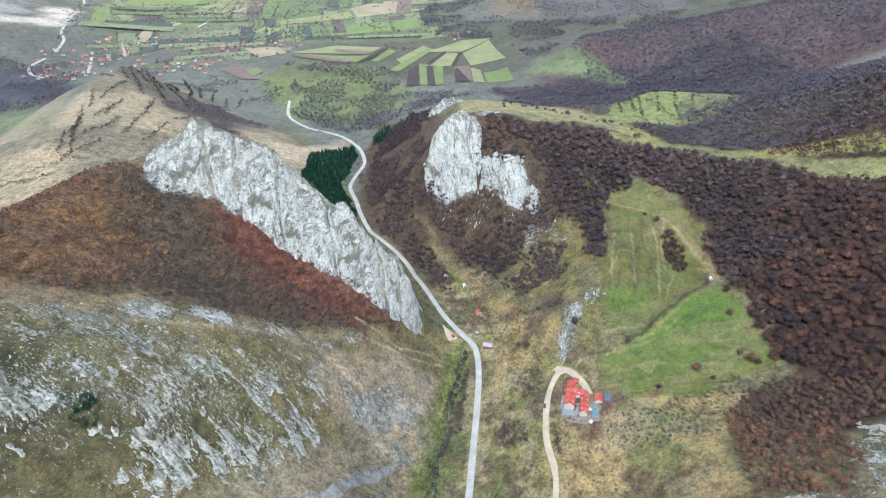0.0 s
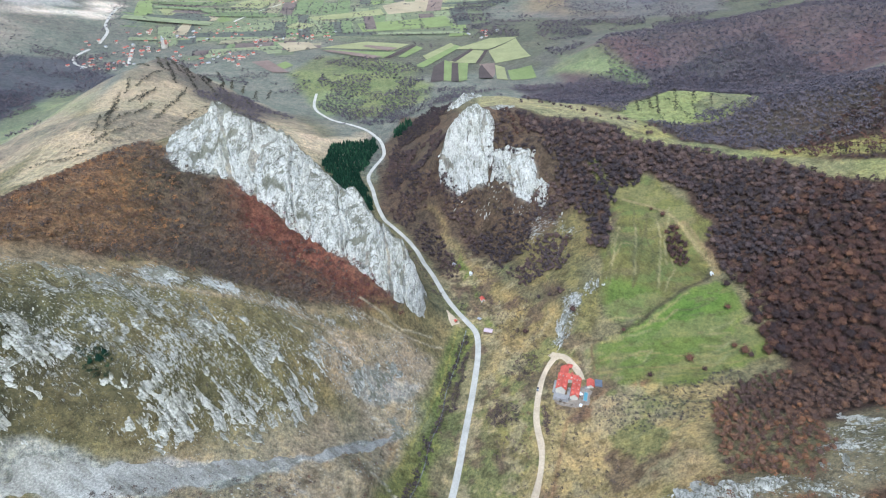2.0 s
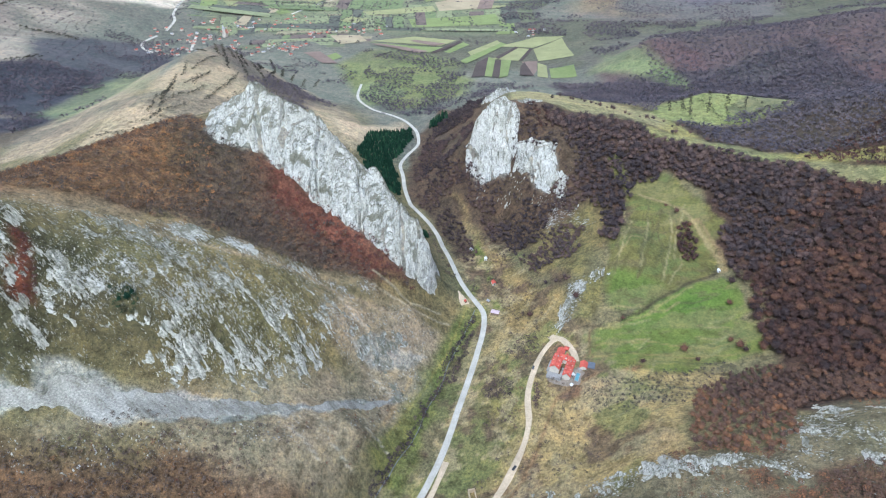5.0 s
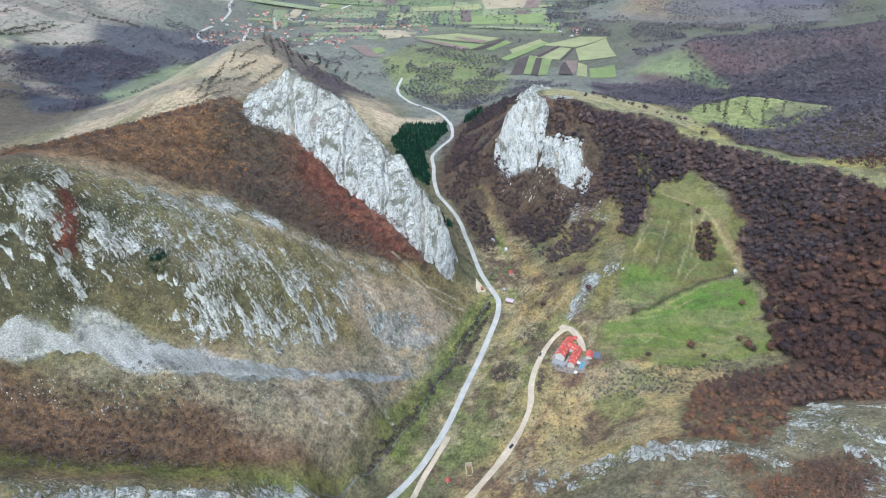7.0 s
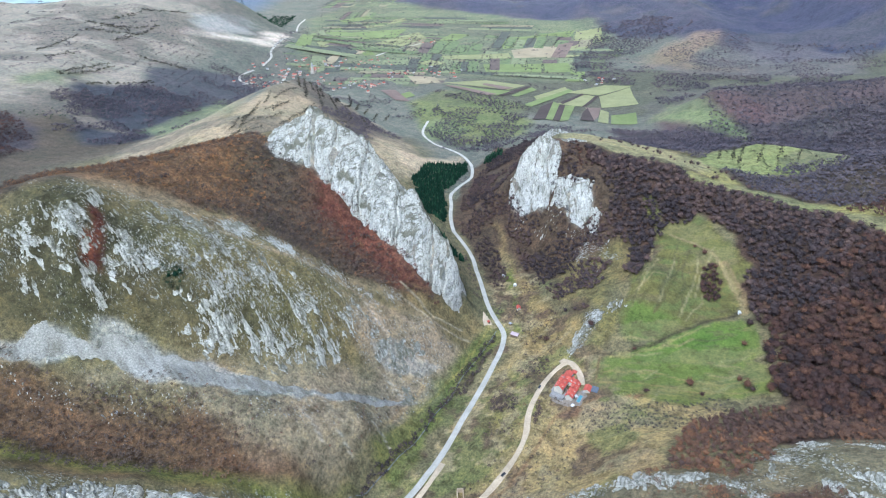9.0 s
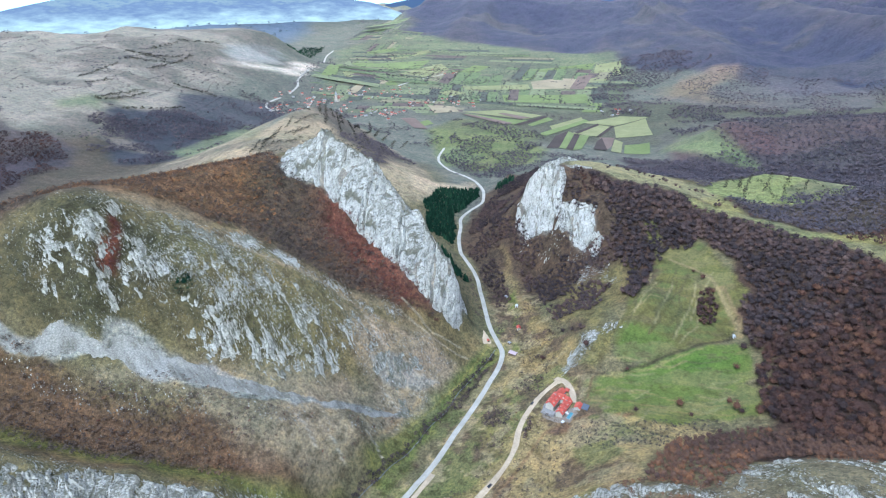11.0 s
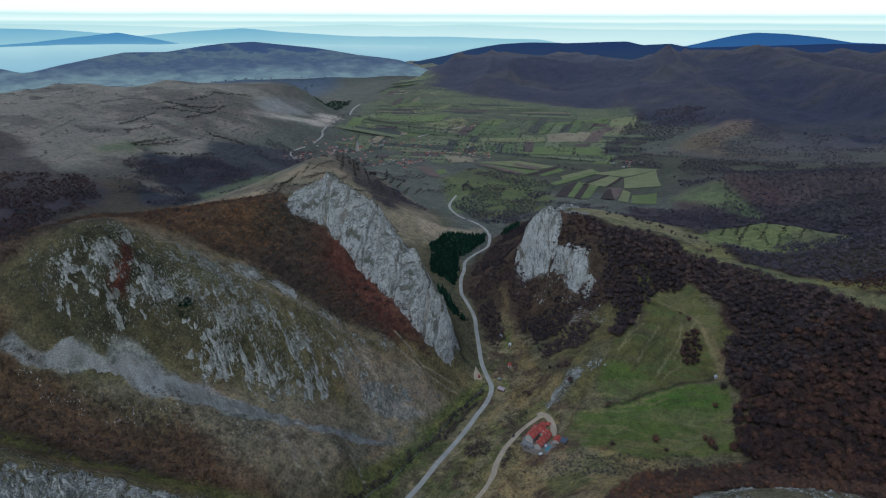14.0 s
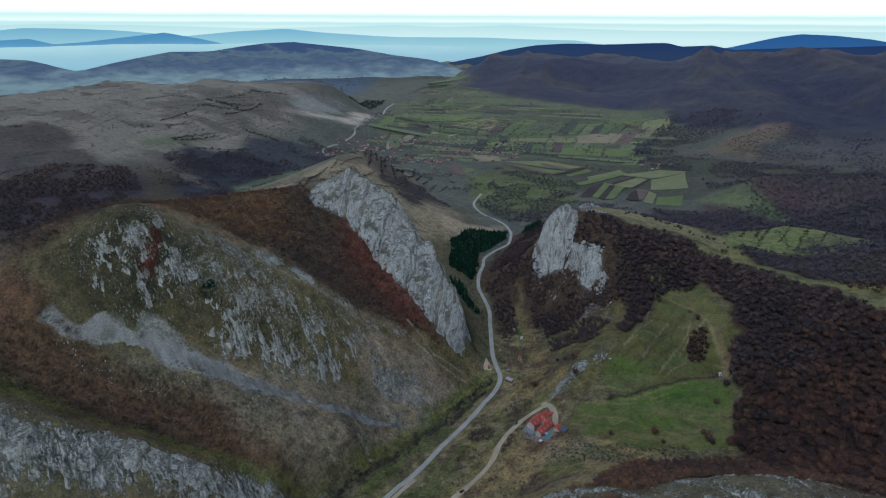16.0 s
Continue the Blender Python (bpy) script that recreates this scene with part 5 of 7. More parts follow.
FAR_KINDS = [broadleaf(60 + k, 7.0, 4.4, 22, 1.3, 3, 0.0, 0) for k in range(3)]
PINE_KINDS = [conifer(80 + k, 8 + k, 3.1) for k in range(3)]


CLEAR = [[(-25, 638), (-8, 595), (12, 590), (30, 582), (33, 613), (12, 628)], [(44, 586), (58, 585), (80, 570), (86, 553), (77, 545), (63, 560)]]


def planted(name, places, kinds, material, label, seed=0, low=0.7, high=1.25, category="trees", wood=True, group="", sink=0.0, spread=0.25):
    """Many plants as one object of stuff: crowns, with their wood as a part."""
    rng = np.random.default_rng(seed)
    places = places[(beside(places[:, 0], places[:, 1], ROAD) > 5.5) & (beside(places[:, 0], places[:, 1], TRACK) > 4.5)]
    for ring in CLEAR:
        places = places[inside(places[:, 0], places[:, 1], ring, 1) < 0.5]
    if not len(places):
        return None
    if name.endswith("_wood"):
        for ring in OPEN:
            places = places[inside(places[:, 0], places[:, 1], ring, 1) < 0.5]
    h = land(places[:, 0], places[:, 1]) - sink
    out = {0: [[], [], [], 0], 2: [[], [], [], 0]}
    drift = fractal(places[:, 0], places[:, 1], 55, 3, seed + 3) * 0.35
    for (x, y), z, w in zip(places, h, drift):
        kind = kinds[rng.integers(len(kinds))]
        t, s, tone = rng.uniform(0, 6.28), rng.uniform(low, high), np.clip(0.42 + w + rng.normal(0, spread * 0.7), 0, 1)
        m = np.array([[math.cos(t), -math.sin(t), 0], [math.sin(t), math.cos(t), 0], [0, 0, rng.uniform(0.85, 1.15)]]) * s
        for k in (0, 2) if wood else (2,):
            o = out[k]
            o[0].append(kind[k] @ m.T + (x, y, z))
            o[1].append(kind[k + 1] + o[3])
            o[2].append(np.full(len(kind[k]), tone))
            o[3] += len(kind[k])
    o = out[2]
    ob = new(name, quad_mesh(name, np.concatenate(o[0]), np.concatenate(o[1]), material, np.concatenate(o[2])))
    tagged(ob, label, category, group, "stuff")
    if wood:
        o = out[0]
        part("stems", quad_mesh("stems", np.concatenate(o[0]), np.concatenate(o[1]), BARK), ob)
    return ob



# ---- bare rock ----
crag("limestone_fin", FIN, "tall pale grey limestone fin with mossy ledges, rising above red scrub", 0.7, 5.5, 4.4, 30, 4, 3, dip=-0.25, fine=1.4,
     bumps=[(-197, 433, 9, 6), (-152, 457, 8, 11), (-128, 450, 6, 5), (-88, 436, 8, 12), (-60, 422, 6, 5)],
     clefts=[([(-200, 436), (-188, 412), (-181, 388)], 2.9, 8.9), ([(-178, 442), (-168, 415), (-166, 388)], 2.2, 7.0), ([(-152, 455), (-140, 425), (-130, 384)], 1.6, 7.0), ([(-110, 442), (-98, 410), (-92, 374)], 1.4, 7.0),
             ([(-64, 424), (-56, 400), (-48, 370)], 2.0, 7.0), ([(-44, 412), (-38, 395), (-36, 376)], 1.6, 7.0)],
     ledges=[([(-228, 424), (-216, 427), (-197, 436), (-180, 444), (-162, 450), (-150, 459), (-120, 449), (-81, 434), (-44, 414)], 5.0), ([(-206, 393), (-197, 402), (-188, 412), (-181, 418)], 2.6), ([(-159, 398), (-153, 404), (-145, 405)], 2.6), ([(-127, 388), (-120, 392)], 2.6),
             ([(-84, 388), (-73, 396)], 3.0), ([(-47, 397), (-40, 396), (-40, 387)], 2.6), ([(-196, 430), (-188, 433)], 5.0), ([(-112, 430), (-98, 424)], 2.4)],
     split=[(-216, 415), (-196, 398), (-190, 436), (-165, 412), (-150, 455), (-138, 405), (-108, 400), (-104, 445), (-76, 396), (-76, 428), (-44, 398)])
planted("crest_scrub", np.concatenate([hedge_line([(-222, 420), (-197, 434), (-180, 442), (-150, 457), (-120, 448), (-81, 433), (-48, 414)], 1.3, 90, 3.0), hedge_line([(-165, 425), (-150, 415), (-120, 410)], 3, 91, 5)]), SHRUB_KINDS, DARKHEDGE, "dark moss and scrub along the crest of the rock", 90, 0.3, 0.9, "shrubs", False, sink=-3.5)
crag("limestone_crag", B_MAIN, "pale grey streaked limestone crag above brown beech wood", 0.75, 4.0, 3.8, 17, 3, 17, dip=0.3, fine=1.4, split=[(-16, 625), (2, 605), (20, 590), (25, 620)])
crag("limestone_crag", B_EAST, "lower pale limestone crag among dark scrub", 0.75, 2.5, 2.8, 12, 3, 19, dip=0.4, fine=1.2, split=[(48, 582), (68, 572), (80, 556)])
crag("rock_outcrop", [(91, 552), (99, 546), (95, 527), (88, 531)], "small pale rock beside the limestone crag", 0.75, 1.5, 1.6, 7, 2.5, 21)
crag("limestone_boss", [(-28, 800), (-10, 792), (18, 800), (22, 822), (0, 835), (-24, 828)], "weathered grey limestone knob at the end of a grassy ridge", 1.0, 4.0, 3.0, 12, 5, 23, dip=0.3)
crag("rock_outcrop", [(33, 640), (55, 672), (62, 668), (50, 640), (38, 632)], "long low outcrop on the grassy ridge", 1.0, 1.5, 1.4, 8, 2.5, 27)
MAIN_CLIFF = [(-173, 188), (-156, 196), (-138, 206), (-122, 225), (-104, 244), (-85, 253), (-89, 230), (-106, 220), (-118, 195), (-138, 186), (-156, 169), (-165, 179)]
LEFT_CLIFF = [(-249, 169), (-236, 178), (-227, 177), (-224, 168), (-222, 157), (-231, 155), (-243, 162)]
GULLY_CLIFF = [(-224, 186), (-215, 189), (-202, 190), (-192, 188), (-193, 180), (-201, 173), (-207, 161), (-210, 160), (-216, 173)]
LOW_CLIFF = [(-219, 152), (-210, 151), (-199, 155), (-201, 147), (-207, 134), (-212, 143)]
WEST_CLIFF = [(-262, 140), (-256, 152), (-243, 148), (-241, 137), (-234, 134), (-239, 126), (-251, 133)]
CREST_BAND = [(-228, 232), (-201, 240), (-179, 248), (-149, 247), (-128, 256), (-136, 235), (-164, 228), (-189, 221), (-218, 222)]
MID_BAND = [(-166, 236), (-143, 245), (-127, 255), (-107, 279), (-82, 296), (-90, 266), (-114, 243), (-138, 232)]
FACE = [(-266, 135), (-262, 190), (-235, 225), (-190, 252), (-148, 276), (-115, 302), (-60, 326), (-30, 330), (-38, 290), (-60, 276), (-108, 222), (-139, 186), (-199, 154), (-235, 122)]
rock_face("broken_cliff", [(MAIN_CLIFF, 0.67, 8), (FACE, 0.25, 14), (MID_BAND, 0.46, 9)], "broken limestone cliff with grassy ledges above pale scree", 2.6, 0.75, 7, seed=43)
rock_face("broken_cliff", [(LEFT_CLIFF, 0.66, 5), (GULLY_CLIFF, 0.54, 6), (LOW_CLIFF, 0.62, 4), (WEST_CLIFF, 0.54, 6)], "steep limestone cliffs either side of a red gully", 2.6, 0.7, 6, seed=61)
rock_face("rock_band", [(CREST_BAND, 0.50, 7)], "band of white limestone along the crest of the slope", 1.5, 0.7, 4, seed=71, piece="ledge")
rock_face("rock_band", [([(-79, 292), (-50, 319), (-19, 324), (-33, 297), (-45, 283), (-65, 281)], 0.50, 8), ([(-58, 262), (-26, 284), (-22, 268), (-50, 240)], 0.48, 6)], "pale eroded rock streaks above the road", 0.9, 0.75, 4, seed=77, piece="ledge")
rock_face("rock_outcrop", [([(-193, 260), (-184, 270), (-172, 274), (-175, 263), (-186, 257)], 0.85, 3)], "white outcrop among brown scrub", 1.6, 0.7, 4, seed=81)
rock_face("rock_outcrop", [([(92, 341), (96, 360), (99, 377), (107, 389), (119, 398), (133, 403), (139, 395), (126, 388), (113, 380), (107, 371), (105, 358), (101, 342)], 0.72, 3)], "narrow broken limestone rib beside the meadow", 1.5, 0.6, 4, 2.6, 41, stone=STONE, piece="rib")
SLOPE = [(-270, 140), (-262, 190), (-235, 225), (-190, 260), (-148, 285), (-115, 312), (-60, 336), (-14, 350), (-24, 290), (-57, 274), (-106, 220), (-139, 184), (-199, 152), (-235, 120)]
NEAR_RIB = [(-250, -10), (-190, 25), (-135, 62), (-105, 84), (-72, 106), (-45, 128), (-24, 142), (-40, 105), (-90, 60), (-150, 5), (-210, -60)]
crag("rock_outcrop", [(-204, 8), (-160, 38), (-122, 66), (-96, 84), (-78, 96), (-64, 104), (-66, 92), (-96, 66), (-126, 40), (-166, 6), (-206, -30)], "rugged grey limestone crag on the near rib", 0.8, 2.4, 3.6, 13, 4, 29, dip=0.5, fine=1.2, split=[(-190, -5), (-150, 25), (-115, 58), (-82, 88)], piece="block")
rock_face("rock_outcrop", [(NEAR_RIB, 0.62, 7)], "grey limestone rib with grassy gaps above the road", 6.0, 0.8, 12, seed=85, piece="rib")
KNOB_EDGE = [(114, 178), (139, 186), (155, 184), (171, 174), (189, 175), (200, 164), (213, 153), (207, 145), (196, 154), (185, 157), (169, 159), (153, 165), (135, 166), (122, 161)]
KNOB_TOP = [(206, 176), (226, 203), (246, 227), (251, 205), (237, 185), (228, 181), (220, 166), (208, 166)]
KNOB_BOSS = [(237, 181), (244, 185), (247, 175), (262, 172), (268, 150), (246, 146), (239, 149), (233, 157), (239, 166)]
rock_face("rock_outcrop", [(KNOB_TOP, 0.60, 6), (KNOB_EDGE, 0.62, 5), (KNOB_BOSS, 0.66, 5), ([(250, 215), (320, 205), (325, 150), (270, 150)], 0.40, 10), ([(74, 166), (80, 180), (96, 183), (113, 171), (115, 154), (104, 152), (82, 155)], 0.44, 6)], "pale limestone outcrops on a scrubby rock knob", 2.6, 0.7, 6, 0.3, 91, stone=STONE, piece="outcrop")
blocks("white_rocks", [(KNOB_EDGE, 1.7, 0.0), (KNOB_TOP, 1.8, 0.0), (KNOB_BOSS, 2.0, 0.0)], "loose white blocks on the rock knob", 370, 1.1, 0.7, 0.55)
blocks("white_rocks", [(SLOPE, 2.3, 0.0), (SLOPE, 1.6, 0.45)], "pale limestone blocks strewn through thin turf", 300, 0.85, 0.5, 0.35)
blocks("white_rocks", [(ring, 1.5, 0.0) for ring in (MAIN_CLIFF, LEFT_CLIFF, GULLY_CLIFF, LOW_CLIFF, WEST_CLIFF, CREST_BAND, MID_BAND)], "crowded white limestone blocks on the steep slope", 320, 1.0, 0.55, 0.4)
blocks("white_rocks", [([(-75, 300), (-44, 303), (-43, 285), (-66, 284)], 2.0, -0.2), ([(-60, 272), (-21, 286), (-22, 267), (-51, 261)], 2.2, -0.1)], "grey limestone rubble on the slope above the road", 340, 0.9, 0.5, 0.35)
blocks("scree_stones", [(SCREES[0], 2.0, 0.1), ([(-250, 85), (-222, 106), (-186, 124), (-152, 136), (-122, 160), (-92, 188), (-58, 214), (-26, 265), (-40, 215), (-92, 165), (-150, 118), (-200, 95)], 2.4, 0.05)], "loose grey stones on the scree", 390, 0.9, 0.7, 0.4)
blocks("white_rocks", [([(92, 345), (98, 385), (116, 400), (140, 404), (122, 388), (106, 350)], 2.6, 0.0), ([(70, 520), (105, 545), (120, 480), (100, 440), (85, 470)], 3.4, 0.1), ([(-40, 600), (0, 570), (60, 540), (100, 520), (100, 545), (30, 580)], 3.4, 0.0)], "loose pale rocks among the scrub", 400, 1.8, 1.0, 0.8)

# ---- woods ----
FOREST = [(168, 532), (192, 546), (209, 560), (218, 536), (243, 513), (252, 468), (243, 450), (247, 414), (257, 385), (250, 349), (255, 318), (262, 302), (300, 262), (380, 215), (520, 150), (620, 380),
          (430, 440), (362, 476), (338, 520), (318, 552), (258, 600), (222, 625), (139, 640), (62, 640), (84, 597), (104, 566), (112, 535), (122, 518), (134, 490), (130, 455), (138, 434), (148, 450), (158, 475), (165, 505)]
places = scatter(FOREST, 5.3, 1, 0.5)
near = np.hypot(places[:, 0] - 255, places[:, 1] - 335) + 0.0
order = np.argsort(near)
SINGLES, REST = places[order[:240]], places[order[240:]]
shift = REST[:, 1] - 0.25 * REST[:, 0] + 45 * fractal(REST[:, 0], REST[:, 1], 70, 3, 77) + np.random.default_rng(7).normal(0, 14, len(REST))
planted("beech_wood", REST[shift < 345], WOOD_KINDS, BEECH, "leafless brown beech wood on a slope", 2, 0.6, 1.1, spread=0.45)
planted("beech_wood", REST[shift >= 345], WOOD_LOW, MAUVE, "leafless grey-mauve beech wood below the ridge", 3, 0.55, 1.05, spread=0.45)
singles = []
for k, kind in enumerate(WOOD_KINDS):
    singles.append((quad_mesh("trunk", kind[0], kind[1], BARK), quad_mesh("crown", kind[2], kind[3], BEECH_OWN)))


def single_tree(x, y, k, scale, turn, label, group=""):
    t = thing("beech_tree", x, y, label, "tree", turn, 0, group)
    t.scale = (scale,) * 3
    part("trunk", singles[k][0], t)
    part("crown", singles[k][1], t)


rng = np.random.default_rng(4)
for x, y in SINGLES:
    single_tree(float(x), float(y), int(rng.integers(6)), float(rng.uniform(0.65, 1.2)), float(rng.uniform(0, 360)), "leafless brown beech at the edge of the meadow", "beeches by the meadow")
for x, y, s in ((195, 319, 0.99), (204, 309, 0.64), (150, 352, 0.56), (208, 487, 0.80), (199, 498, 0.56), (236, 322, 0.96), (240, 318, 0.80), (162, 304, 0.72), (232, 330, 0.64), (110, 375, 0.88), (70, 373, 0.96), (238, 370, 0.80), (244, 395, 0.96)):
    single_tree(x, y, int(rng.integers(5)), s, float(rng.uniform(0, 360)), "small dark leafless tree standing alone on the meadow", "lone trees on the meadow")
planted("copse", scatter([(206, 474), (219, 476), (226, 450), (224, 432), (213, 420), (205, 438)], 4.5, 8), WOOD_KINDS, BEECH, "dense leafless copse in the clearing", 8, 0.5, 0.8)
WOOD_B = [(45, 648), (62, 590), (84, 578), (117, 525), (128, 490), (112, 455), (124, 425), (109, 396), (78, 402), (76, 424), (50, 462), (30, 500), (5, 540), (-30, 590), (-60, 600), (-105, 690), (-112, 800), (-60, 900), (-20, 830), (-35, 760), (-20, 660), (-24, 618), (5, 580), (40, 555), (90, 522), (40, 600)]
planted("mixed_wood", scatter(WOOD_B, 4.2, 9, gaps=-0.4), WOOD_LOW, MAUVE, "leafless grey-mauve wood and scrub below the crag", 9, 0.3, 0.75, wood=False)
planted("mixed_wood", scatter([(-112, 700), (-104, 650), (-88, 605), (-64, 565), (-40, 533), (-26, 505), (-8, 470), (6, 470), (0, 510), (-25, 545), (-60, 600), (-100, 690)], 4.2, 12, 0.5, gaps=-0.5), WOOD_LOW, MAUVE, "grey-brown wood down to the roadside", 12, 0.3, 0.6, wood=False)
planted("mixed_wood", scatter([(46, 636), (64, 604), (98, 590), (120, 560), (140, 635), (100, 640)], 6.0, 10), WOOD_LOW, BEECH, "leafless russet wood behind the crag", 10, 0.5, 0.8)
planted("roadside_scrub", np.concatenate([hedge_line([(-30, 470), (-10, 440), (10, 425), (22, 418)], 3, 11, 5), hedge_line([(-60, 520), (-35, 480), (-15, 455)], 3, 12, 4), hedge_line([(20, 388), (14, 375), (8, 345), (1, 318), (0, 290), (-9, 262), (-12, 240), (-24, 205), (-32, 172)], 1.5, 13, 1.8)]),
        SHRUB_KINDS, MAUVE, "grey leafless scrub along the stream and the road", 11, 0.9, 1.9, "shrubs", False)
planted("russet_wood", scatter([(175, 221), (198, 271), (223, 293), (246, 301), (268, 288), (300, 268), (340, 235), (330, 205), (262, 226), (249, 231), (228, 211), (212, 180), (197, 170), (184, 179), (167, 192)], 4.2, 14, 0.5), WOOD_LOW, RUSSETTWIG, "low russet wood around the rock knob", 14, 0.38, 0.68, spread=0.4)
planted("valley_brush", np.concatenate([scatter([(34, 291), (49, 299), (62, 281), (53, 270), (40, 274)], 3.2, 33), scatter([(19, 368), (14, 325), (11, 298), (5, 292), (8, 318), (12, 347)], 2.6, 34), scatter([(78, 290), (84, 270), (88, 262), (82, 250), (79, 270)], 2.6, 35), scatter([(50, 330), (66, 352), (80, 345), (76, 325), (62, 318)], 4.0, 36)]), SHRUB_KINDS, MAUVE, "grey leafless brush in hollows of the valley floor", 33, 0.7, 1.5, "shrubs", False)
planted("heath", scatter([(112, 270), (128, 286), (160, 288), (186, 294), (217, 308), (246, 304), (228, 292), (200, 268), (184, 248), (159, 247), (144, 240), (124, 248)], 4.2, 15, 0.45, gaps=-0.35), SHRUB_KINDS, HEATH, "tufts of dark heath on pale dry grass", 15, 0.4, 0.95, "shrubs", False)
BOWL = [(-295, 110), (-270, 215), (-232, 246), (-190, 270), (-148, 290), (-112, 318), (-70, 342), (-34, 372), (-50, 377), (-107, 385), (-135, 390), (-160, 395), (-195, 388), (-226, 384), (-250, 400), (-300, 420), (-380, 330), (-380, 100)]
bowl = scatter(BOWL, 3.2, 16, 0.6)
fire = inside(bowl[:, 0], bowl[:, 1], [(-205, 395), (-165, 362), (-110, 342), (-60, 342), (-30, 378), (-60, 384), (-107, 394), (-160, 400)], 12, 14, 3) * (0.75 + 0.5 * fractal(bowl[:, 0], bowl[:, 1], 30, 3, 9)) > np.random.default_rng(5).uniform(0.05, 1.05, len(bowl))
warm = (inside(bowl[:, 0], bowl[:, 1], [(-330, 150), (-262, 222), (-205, 275), (-215, 330), (-240, 390), (-320, 380)], 25, 10, 4) > np.random.default_rng(6).uniform(0.05, 1.2, len(bowl))) & ~fire
planted("red_scrub", bowl[fire], SHRUB_KINDS, RED, "crimson autumn scrub below the limestone fin", 16, 0.4, 1.5, "shrubs", False)
planted("orange_scrub", bowl[warm], SHRUB_KINDS, ORANGE, "russet bushes on the hillside", 17, 0.5, 1.7, "shrubs", False, spread=0.5)
planted("brown_scrub", bowl[~fire & ~warm], SHRUB_KINDS, SCRUB, "brown leafless scrub on the hillside", 18, 0.5, 1.9, "shrubs", False, spread=0.5)
low = scatter([(-290, 80), (-231, 103), (-176, 124), (-115, 146), (-88, 140), (-88, 112), (-144, 78), (-187, 58), (-260, 40)], 4.0, 19)
planted("brown_scrub", low, SHRUB_KINDS, SCRUB, "brown leafless scrub on the lower slope", 19, 0.6, 1.5, "shrubs", False)
planted("scattered_bushes", scatter([(-200, 150), (-100, 150), (-40, 220), (-20, 300), (-60, 345), (-150, 285)], 11, 20), SHRUB_KINDS, SCRUB, "bushes scattered on the stony slope", 20, 0.3, 0.8, "shrubs", False)
planted("scattered_bushes", scatter([(40, 130), (55, 200), (60, 300), (40, 420), (75, 400), (95, 340), (110, 270), (130, 200)], 6.5, 21), SHRUB_KINDS, SCRUB, "bushes scattered on the grassy bank", 21, 0.4, 1.2, "shrubs", False)
planted("pine_grove", scatter([(-198, 700), (-205, 765), (-180, 810), (-146, 832), (-134, 790), (-142, 735), (-146, 700), (-128, 650), (-112, 600), (-150, 600)], 3.8, 22), PINE_KINDS, PINE, "dark green pine plantation beside the road", 22, 0.55, 0.95, spread=0.5)
planted("pine_grove", scatter([(-118, 846), (-95, 866), (-85, 840), (-110, 816)], 5, 23), PINE_KINDS, PINE, "small group of dark pines above the road", 23, 0.8, 1.2, spread=0.5)
planted("pine_grove", scatter([(-110, 560), (-75, 520), (-50, 500), (-60, 480), (-110, 520)], 5, 24), PINE_KINDS, PINE, "dark pines behind the limestone fin", 24, 0.7, 1.1, spread=0.5)
planted("ridge_trees", hedge_line([(75, 770), (140, 735), (230, 655), (330, 590), (400, 545)], 7, 25, 8), WOOD_KINDS, MAUVE, "line of bare trees along the grassy ridge", 25, 0.45, 0.8)
planted("plateau_wood", scatter([(80, 850), (170, 770), (260, 705), (300, 700), (420, 650), (520, 620), (700, 640), (640, 780), (480, 770), (410, 740), (290, 765), (190, 785), (150, 840), (190, 880), (320, 840), (480, 800), (560, 860), (300, 960), (120, 960)], 7, 26), FAR_LOW, HAZETWIG, "leafless wood on the rolling plateau", 26, 0.8, 1.2, wood=False)
planted("knoll_wood", scatter([(140, 960), (160, 1000), (250, 1010), (230, 1090), (260, 1140), (420, 1180), (900, 1150), (900, 880), (520, 880), (380, 950)], 8.5, 27), FAR_LOW, HAZETWIG, "leafless brown wood on a rounded hill", 27, 0.8, 1.2, wood=False)
planted("hill_wood", scatter([(480, 620), (420, 690), (480, 760), (640, 760), (900, 700), (900, 480), (640, 420), (520, 480)], 8.5, 28), FAR_LOW, HAZETWIG, "leafless wood on the high hillside", 28, 0.8, 1.2, wood=False)
planted("valley_wood", scatter([(-320, 1216), (-241, 1261), (-117, 1190), (-91, 1125), (-112, 1001), (-215, 1035), (-310, 1090)], 8, 29, gaps=-0.1), FAR_LOW, HAZETWIG, "scrub and small trees in the valley", 29, 0.6, 1.0, wood=False)
planted("valley_wood", scatter([(-290, 990), (-200, 900), (-120, 880), (-60, 920), (20, 960), (60, 1010), (-90, 1010), (-120, 960), (-220, 960)], 6.5, 30, gaps=-0.1), FAR_LOW, HAZETWIG, "scrub and small trees by the valley road", 30, 0.5, 0.9, wood=False)
planted("valley_wood", scatter([(-560, 690), (-690, 640), (-760, 800), (-780, 900), (-860, 900), (-950, 800), (-930, 690), (-760, 560)], 9, 31, gaps=-0.1), FAR_LOW, HAZETWIG, "dark leafless wood in the side valley", 31, 0.8, 1.3, wood=False)
planted("valley_wood", scatter([(-430, 800), (-310, 750), (-290, 880), (-400, 960), (-440, 880)], 5.5, 32, gaps=-0.1), FAR_LOW, HAZETWIG, "grey leafless wood on the terraced hill", 32, 0.5, 0.9, wood=False)


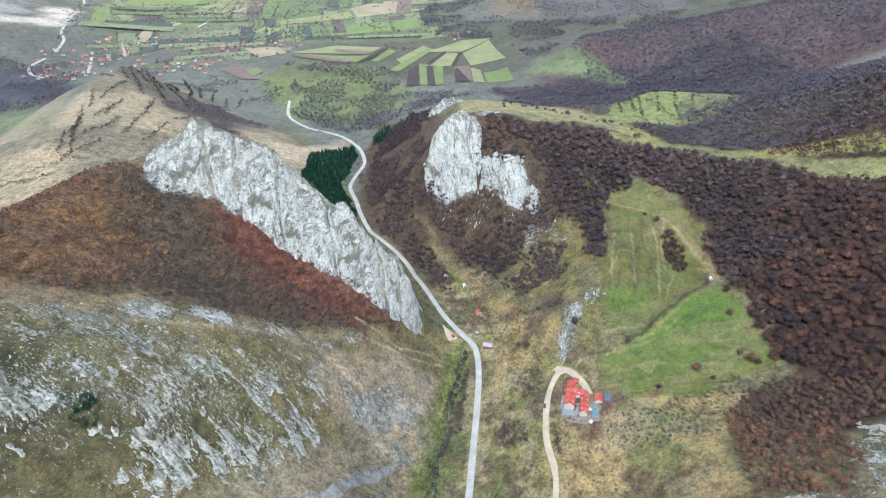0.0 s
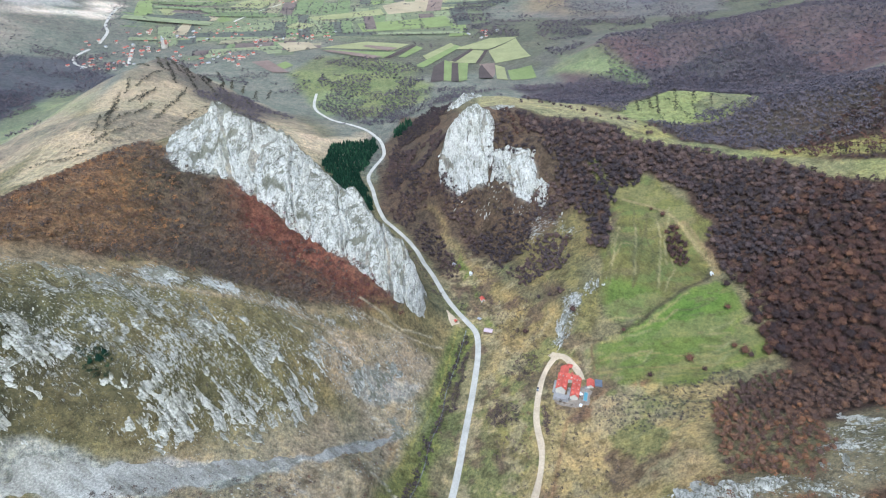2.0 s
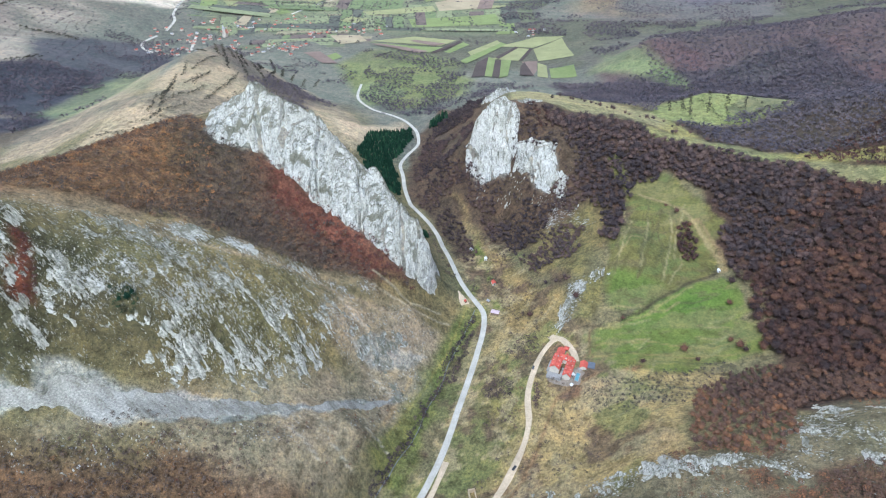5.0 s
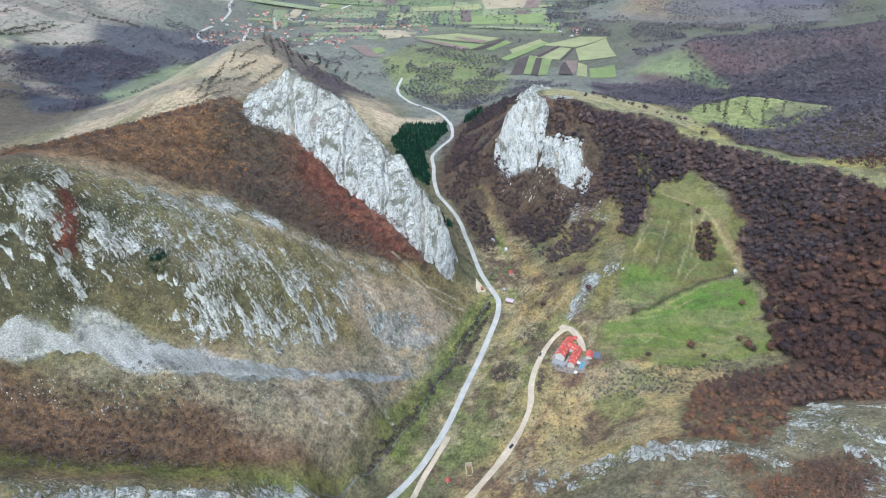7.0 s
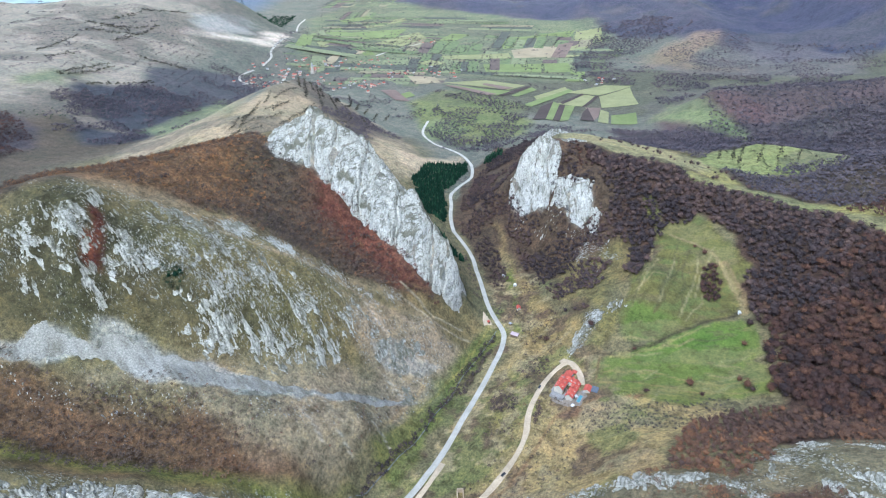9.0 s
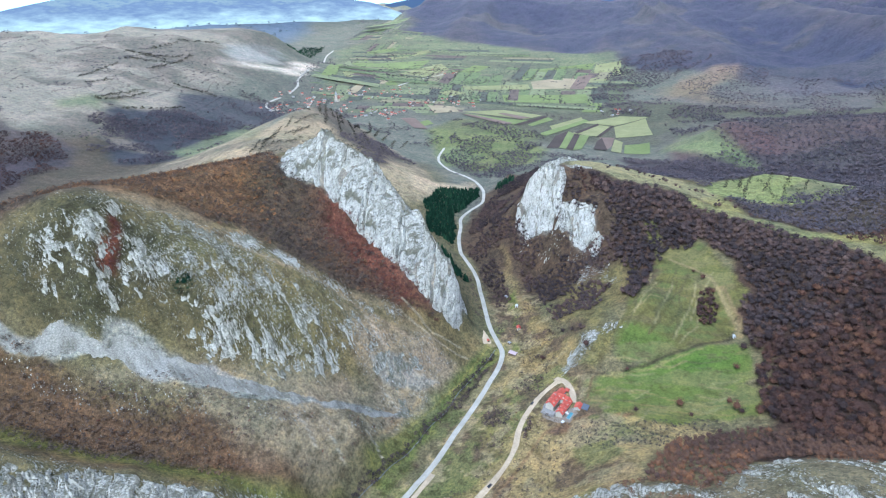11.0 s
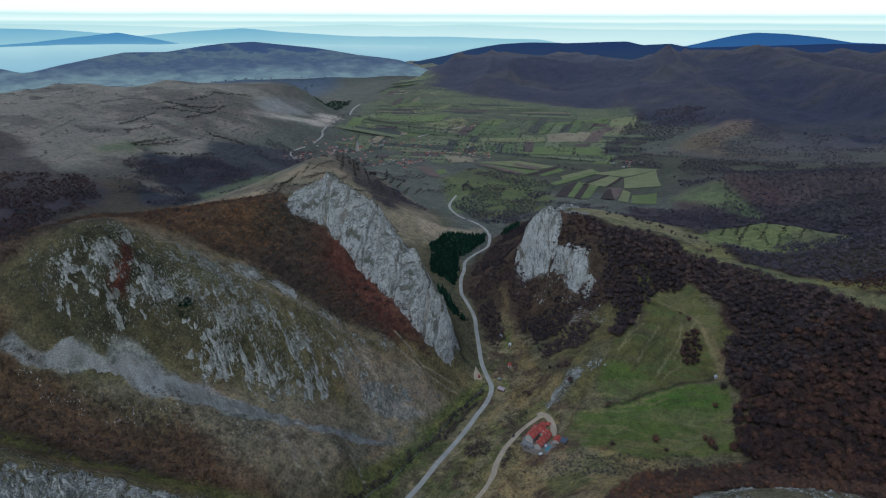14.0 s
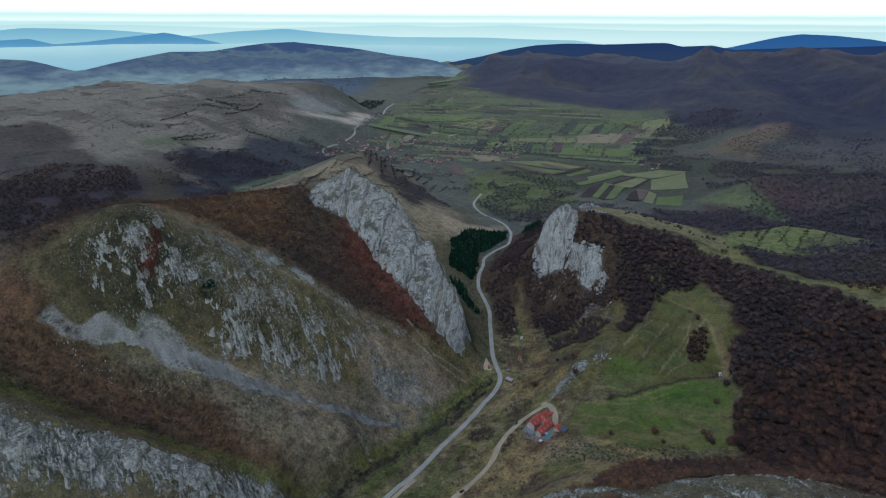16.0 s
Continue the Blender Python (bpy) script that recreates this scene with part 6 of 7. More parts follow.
# dark scrub round the foot of the crag, red thicket in the gully
planted("crag_scrub", np.concatenate([hedge_line([(-34, 640), (-28, 612), (-8, 582), (14, 576), (34, 566), (50, 560), (72, 538), (90, 522), (104, 536)], 1.3, 50, 5), hedge_line([(38, 612), (38, 590), (40, 574), (58, 558)], 1.2, 51, 3), hedge_line([(100, 575), (84, 586), (60, 600), (44, 626)], 2, 52, 4)]), SHRUB_KINDS, MAUVE, "dark scrub round the foot of the limestone crag", 50, 0.8, 1.7, "shrubs", False)
planted("gully_thicket", scatter(GULLY, 1.8, 53), SHRUB_KINDS, RED, "crimson thicket in a rock gully", 53, 0.6, 1.1, "shrubs", False)
planted("red_bushes", scatter([(-200, 120), (-120, 160), (-60, 215), (-40, 250), (-36, 200), (-80, 150), (-180, 85)], 16, 54), SHRUB_KINDS, RED, "small red bushes scattered on dry grass", 54, 0.4, 0.8, "shrubs", False)
planted("brown_scrub", scatter([(-200, 125), (-120, 165), (-60, 222), (-30, 262), (-30, 215), (-60, 150), (-180, 80)], 4.2, 55, gaps=0.0), SHRUB_KINDS, SCRUB, "brown scrub on the dry lower slope", 55, 0.4, 1.1, "shrubs", False)
planted("russet_bushes", np.concatenate([scatter([(120, 165), (150, 185), (200, 185), (222, 220), (262, 226), (320, 210), (300, 130), (180, 125)], 6.5, 56, gaps=0.1), scatter([(183, 158), (193, 158), (194, 146), (183, 144)], 2.2, 57), scatter([(211, 154), (230, 159), (243, 146), (235, 135), (213, 140)], 2.4, 58), scatter([(189, 140), (215, 144), (231, 139), (236, 122), (190, 120)], 2.4, 59), scatter([(150, 187), (190, 178), (203, 168), (210, 176), (180, 190)], 2.6, 60)]), SHRUB_KINDS, RUSSETTWIG, "russet bushes among pale rocks", 56, 0.5, 1.3, "shrubs", False)
planted("valley_scrub", scatter([(34, 180), (42, 260), (40, 330), (40, 400), (0, 500), (-20, 545), (20, 520), (60, 470), (76, 420), (76, 350), (66, 290), (68, 240), (56, 200)], 4.5, 57, gaps=0.05), SHRUB_KINDS, MAUVE, "grey-brown brush on the valley floor", 57, 0.4, 1.1, "shrubs", False)
planted("juniper_patch", scatter([(-184, 182), (-186, 192), (-180, 199), (-172, 194), (-172, 184)], 2.0, 78, 0.5), SHRUB_KINDS, PINE, "patch of dark green juniper on the stony slope", 78, 0.5, 1.0, "shrubs", False, spread=0.5)
for x, y, s in ((-178, 189, 0.55), (-176, 192, 0.4), (-181, 186, 0.35)):
    t = thing("juniper", x, y, "dark green juniper among pale rocks", "tree", 40 * x, 0, "junipers on the slope")
    t.scale = (s * 1.5, s * 1.5, s)
    part("trunk", quad_mesh("trunk", PINE_KINDS[0][0], np.array(PINE_KINDS[0][1]), BARK), t)
    part("crown", quad_mesh("crown", PINE_KINDS[0][2], PINE_KINDS[0][3], PINE), t)


# paler twigs, the lowland's haze put into their blue-grey
MISTTWIG = twigs("mist_tinted_twigs", [(0.0, (0.10, 0.125, 0.135)), (1.0, (0.15, 0.17, 0.17))])
planted("hill_wood", scatter([(430, 440), (362, 476), (338, 520), (318, 552), (400, 600), (480, 640), (700, 500), (620, 380)], 7, 58), FAR_LOW, BEECH, "brown leafless wood on the high slope", 58, 0.8, 1.2, wood=False)


# ---- the far valley ----
def contour_places(ring, spacing, every, thin, seed, gaps=0.05):
    """Places along broken contour lines, as old terraces run."""
    p = scatter(ring, spacing, seed, 0.5)
    h = land(p[:, 0], p[:, 1]) + fractal(p[:, 0], p[:, 1], 240, 2, seed) * 4
    return p[((h / every) % 1 < thin) & (fractal(p[:, 0], p[:, 1], 130, 3, seed + 1) > gaps)]


planted("terrace_hedges", np.concatenate([
    contour_places([(-880, 300), (-1000, 500), (-980, 900), (-960, 1200), (-1040, 1300), (-1400, 1300), (-1850, 1200), (-1850, 300), (-1400, 0), (-1000, 0)], 7, 8.0, 0.12, 500, -0.3),
    contour_places([(-1100, 900), (-900, 900), (-780, 1100), (-930, 1250), (-1250, 1250), (-1350, 1050)], 7, 6.0, 0.2, 502, -0.2)]),
    FAR_LOW, HAZETWIG, "broken dark hedges along old terraces on the pale plateau", 60, 0.35, 0.8, "hedge", False)
planted("side_valley_wood", scatter([(-957, 724), (-986, 810), (-932, 851), (-914, 924), (-807, 937), (-718, 880), (-710, 747), (-660, 647), (-743, 600), (-864, 680)], 6.5, 61, gaps=0.0), FAR_LOW, HAZETWIG, "dark leafless wood in a side valley", 61, 0.7, 1.1, wood=False)
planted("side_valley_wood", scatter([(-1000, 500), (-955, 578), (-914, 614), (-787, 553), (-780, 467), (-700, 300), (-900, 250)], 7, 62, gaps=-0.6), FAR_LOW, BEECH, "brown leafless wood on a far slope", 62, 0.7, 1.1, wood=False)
planted("valley_thicket", scatter([(-640, 900), (-820, 940), (-960, 1200), (-800, 1290), (-560, 1180), (-320, 1120), (-300, 1000), (-430, 1050), (-580, 1060)], 8, 63, gaps=0.05), FAR_LOW, HAZETWIG, "thickets on the floor of the valley", 63, 0.5, 1.0, wood=False)
planted("valley_thicket", scatter([(-380, 1120), (-347, 1262), (-261, 1256), (-90, 1180), (-70, 1027), (60, 1030), (60, 960), (-60, 900), (-206, 880), (-300, 1000)], 6, 64, gaps=0.12), FAR_LOW, HAZETWIG, "thickets and hedges beside the valley road", 64, 0.4, 0.9, wood=False)
planted("valley_wood", scatter([(-77, 1640), (-10, 1450), (130, 1400), (170, 1180), (330, 1230), (500, 1180), (900, 1200), (900, 1420), (580, 1441), (377, 1512), (137, 1555), (0, 1600)], 9, 65, gaps=-0.15), FAR_LOW, HAZETWIG, "dark wood along the foot of the mountain", 65, 0.8, 1.3, wood=False)
planted("hill_scrub", scatter([(81, 1640), (137, 1555), (377, 1512), (600, 1441), (900, 1500), (641, 1748), (309, 1886), (150, 1780)], 10, 66, gaps=0.0), FAR_LOW, HAZETWIG, "leafless scrub on a rocky hillside", 66, 0.5, 1.0, wood=False)
planted("foot_wood", scatter([(-40, 2176), (70, 2230), (272, 1978), (121, 1833), (16, 1560), (-70, 1650), (-60, 1888)], 10, 67, gaps=-0.3), FAR_LOW, HAZETWIG, "leafless wood between fields and mountain", 67, 0.8, 1.3, wood=False)
planted("plateau_wood", scatter([(180, 1000), (72, 1040), (120, 920), (180, 860), (235, 800), (300, 822), (400, 805), (560, 700), (560, 900), (500, 1070), (388, 1000), (300, 960)], 7, 68, gaps=-0.5), FAR_LOW, HAZETWIG, "leafless wood behind the green knoll", 68, 0.8, 1.2, wood=False)
planted("plateau_wood", scatter([(296, 685), (340, 700), (395, 735), (560, 690), (560, 560), (400, 560), (312, 590), (258, 618), (235, 700)], 6.5, 69, gaps=-0.5), FAR_LOW, HAZETWIG, "leafless wood below the green knoll", 69, 0.8, 1.1, wood=False)
planted("knoll_hedges", np.concatenate([hedge_line([(250 + 32 * k, 792 - 3 * k), (258 + 32 * k, 760), (262 + 34 * k, 712)], 3.5, 180 + k, 2) for k in range(5)]), SHRUB_KINDS, DARKHEDGE, "short hedges down the green knoll", 70, 0.8, 1.5, "hedge", False)
planted("quarry_conifers", scatter([(-1123, 1645), (-1330, 2050), (-1300, 2184), (-1194, 1938), (-1096, 1664)], 12, 72), FAR_LOW, PINE, "dark conifers behind the quarry", 72, 1.0, 1.6, wood=False)
planted("plateau_conifers", scatter([(-905, 690), (-870, 720), (-850, 660), (-885, 600), (-930, 640)], 14, 73), FAR_LOW, PINE, "dark junipers dotted on a pale slope", 73, 0.4, 0.7, wood=False)
planted("lowland_woods", scatter([(-2050, 0), (-2000, 850), (-1880, 1400), (-1500, 1560), (-1420, 1900), (-1750, 2600), (-2000, 3300), (-2000, 4600), (-4000, 4600), (-4100, 0)], 75, 74, gaps=0.1), FAR_LOW, MISTTWIG, "woods and hedges over the lowland, haze painted into their colour", 74, 1.2, 2.5, wood=False)
FIELD_SOILS = {"P": plain_stuff("ploughed_earth", (0.045, 0.032, 0.03), (0.075, 0.055, 0.05), 0.3), "B": plain_stuff("fallow_earth", (0.15, 0.105, 0.085), (0.22, 0.16, 0.13), 0.3),
               "G": plain_stuff("winter_wheat", (0.145, 0.185, 0.06), (0.20, 0.235, 0.085), 0.2), "L": plain_stuff("pale_pasture", (0.215, 0.22, 0.095), (0.28, 0.28, 0.13), 0.2),
               "T": plain_stuff("stubble", (0.28, 0.23, 0.14), (0.36, 0.30, 0.19), 0.2)}
FIELD_WORDS = {"P": "strip of dark ploughed earth", "B": "strip of fallow brown earth", "G": "bright green strip of winter wheat", "L": "pale yellow-green pasture strip", "T": "strip of tan stubble"}
for k, (kind, (a, b, c, d)) in enumerate(FIELDS_A + FIELDS_B + FIELDS_C + FIELDS_D):
    a, b, c, d = (np.array(v, float) for v in (a, b, c, d))
    u, v = np.meshgrid(np.linspace(0, 1, 12), np.linspace(0, 1, 12))
    u, v = u[..., None], v[..., None]
    p = (a * (1 - u) + b * u) * (1 - v) + (d * (1 - u) + c * u) * v
    lift = 0.9 + 0.12 * (k % 5) + (0.5 if kind in "PB" else 0)
    tagged(sheet("field", p[..., 0], p[..., 1], land(p[..., 0], p[..., 1]) + lift, FIELD_SOILS[kind]), FIELD_WORDS[kind] + " on the valley floor", "field", "fields in the valley", "structure")
rows = [hedge_line(h, 2.2, 100 + k, 1.4) for k, h in enumerate(TERRACES + TERRACE_ROWS)]
planted("terrace_hedges", np.concatenate(rows), SHRUB_KINDS, DARKHEDGE, "dark leafless hedges along old terraces", 40, 0.8, 1.5, "hedge", False)
rows = [hedge_line(h, 2.2, 120 + k, 1.3) for k, h in enumerate(KNOLL_HEDGES)]
planted("knoll_hedges", np.concatenate(rows), SHRUB_KINDS, DARKHEDGE, "dark hedges across a green knoll", 41, 0.7, 1.4, "hedge", False)
rows = [hedge_line(h, 6, 140 + k, 9) for k, h in enumerate(PLAIN_HEDGES)]
planted("valley_hedges", np.concatenate(rows), FAR_LOW, HAZETWIG, "hedges and tree lines between the fields", 42, 0.5, 1.0, "hedge", False)
rows = [hedge_line(h, 4, 160 + k, 3) for k, h in enumerate(PLATEAU_HEDGES)]
planted("plateau_hedges", np.concatenate(rows), FAR_KINDS, DARKHEDGE, "dark hedge lines on the pale plateau", 43, 0.5, 1.0, "hedge", False)
for line in VILLAGE_ROADS:
    tagged(ribbon("village_road", line, 5.5, ASPHALT, 1.2, 8), "pale village road", "road", kind="structure")


def solid(name, w, l, h, material):
    """A slab or block, standing on z = 0, with softly broken edges."""
    bm = bmesh.new()
    bmesh.ops.create_cube(bm, size=1, matrix=Matrix.LocRotScale((0, 0, h / 2), None, (w, l, h)))
    bmesh.ops.bevel(bm, geom=bm.edges[:], offset=min(w, l, h) * 0.06, segments=1, affect="EDGES")
    me = bpy.data.meshes.new(name)
    bm.to_mesh(me)
    bm.free()
    me.materials.append(material)
    return me


def gable_wall(w, l, h, rise, material):
    a, b = w / 2, l / 2
    v = [(-a, -b, -1.5), (a, -b, -1.5), (a, -b, h), (0, -b, h + rise), (-a, -b, h), (-a, b, -1.5), (a, b, -1.5), (a, b, h), (0, b, h + rise), (-a, b, h)]
    return mesh_of("wall", v, [(0, 1, 2, 3, 4), (9, 8, 7, 6, 5), (1, 6, 7, 2), (5, 0, 4, 9)], material)


def gable_roof(w, l, h, rise, material, over=0.5, thick=0.2, hip=0.0):
    a, b = w / 2 + over, l / 2 + over
    e = h - over * rise / (w / 2)
    v = [(-a, -b, e), (0, -b + hip, h + rise), (a, -b, e), (-a, b, e), (0, b - hip, h + rise), (a, b, e)]
    v += [(x, y, z + thick) for x, y, z in v]
    f = [(6, 7, 10, 9), (7, 8, 11, 10), (0, 3, 4, 1), (1, 4, 5, 2), (0, 6, 9, 3), (2, 5, 11, 8), (0, 1, 7, 6), (1, 2, 8, 7), (3, 9, 10, 4), (4, 10, 11, 5)]
    return mesh_of("roof", v, f, material)


TILE = plain_stuff("red_roof_tiles", (0.36, 0.09, 0.06), (0.52, 0.16, 0.11), 1.2, 0.75)
OLD_TILE = plain_stuff("faded_roof_tiles", (0.26, 0.10, 0.07), (0.40, 0.17, 0.12), 0.9, 0.8)
PLASTER = plain_stuff("pale_plaster", (0.48, 0.44, 0.36), (0.64, 0.60, 0.51), 0.6)
GREYROOF = plain_stuff("grey_roof_sheets", (0.28, 0.28, 0.29), (0.42, 0.42, 0.42), 0.8, 0.6)
kinds = []
for w, l, h, rise in ((8, 11, 3.2, 2.6), (7, 14, 3.0, 2.4), (9, 10, 5.5, 3.0), (6, 9, 2.8, 2.0)):
    wall = gable_wall(w, l, h, rise, PLASTER)
    kinds.append([(wall, gable_roof(w, l, h, rise, r)) for r in (TILE, OLD_TILE, GREYROOF)])
rng = np.random.default_rng(12)
for row in CLUSTERS:
    for cx, cy in row:
        for k in range(7):
            x, y = cx + rng.normal(0, 26), cy + rng.normal(0, 24)
            pick = rng.choice(3, p=[0.45, 0.35, 0.2])
            wall, roof = kinds[rng.integers(4)][pick]
            hs = thing("village_house", float(x), float(y), ("plastered village house with a red tiled roof", "plastered village house with a faded tiled roof", "plastered village house with a grey sheet roof")[pick], "house", float(rng.uniform(0, 180)), 0, "houses in the village")
            hs.scale = (0.64, 0.64, 0.64)
            part("wall", wall, hs)
            part("roof", roof, hs)
rows = [c for row in CLUSTERS for c in row]
planted("village_trees", np.concatenate([np.array(c) + rng.normal(0, 32, (14, 2)) for c in rows]), FAR_LOW, HAZETWIG, "bare garden trees among the village houses", 44, 0.4, 0.8, wood=False)
church = thing("village_church", -735, 1330, "white village church with a pointed tower", "church", 20)
part("wall", gable_wall(12, 24, 8, 5, PLASTER), church)
part("roof", gable_roof(12, 24, 8, 5, OLD_TILE), church)
tower = part("tower", solid("tower", 6, 6, 20, PLASTER), church)
tower.location = (0, -14, 0)
spire = part("spire", mesh_of("spire", [(-3.2, -3.2, 20), (3.2, -3.2, 20), (3.2, 3.2, 20), (-3.2, 3.2, 20), (0, 0, 31)], [(0, 1, 4), (1, 2, 4), (2, 3, 4), (3, 0, 4), (3, 2, 1, 0)], GREYROOF), church)
spire.location = (0, -14, 0)

# ---- distance: glowing sheets with haze painted in for ridges, and an overcast ring ----
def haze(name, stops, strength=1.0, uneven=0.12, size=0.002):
    """Haze painted as glowing colour: stops of (metres, colour) by height, drifting unevenly along it."""
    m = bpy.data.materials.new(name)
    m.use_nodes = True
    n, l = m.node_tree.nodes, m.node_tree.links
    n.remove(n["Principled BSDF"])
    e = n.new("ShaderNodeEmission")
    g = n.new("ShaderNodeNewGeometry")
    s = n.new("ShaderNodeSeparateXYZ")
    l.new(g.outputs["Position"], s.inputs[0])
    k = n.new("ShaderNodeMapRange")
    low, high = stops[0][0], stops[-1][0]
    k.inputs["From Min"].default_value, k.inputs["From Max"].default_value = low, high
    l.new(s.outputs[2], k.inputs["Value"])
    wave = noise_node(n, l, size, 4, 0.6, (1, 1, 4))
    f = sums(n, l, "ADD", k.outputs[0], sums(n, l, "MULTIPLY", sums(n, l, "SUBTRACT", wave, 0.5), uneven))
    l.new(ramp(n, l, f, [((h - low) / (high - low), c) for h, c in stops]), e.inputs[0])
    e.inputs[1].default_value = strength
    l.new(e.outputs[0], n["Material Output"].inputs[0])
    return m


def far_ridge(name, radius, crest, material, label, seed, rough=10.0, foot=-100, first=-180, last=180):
    """A far skyline on an upright sheet: crest gives heights by bearing, in degrees from +y towards +x."""
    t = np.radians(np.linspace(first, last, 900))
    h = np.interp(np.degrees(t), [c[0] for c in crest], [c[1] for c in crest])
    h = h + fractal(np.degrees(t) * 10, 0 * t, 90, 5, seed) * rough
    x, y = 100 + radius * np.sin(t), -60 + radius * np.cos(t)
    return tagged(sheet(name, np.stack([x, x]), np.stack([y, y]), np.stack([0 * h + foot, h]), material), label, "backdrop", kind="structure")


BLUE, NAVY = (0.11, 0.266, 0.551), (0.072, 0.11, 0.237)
# each ridge and mist bank glows; its haze is only emission colour
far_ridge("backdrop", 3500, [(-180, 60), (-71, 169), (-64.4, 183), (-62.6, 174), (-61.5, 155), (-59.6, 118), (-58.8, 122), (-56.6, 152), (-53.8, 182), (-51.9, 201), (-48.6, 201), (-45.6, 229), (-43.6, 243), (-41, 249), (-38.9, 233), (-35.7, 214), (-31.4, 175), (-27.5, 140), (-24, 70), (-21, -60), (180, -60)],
          haze("ridge_glow", [(40, (0.60, 0.70, 0.62)), (110, (0.33, 0.39, 0.43)), (150, (0.22, 0.27, 0.36)), (185, (0.34, 0.40, 0.40)), (215, (0.18, 0.235, 0.36)), (250, (0.15, 0.205, 0.35))], 1.0, 1.1, 0.008), "glowing sheet painted as a hazy blue ridge of woods and fields", 3, 5)
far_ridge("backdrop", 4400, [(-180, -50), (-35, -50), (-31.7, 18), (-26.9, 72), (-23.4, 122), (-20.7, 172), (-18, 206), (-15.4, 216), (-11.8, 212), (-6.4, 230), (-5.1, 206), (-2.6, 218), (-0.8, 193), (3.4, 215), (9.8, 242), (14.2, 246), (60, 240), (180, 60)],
          haze("navy_hills_glow", [(80, (0.10, 0.14, 0.22)), (240, NAVY)], 1.0, 0.5), "glowing sheet painted as dark blue wooded hills in the distance", 5, 4)
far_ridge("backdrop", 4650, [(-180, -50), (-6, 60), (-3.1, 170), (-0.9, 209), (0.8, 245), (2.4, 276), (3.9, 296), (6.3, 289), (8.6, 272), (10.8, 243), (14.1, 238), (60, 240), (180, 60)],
          haze("blue_dome_glow", [(150, (0.16, 0.33, 0.60)), (300, BLUE)], 1.0, 0.3), "glowing sheet painted as a long blue hill in the distance", 7, 2)
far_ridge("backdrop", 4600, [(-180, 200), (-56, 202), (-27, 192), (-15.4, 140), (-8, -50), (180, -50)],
          haze("mist", [(0, (0.90, 1.30, 1.25)), (120, (1.15, 1.5, 1.33)), (200, (1.5, 1.8, 1.45))], 1.0, 0.5), "glowing sheet painted as pale mist over a far plain", 9, 6)
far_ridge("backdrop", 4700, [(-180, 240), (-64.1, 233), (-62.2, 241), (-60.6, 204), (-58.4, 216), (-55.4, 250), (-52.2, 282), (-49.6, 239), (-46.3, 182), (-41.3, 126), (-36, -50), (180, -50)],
          haze("misty_hills_glow", [(150, (0.9, 1.35, 1.25)), (215, (0.42, 0.82, 1.02)), (280, (0.30, 0.66, 0.94))], 1.0, 0.4), "glowing sheet painted as blue hills above the mist", 11, 5)
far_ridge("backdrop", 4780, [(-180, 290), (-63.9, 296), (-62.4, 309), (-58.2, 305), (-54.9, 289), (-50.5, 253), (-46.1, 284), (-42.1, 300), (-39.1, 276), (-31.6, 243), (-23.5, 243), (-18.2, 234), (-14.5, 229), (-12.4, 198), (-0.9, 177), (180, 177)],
          haze("hazy_hills_glow", [(180, (1.25, 1.65, 1.36)), (300, (0.72, 1.2, 1.22))], 1.0, 0.4), "glowing sheet painted as hazy blue hills in the distance", 13, 4)
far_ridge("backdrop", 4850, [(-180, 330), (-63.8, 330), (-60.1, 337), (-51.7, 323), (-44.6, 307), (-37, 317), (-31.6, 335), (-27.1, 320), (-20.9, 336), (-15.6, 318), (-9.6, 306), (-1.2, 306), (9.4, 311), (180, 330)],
          haze("faint_hills_glow", [(240, (2.2, 2.3, 1.7)), (330, (1.75, 2.05, 1.55))], 1.0, 0.3), "glowing sheet painted as faint pale hills at the horizon", 15, 3)
# glowing ring added to whiten the sky low down, all the way round
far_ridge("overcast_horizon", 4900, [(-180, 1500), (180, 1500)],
          haze("overcast", [(300, (2.6, 2.5, 1.75)), (345, (1.9, 2.2, 1.65)), (362, (2.9, 2.7, 1.9)), (398, (2.2, 2.4, 1.75)), (420, (3.3, 3.0, 2.1)), (560, (4.2, 3.6, 2.6))], 1.0, 0.06), "glowing ring added as bright thin overcast above the horizon", 21, 0, 0)

# ---- parcels of the plain ----
PLAIN = [(-460, 1130), (-640, 1180), (-900, 1400), (-1000, 1650), (-1120, 2050), (-1420, 2600), (-1700, 3200), (-1350, 3100), (-1000, 2600), (-800, 2380), (-450, 2260), (-80, 2060), (60, 1850), (120, 1600), (90, 1480), (-100, 1440), (-300, 1420)]
soil, n, l, b = shade("parcel_cover", 0.95)
_a = n.new("ShaderNodeAttribute")
_a.attribute_name = "tone"
_k = ramp(n, l, _a.outputs["Fac"], [(0.0, (0.145, 0.18, 0.08)), (0.26, (0.20, 0.22, 0.115)), (0.48, (0.13, 0.14, 0.08)), (0.64, (0.24, 0.215, 0.13)), (0.76, (0.13, 0.10, 0.085)), (0.85, (0.09, 0.098, 0.075))])
for node in n:
    if node.type == "VALTORGB":
        node.color_ramp.interpolation = "CONSTANT"
l.new(blend(n, l, _k, ramp(n, l, noise_node(n, l, 0.08, 4, 0.7), [(0.3, (0.75, 0.75, 0.75)), (0.7, (1.2, 1.2, 1.2))]), 1.0, "MULTIPLY"), b.inputs["Base Color"])
rng = np.random.default_rng(77)
co, faces, tones, edges = [], [], [], []
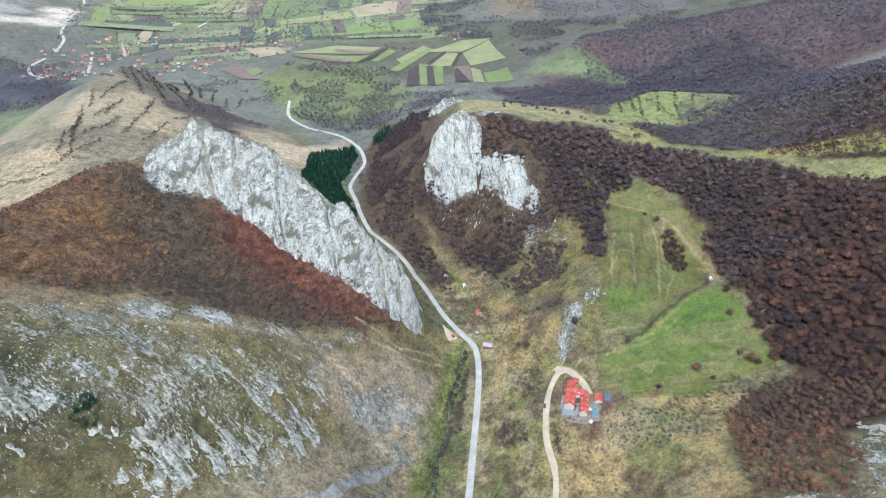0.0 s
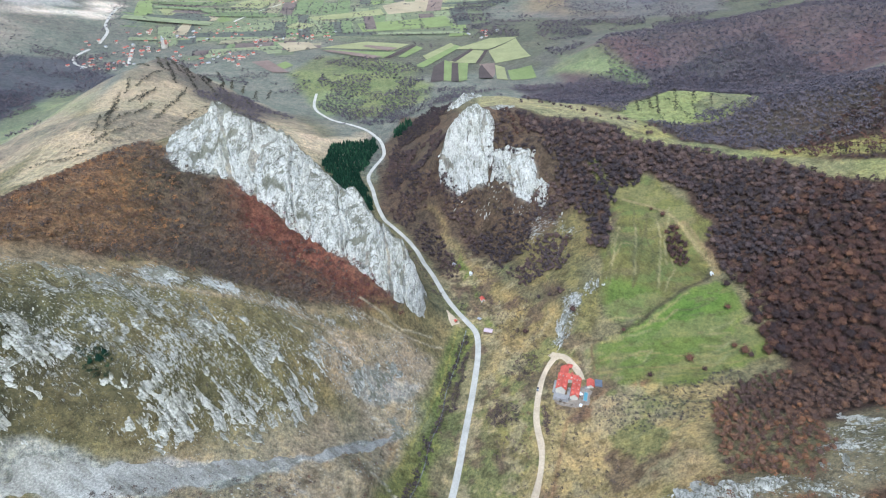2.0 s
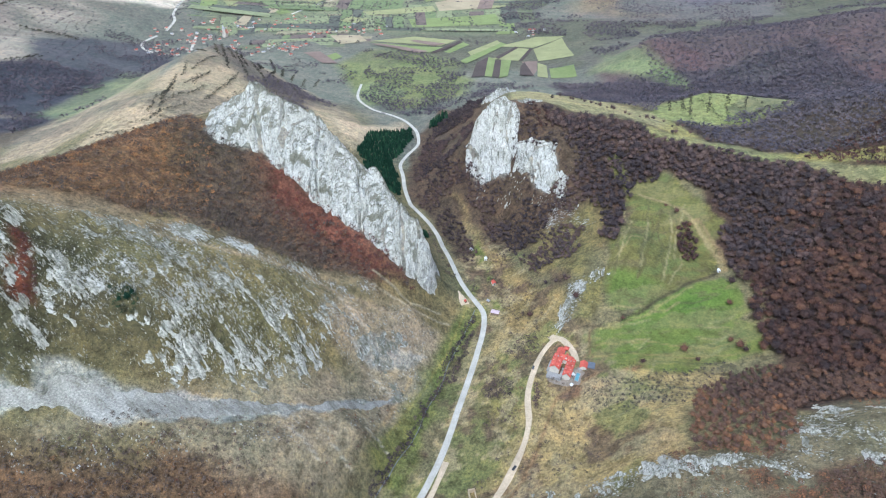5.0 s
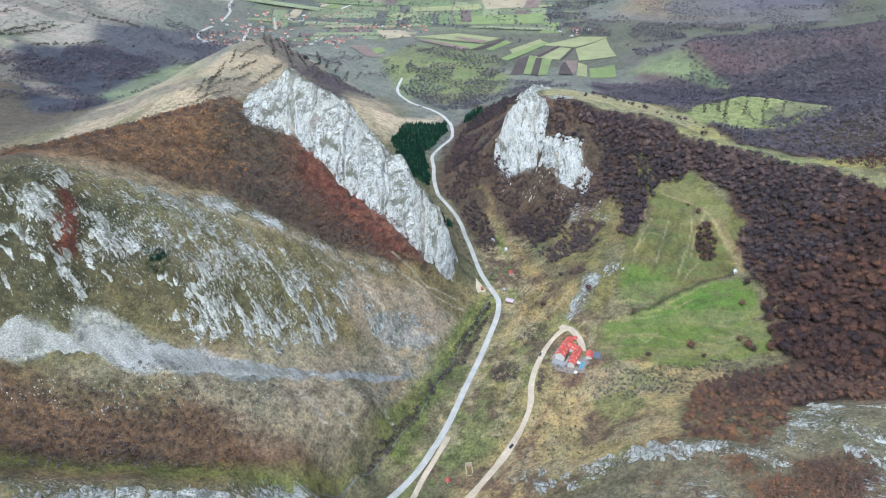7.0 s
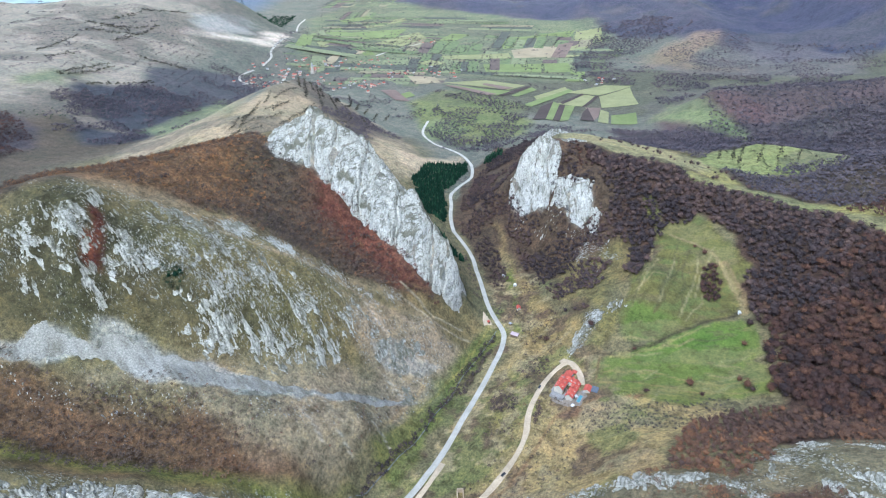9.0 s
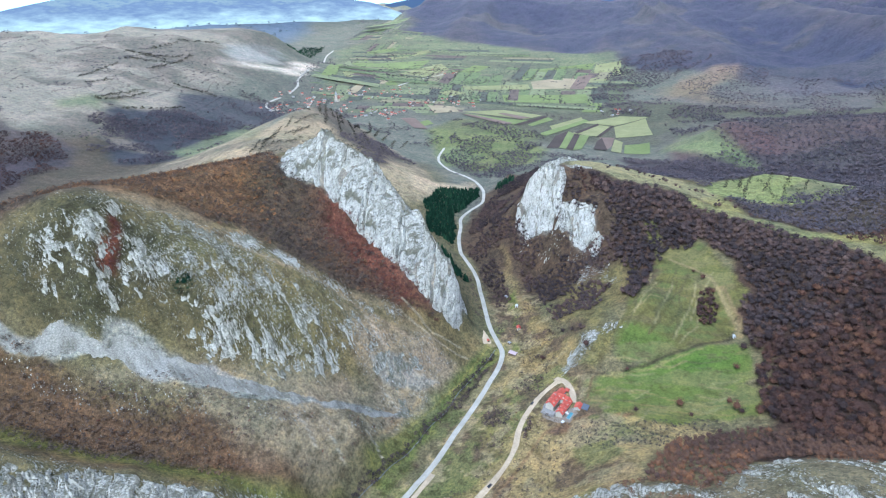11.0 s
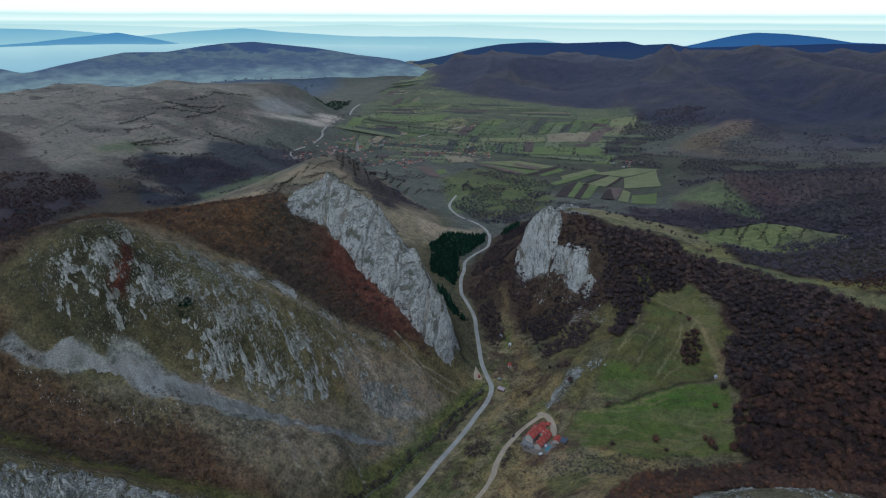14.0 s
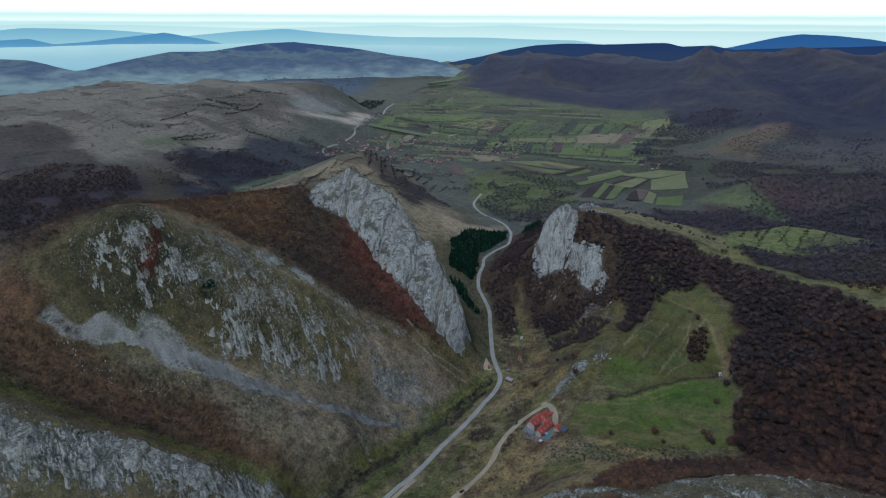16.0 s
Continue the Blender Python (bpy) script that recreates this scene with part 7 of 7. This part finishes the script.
for _ in range(150):
    ox, oy = rng.uniform(-1700, 120), rng.uniform(1130, 3200)
    turn, wide = (0.35 if rng.uniform() < 0.35 else 1.85) + 0.4 * float(grain(ox, oy, 600, 8)), rng.uniform(16, 46)
    u, v = np.array([math.cos(turn), math.sin(turn)]), np.array([-math.sin(turn), math.cos(turn)])
    for k in range(int(rng.integers(4, 9))):
        length = rng.uniform(110, 250)
        q = np.array([np.array([ox, oy]) + u * wide * (k + s) + v * length * t for s, t in ((0.04, 0), (0.96, 0), (0.96, 1), (0.04, 1))])
        if inside(q[:, 0], q[:, 1], PLAIN, 1).min() < 0.5:
            continue
        o = len(co)
        co += [(x, y, h + 0.35 + 0.003 * len(faces)) for (x, y), h in zip(q, land(q[:, 0], q[:, 1]))]
        faces.append((o, o + 1, o + 2, o + 3))
        tones += [rng.uniform(0, 1)] * 4
        if rng.uniform() < 0.6:
            edges.append(hedge_line([tuple(q[0]), tuple(q[3])], 9, len(faces), 3))
        if rng.uniform() < 0.45:
            edges.append(hedge_line([tuple(q[2]), tuple(q[3])], 9, len(faces), 3))
for k, f in enumerate(faces):
    tagged(new("parcel", quad_mesh("parcel", np.array([co[v] for v in f]), np.array([(0, 1, 2, 3)]), soil, [tones[v] for v in f])), "strip of far green, tan or brown farmland", "field", "parcels of the far plain", "structure")
planted("parcel_hedges", np.concatenate(edges), FAR_LOW, HAZETWIG, "far hedges between the parcels", 45, 0.4, 0.9, "hedge", False)
planted("plain_wood", scatter(PLAIN, 62, 46), FAR_LOW, HAZETWIG, "trees dotted over the far plain", 46, 0.6, 1.3, wood=False)

# ---- guesthouse and huts ----
STONEWALL = plain_stuff("grey_masonry", (0.22, 0.21, 0.19), (0.42, 0.40, 0.37), 1.6, 0.9, 0.6)
GLASS = plain_stuff("dark_window_glass", (0.02, 0.025, 0.03), (0.05, 0.06, 0.07), 0.5, 0.15, 0.0)
TIMBER = plain_stuff("weathered_timber", (0.12, 0.085, 0.055), (0.24, 0.18, 0.12), 2.0)
POOL = plain_stuff("turquoise_water", (0.10, 0.24, 0.27), (0.16, 0.32, 0.35), 0.6, 0.1, 0.05)
PANEL = plain_stuff("blue_grey_sheets", (0.10, 0.115, 0.14), (0.17, 0.185, 0.21), 0.8, 0.45)
PINKROOF = plain_stuff("faded_pink_sheets", (0.50, 0.38, 0.38), (0.62, 0.50, 0.50), 1.0, 0.7)
WHITE = plain_stuff("white_paint", (0.68, 0.68, 0.66), (0.82, 0.82, 0.8), 1.0, 0.6)
RUBBER = plain_stuff("black_rubber", (0.015, 0.015, 0.015), (0.03, 0.03, 0.03), 2.0)
DARKCAR = plain_stuff("dark_car_paint", (0.03, 0.032, 0.04), (0.05, 0.052, 0.06), 0.8, 0.3, 0.0)
CORAL = plain_stuff("coral_roof_tiles", (0.42, 0.075, 0.05), (0.58, 0.145, 0.10), 1.6, 0.75, 0.7)


def moved(ob, x, y, z=0.0, turn=0.0):
    ob.matrix_local = pose(x, y, z, 0, 0, turn)
    return ob


def tiled_roof(w, l, h, rise, material, over=0.5, courses=9):
    """A gable roof whose tile courses step down from the ridge, with a ridge cap."""
    v, f = [], []
    a, b = w / 2 + over, l / 2 + over
    slope = rise / (w / 2)
    for side in (-1, 1):
        for k in range(courses):
            x0, x1 = a * k / courses, a * (k + 1) / courses + 0.06
            z0, z1 = h + rise - slope * x0 + 0.10, h + rise - slope * x1 + 0.17
            o = len(v)
            v += [(side * x0, -b, z0), (side * x1, -b, z1), (side * x1, b, z1), (side * x0, b, z0), (side * x1, -b, z1 - 0.2), (side * x1, b, z1 - 0.2), (side * x0, -b, z0 - 0.2), (side * x0, b, z0 - 0.2)]
            f += [(o, o + 1, o + 2, o + 3), (o + 1, o + 4, o + 5, o + 2), (o, o + 6, o + 4, o + 1), (o + 3, o + 2, o + 5, o + 7)]
    o = len(v)
    t = h + rise + 0.1
    v += [(-0.22, -b, t), (0, -b, t + 0.2), (0.22, -b, t), (-0.22, b, t), (0, b, t + 0.2), (0.22, b, t)]
    f += [(o, o + 1, o + 4, o + 3), (o + 1, o + 2, o + 5, o + 4)]
    return mesh_of("roof", v, f, material)


def window(parent, x, y, z, turn, w=1.0, h=1.3):
    frame_v, frame_f = [], []
    for (cx, cz, sx, sz) in ((-w / 2, 0, 0.1, h), (w / 2, 0, 0.1, h), (0, -h / 2, w + 0.1, 0.1), (0, h / 2, w + 0.1, 0.1), (0, 0, 0.06, h)):
        o = len(frame_v)
        for dy in (-0.06, 0.04):
            frame_v += [(cx - sx / 2, dy, cz - sz / 2), (cx + sx / 2, dy, cz - sz / 2), (cx + sx / 2, dy, cz + sz / 2), (cx - sx / 2, dy, cz + sz / 2)]
        frame_f += [(o, o + 1, o + 2, o + 3), (o + 1, o + 5, o + 6, o + 2), (o + 5, o + 4, o + 7, o + 6), (o + 4, o, o + 3, o + 7), (o + 3, o + 2, o + 6, o + 7)]
    win = part("window", mesh_of("window", frame_v, frame_f, WHITE), parent, "white-framed window")
    moved(win, x, y, z, turn)
    part("pane", mesh_of("pane", [(-w / 2, -0.02, -h / 2), (w / 2, -0.02, -h / 2), (w / 2, -0.02, h / 2), (-w / 2, -0.02, h / 2)], [(0, 1, 2, 3)], GLASS), win)


def wing(parent, x, y, w, l, h, rise, turn=0.0, roof=None, windows=4, dormers=2):
    """One wing of a house: walls, roof, windows, dormers."""
    moved(part("wall", gable_wall(w, l, h, rise, PLASTER), parent), x, y, 0, turn)
    moved(part("roof", tiled_roof(w, l, h, rise, roof or CORAL), parent, "coral red tiled roof"), x, y, 0, turn)
    c, s = math.cos(radians(turn)), math.sin(radians(turn))
    for k in range(windows):
        v = (k + 0.5) / windows * l - l / 2
        for side in (-1, 1):
            u = side * (w / 2 + 0.04)
            for z in ([1.6] if h < 4 else [1.5, 4.2]):
                window(parent, x + u * c - v * s, y + u * s + v * c, z, turn + side * 90)
    for k in range(dormers):
        v = (k + 0.5) / dormers * l - l / 2
        for side in (-1, 1):
            u = side * w * 0.27
            d = part("dormer", gable_wall(1.4, 1.8, 0.9, 0.6, PLASTER), parent)
            moved(d, x + u * c - v * s, y + u * s + v * c, h + rise * 0.42, turn + 90)
            part("dormer_roof", gable_roof(1.4, 1.8, 0.9, 0.6, roof or CORAL, 0.2, 0.1), d)


guest = thing("guesthouse", 99, 301, "large guesthouse with coral red tiled wings round a court", "house", -14, 0, z=25.0)
wing(guest, -4.2, 0.5, 7.4, 16.5, 5.6, 3.0, 0, windows=5, dormers=3)
wing(guest, 6.8, -2.4, 5.8, 20, 5.4, 2.6, 0, windows=6, dormers=4)
wing(guest, 2.2, 7.6, 5.4, 10, 5.5, 2.5, 90, windows=2, dormers=1)
wing(guest, -4.3, 13.8, 5.6, 9.5, 3.4, 2.2, 0, windows=2, dormers=0)
for x, y, z in ((-4.2, 3.0, 8.2), (6.8, 2.0, 7.6)):
    moved(part("chimney", solid("chimney", 0.8, 0.8, 1.6, STONEWALL), guest), x, y, z)
for k, (x, y, w, l, h) in enumerate(((-3.0, -11.5, 12, 6.5, 1.6), (2.6, -6.5, 3.4, 12, 2.2), (-9.2, -1.5, 2.4, 13, 1.4))):
    moved(part("terrace", solid("terrace", w, l, h, STONEWALL), guest, "grey stone terrace"), x, y, 0.3 - 1.2)
for k in range(9):
    moved(part("railing_post", solid("railing_post", 0.14, 0.14, 1.0, TIMBER), guest), -8.6 + k * 1.4, -14.5, 0.7)
moved(part("railing", solid("railing", 11.5, 0.12, 0.12, TIMBER), guest), -3.0, -14.5, 1.65)
pool = thing("pool", 111.5, 288.5, "narrow turquoise pool with a pale rim", "pool", -14, 0.3)
part("rim", solid("rim", 3.6, 9.5, 0.5, STONEWALL), pool)
moved(part("water", solid("water", 2.6, 8.4, 0.1, POOL), pool, "turquoise water"), 0, 0, 0.42)
annex = thing("farm_annex", 116.5, 300, "small plastered annex with a red roof", "shed", -8)
wing(annex, 0, 0, 5, 6.5, 2.8, 1.6, 0, windows=1, dormers=0)
panel = thing("open_shed", 122.3, 298.8, "shed roofed with blue-grey sheets", "shed", -8)
part("wall", solid("wall", 4.8, 6.4, 2.6, TIMBER), panel)
moved(part("roof", solid("roof", 5.6, 7.4, 0.18, PANEL), panel, "blue-grey sheet roof"), 0, 0, 2.65)
pavilion = thing("garden_pavilion", 103.2, 321, "small square pavilion with a red pyramid roof", "pavilion", -14)
for sx in (-1, 1):
    for sy in (-1, 1):
        moved(part("post", solid("post", 0.22, 0.22, 2.4, TIMBER), pavilion), sx * 1.6, sy * 1.6)
part("roof", mesh_of("roof", [(-2.2, -2.2, 2.4), (2.2, -2.2, 2.4), (2.2, 2.2, 2.4), (-2.2, 2.2, 2.4), (0, 0, 4.0)], [(0, 1, 4), (1, 2, 4), (2, 3, 4), (3, 0, 4), (3, 2, 1, 0)], CORAL), pavilion)
for x, y, w, l, m, lab in ((108.5, 292, 2.2, 3.0, WHITE, "white"), (113.5, 297, 1.8, 2.4, STONEWALL, "grey"), (107, 281, 2.5, 2.0, WHITE, "white"), (101, 319, 1.6, 3.6, POOL, "turquoise")):
    c = thing("stacked_crate", x, y, lab + " stacked building material beside the guesthouse", "crate", float(rng.uniform(0, 90)), 0, "materials by the guesthouse")
    part("crate", solid("crate", w, l, 0.9, m), c)
    moved(part("cover", solid("cover", w + 0.2, l + 0.2, 0.12, m), c), 0, 0, 0.9)


EARTH = plain_stuff("trodden_earth", (0.16, 0.125, 0.085), (0.34, 0.29, 0.23), 0.9, 0.95)
RUBBLE, rn, rl, rb = shade("scree_gravel", 0.95)
rf, rd = noise_node(rn, rl, 1.0, 6, 0.75), drawn_noise(rn, rl, 0.16, 5, 0.6, -1.2, (1.0, 0.22, 0.3))
rl.new(blend(rn, rl, ramp(rn, rl, rf, [(0.32, (0.14, 0.135, 0.115)), (0.5, (0.27, 0.262, 0.228)), (0.68, (0.45, 0.437, 0.38))]), ramp(rn, rl, rd, [(0.36, (0.66, 0.65, 0.60)), (0.5, (1, 1, 1)), (0.64, (1.2, 1.2, 1.18))]), 1.0, "MULTIPLY"), rb.inputs["Base Color"])
relief(rn, rl, rb, sums(rn, rl, "ADD", rf, rd), 0.8, 0.5)


def yard(name, ring, material, label, lift=0.3, step=1.2, wobble=1.2, ragged=0.0):
    """Loose ground laid over the slope; ragged lets its edge fray out in streaks."""
    r = np.array(ring, float)
    x, y = np.meshgrid(np.arange(r[:, 0].min() - 3, r[:, 0].max() + 3, step), np.arange(r[:, 1].min() - 3, r[:, 1].max() + 3, step))
    m = inside(x, y, ring, 1.6 if not ragged else 2.5, wobble, 3)
    if ragged:
        m = m - 0.35 + ragged * fractal(x * 0.89 + y * 0.46, (y * 0.89 - x * 0.46) * 0.5, 5, 4, 8, 0.7)
    m = np.clip(m * 2, 0, 1)
    return tagged(sheet(name, x, y, land(x, y) + lift * m - 0.6 * (1 - m), material, True, m > 0.04), label, "ground", kind="structure")


yard("scree", SCREES[0], RUBBLE, "pale grey scree below the broken cliffs", 0.5, 0.8, 1.5, 0.16)
yard("gravel_yard", [(92, 333), (96, 338), (91, 340), (88, 338)], GRAVEL, "pale gravel turning place above the guesthouse")
yard("paved_yard", [(88, 294), (91, 285), (104, 281), (113, 281), (117, 294), (113, 302), (108, 298), (100, 287)], EARTH, "trodden earth yard below the guesthouse", 0.25)
yard("lay_by", [(-4, 415), (5, 406), (9, 400), (3, 396), (-2, 402)], GRAVEL, "pale gravel lay-by at the road bend", 0.45)
tagged(ribbon("side_track", [(17, 214), (14, 196), (8, 176), (6, 150)], 3.6, GRAVEL, 0.4, jitter=0.2), "pale gravel track branching off the road", "track", kind="structure")
BROOK = plain_stuff("shallow_brook", (0.09, 0.10, 0.085), (0.26, 0.27, 0.25), 0.5, 0.35)
tagged(ribbon("brook", [(-48, 130), (-30, 172), (-22, 205), (-10, 240), (-9, 262), (0, 290), (1, 318), (8, 345), (13, 375), (16, 392)], 0.6, BROOK, 0.25, 3, 0.0, 0.5), "shallow stony brook in the valley floor", "water", kind="structure")


def hut(name, x, y, w, l, h, rise, turn, wall, roof, label):
    t = thing(name, x, y, label, "hut", turn)
    part("wall", gable_wall(w, l, h, rise, wall), t)
    part("roof", gable_roof(w, l, h, rise, roof, 0.35, 0.12), t)
    window(t, w / 2 + 0.04, 0, h * 0.55, 90, 0.8, 0.8)
    moved(part("door", solid("door", 0.9, 0.08, 1.9, TIMBER), t), 0, -l / 2 - 0.05, 0)


hut("shed", 37, 385.5, 4.8, 7.6, 2.6, 0.8, 78, TIMBER, PINKROOF, "low shed with a faded pink sheet roof")
hut("cabin", 31, 432, 3.8, 5.2, 2.4, 1.6, 20, PLASTER, CORAL, "small cabin with an orange-red roof by the trees")
hut("cabin", 18, 472, 2.6, 3.2, 2.2, 0.9, 10, WHITE, WHITE, "small white hut on the grass")
hut("cabin", -1, 496, 2.4, 3.6, 1.8, 0.7, 40, WHITE, GREYROOF, "small pale hut on the grass")
hut("cabin", 5.5, 401, 2.2, 2.6, 2.1, 0.8, 35, TIMBER, CORAL, "tiny red-roofed hut at the lay-by")
hut("cabin", 28.5, 404, 2.4, 3.0, 1.9, 0.7, 60, TIMBER, GREYROOF, "small grey hut in the garden")
hut("cabin", 238, 414, 2.0, 2.6, 1.9, 0.7, 10, WHITE, WHITE, "small white hut at the edge of the wood")
hut("cabin", 28, 173, 2.4, 3.0, 2.0, 0.9, 30, PLASTER, CORAL, "small red-roofed hut beside the track")
ruin = thing("stone_ruin", 41, 183, "roofless pale stone ruin beside the track", "ruin", 20)
for x, y, w, l, h in ((-2.2, 0, 0.6, 9, 3.2), (2.2, 0.8, 0.6, 7, 2.4), (0, 4.4, 4.6, 0.6, 3.6), (0.4, -4.4, 3.4, 0.6, 1.5)):
    moved(part("wall", solid("wall", w, l, h + 0.6, GRAVEL), ruin), x, y, -0.6)


def car(x, y, turn, paint, label):
    t = thing("car", x, y, label, "car", turn, 0.45)
    prof = [(-2.1, 0.35), (-2.15, 0.8), (-1.9, 1.0), (-1.2, 1.05), (-0.6, 1.5), (0.9, 1.52), (1.6, 1.05), (2.1, 0.95), (2.15, 0.35)]
    v = [(s * (0.85 if z < 1.2 else 0.68), y_, z) for s in (-1, 1) for y_, z in prof]
    n_ = len(prof)
    f = [tuple(range(n_)), tuple(range(2 * n_ - 1, n_ - 1, -1))] + [(k, n_ + k, n_ + (k + 1) % n_, (k + 1) % n_) for k in range(n_)]
    part("body", mesh_of("body", v, f, paint), t)
    for s, y_ in ((-1, -1.3), (1, -1.3), (-1, 1.3), (1, 1.3)):
        k = [2 * math.pi * i / 10 for i in range(10)]
        w = [(s * d, y_ + 0.33 * math.cos(a), 0.33 + 0.33 * math.sin(a)) for d in (0.7, 0.9) for a in k]
        part("wheel", mesh_of("wheel", w, [tuple(range(10)), tuple(range(19, 9, -1))] + [(i, (i + 1) % 10, 10 + (i + 1) % 10, 10 + i) for i in range(10)], RUBBER), t)
    for y_, z in ((-0.95, 1.28), (1.27, 1.28)):
        part("windscreen", mesh_of("windscreen", [(-0.6, y_ - 0.27 * np.sign(y_) * -1 * 0 - 0.28, 1.1 if y_ < 0 else 1.5), (0.6, y_ - 0.28, 1.1 if y_ < 0 else 1.5), (0.58, y_ + 0.28, 1.5 if y_ < 0 else 1.1), (-0.58, y_ + 0.28, 1.5 if y_ < 0 else 1.1)], [(0, 1, 2, 3)], GLASS), t).location.z = 0.03


car(76.5, 302.5, -12, DARKCAR, "dark parked car on the gravel track")
car(67.5, 204.5, -28, DARKCAR, "dark car standing on the gravel track")
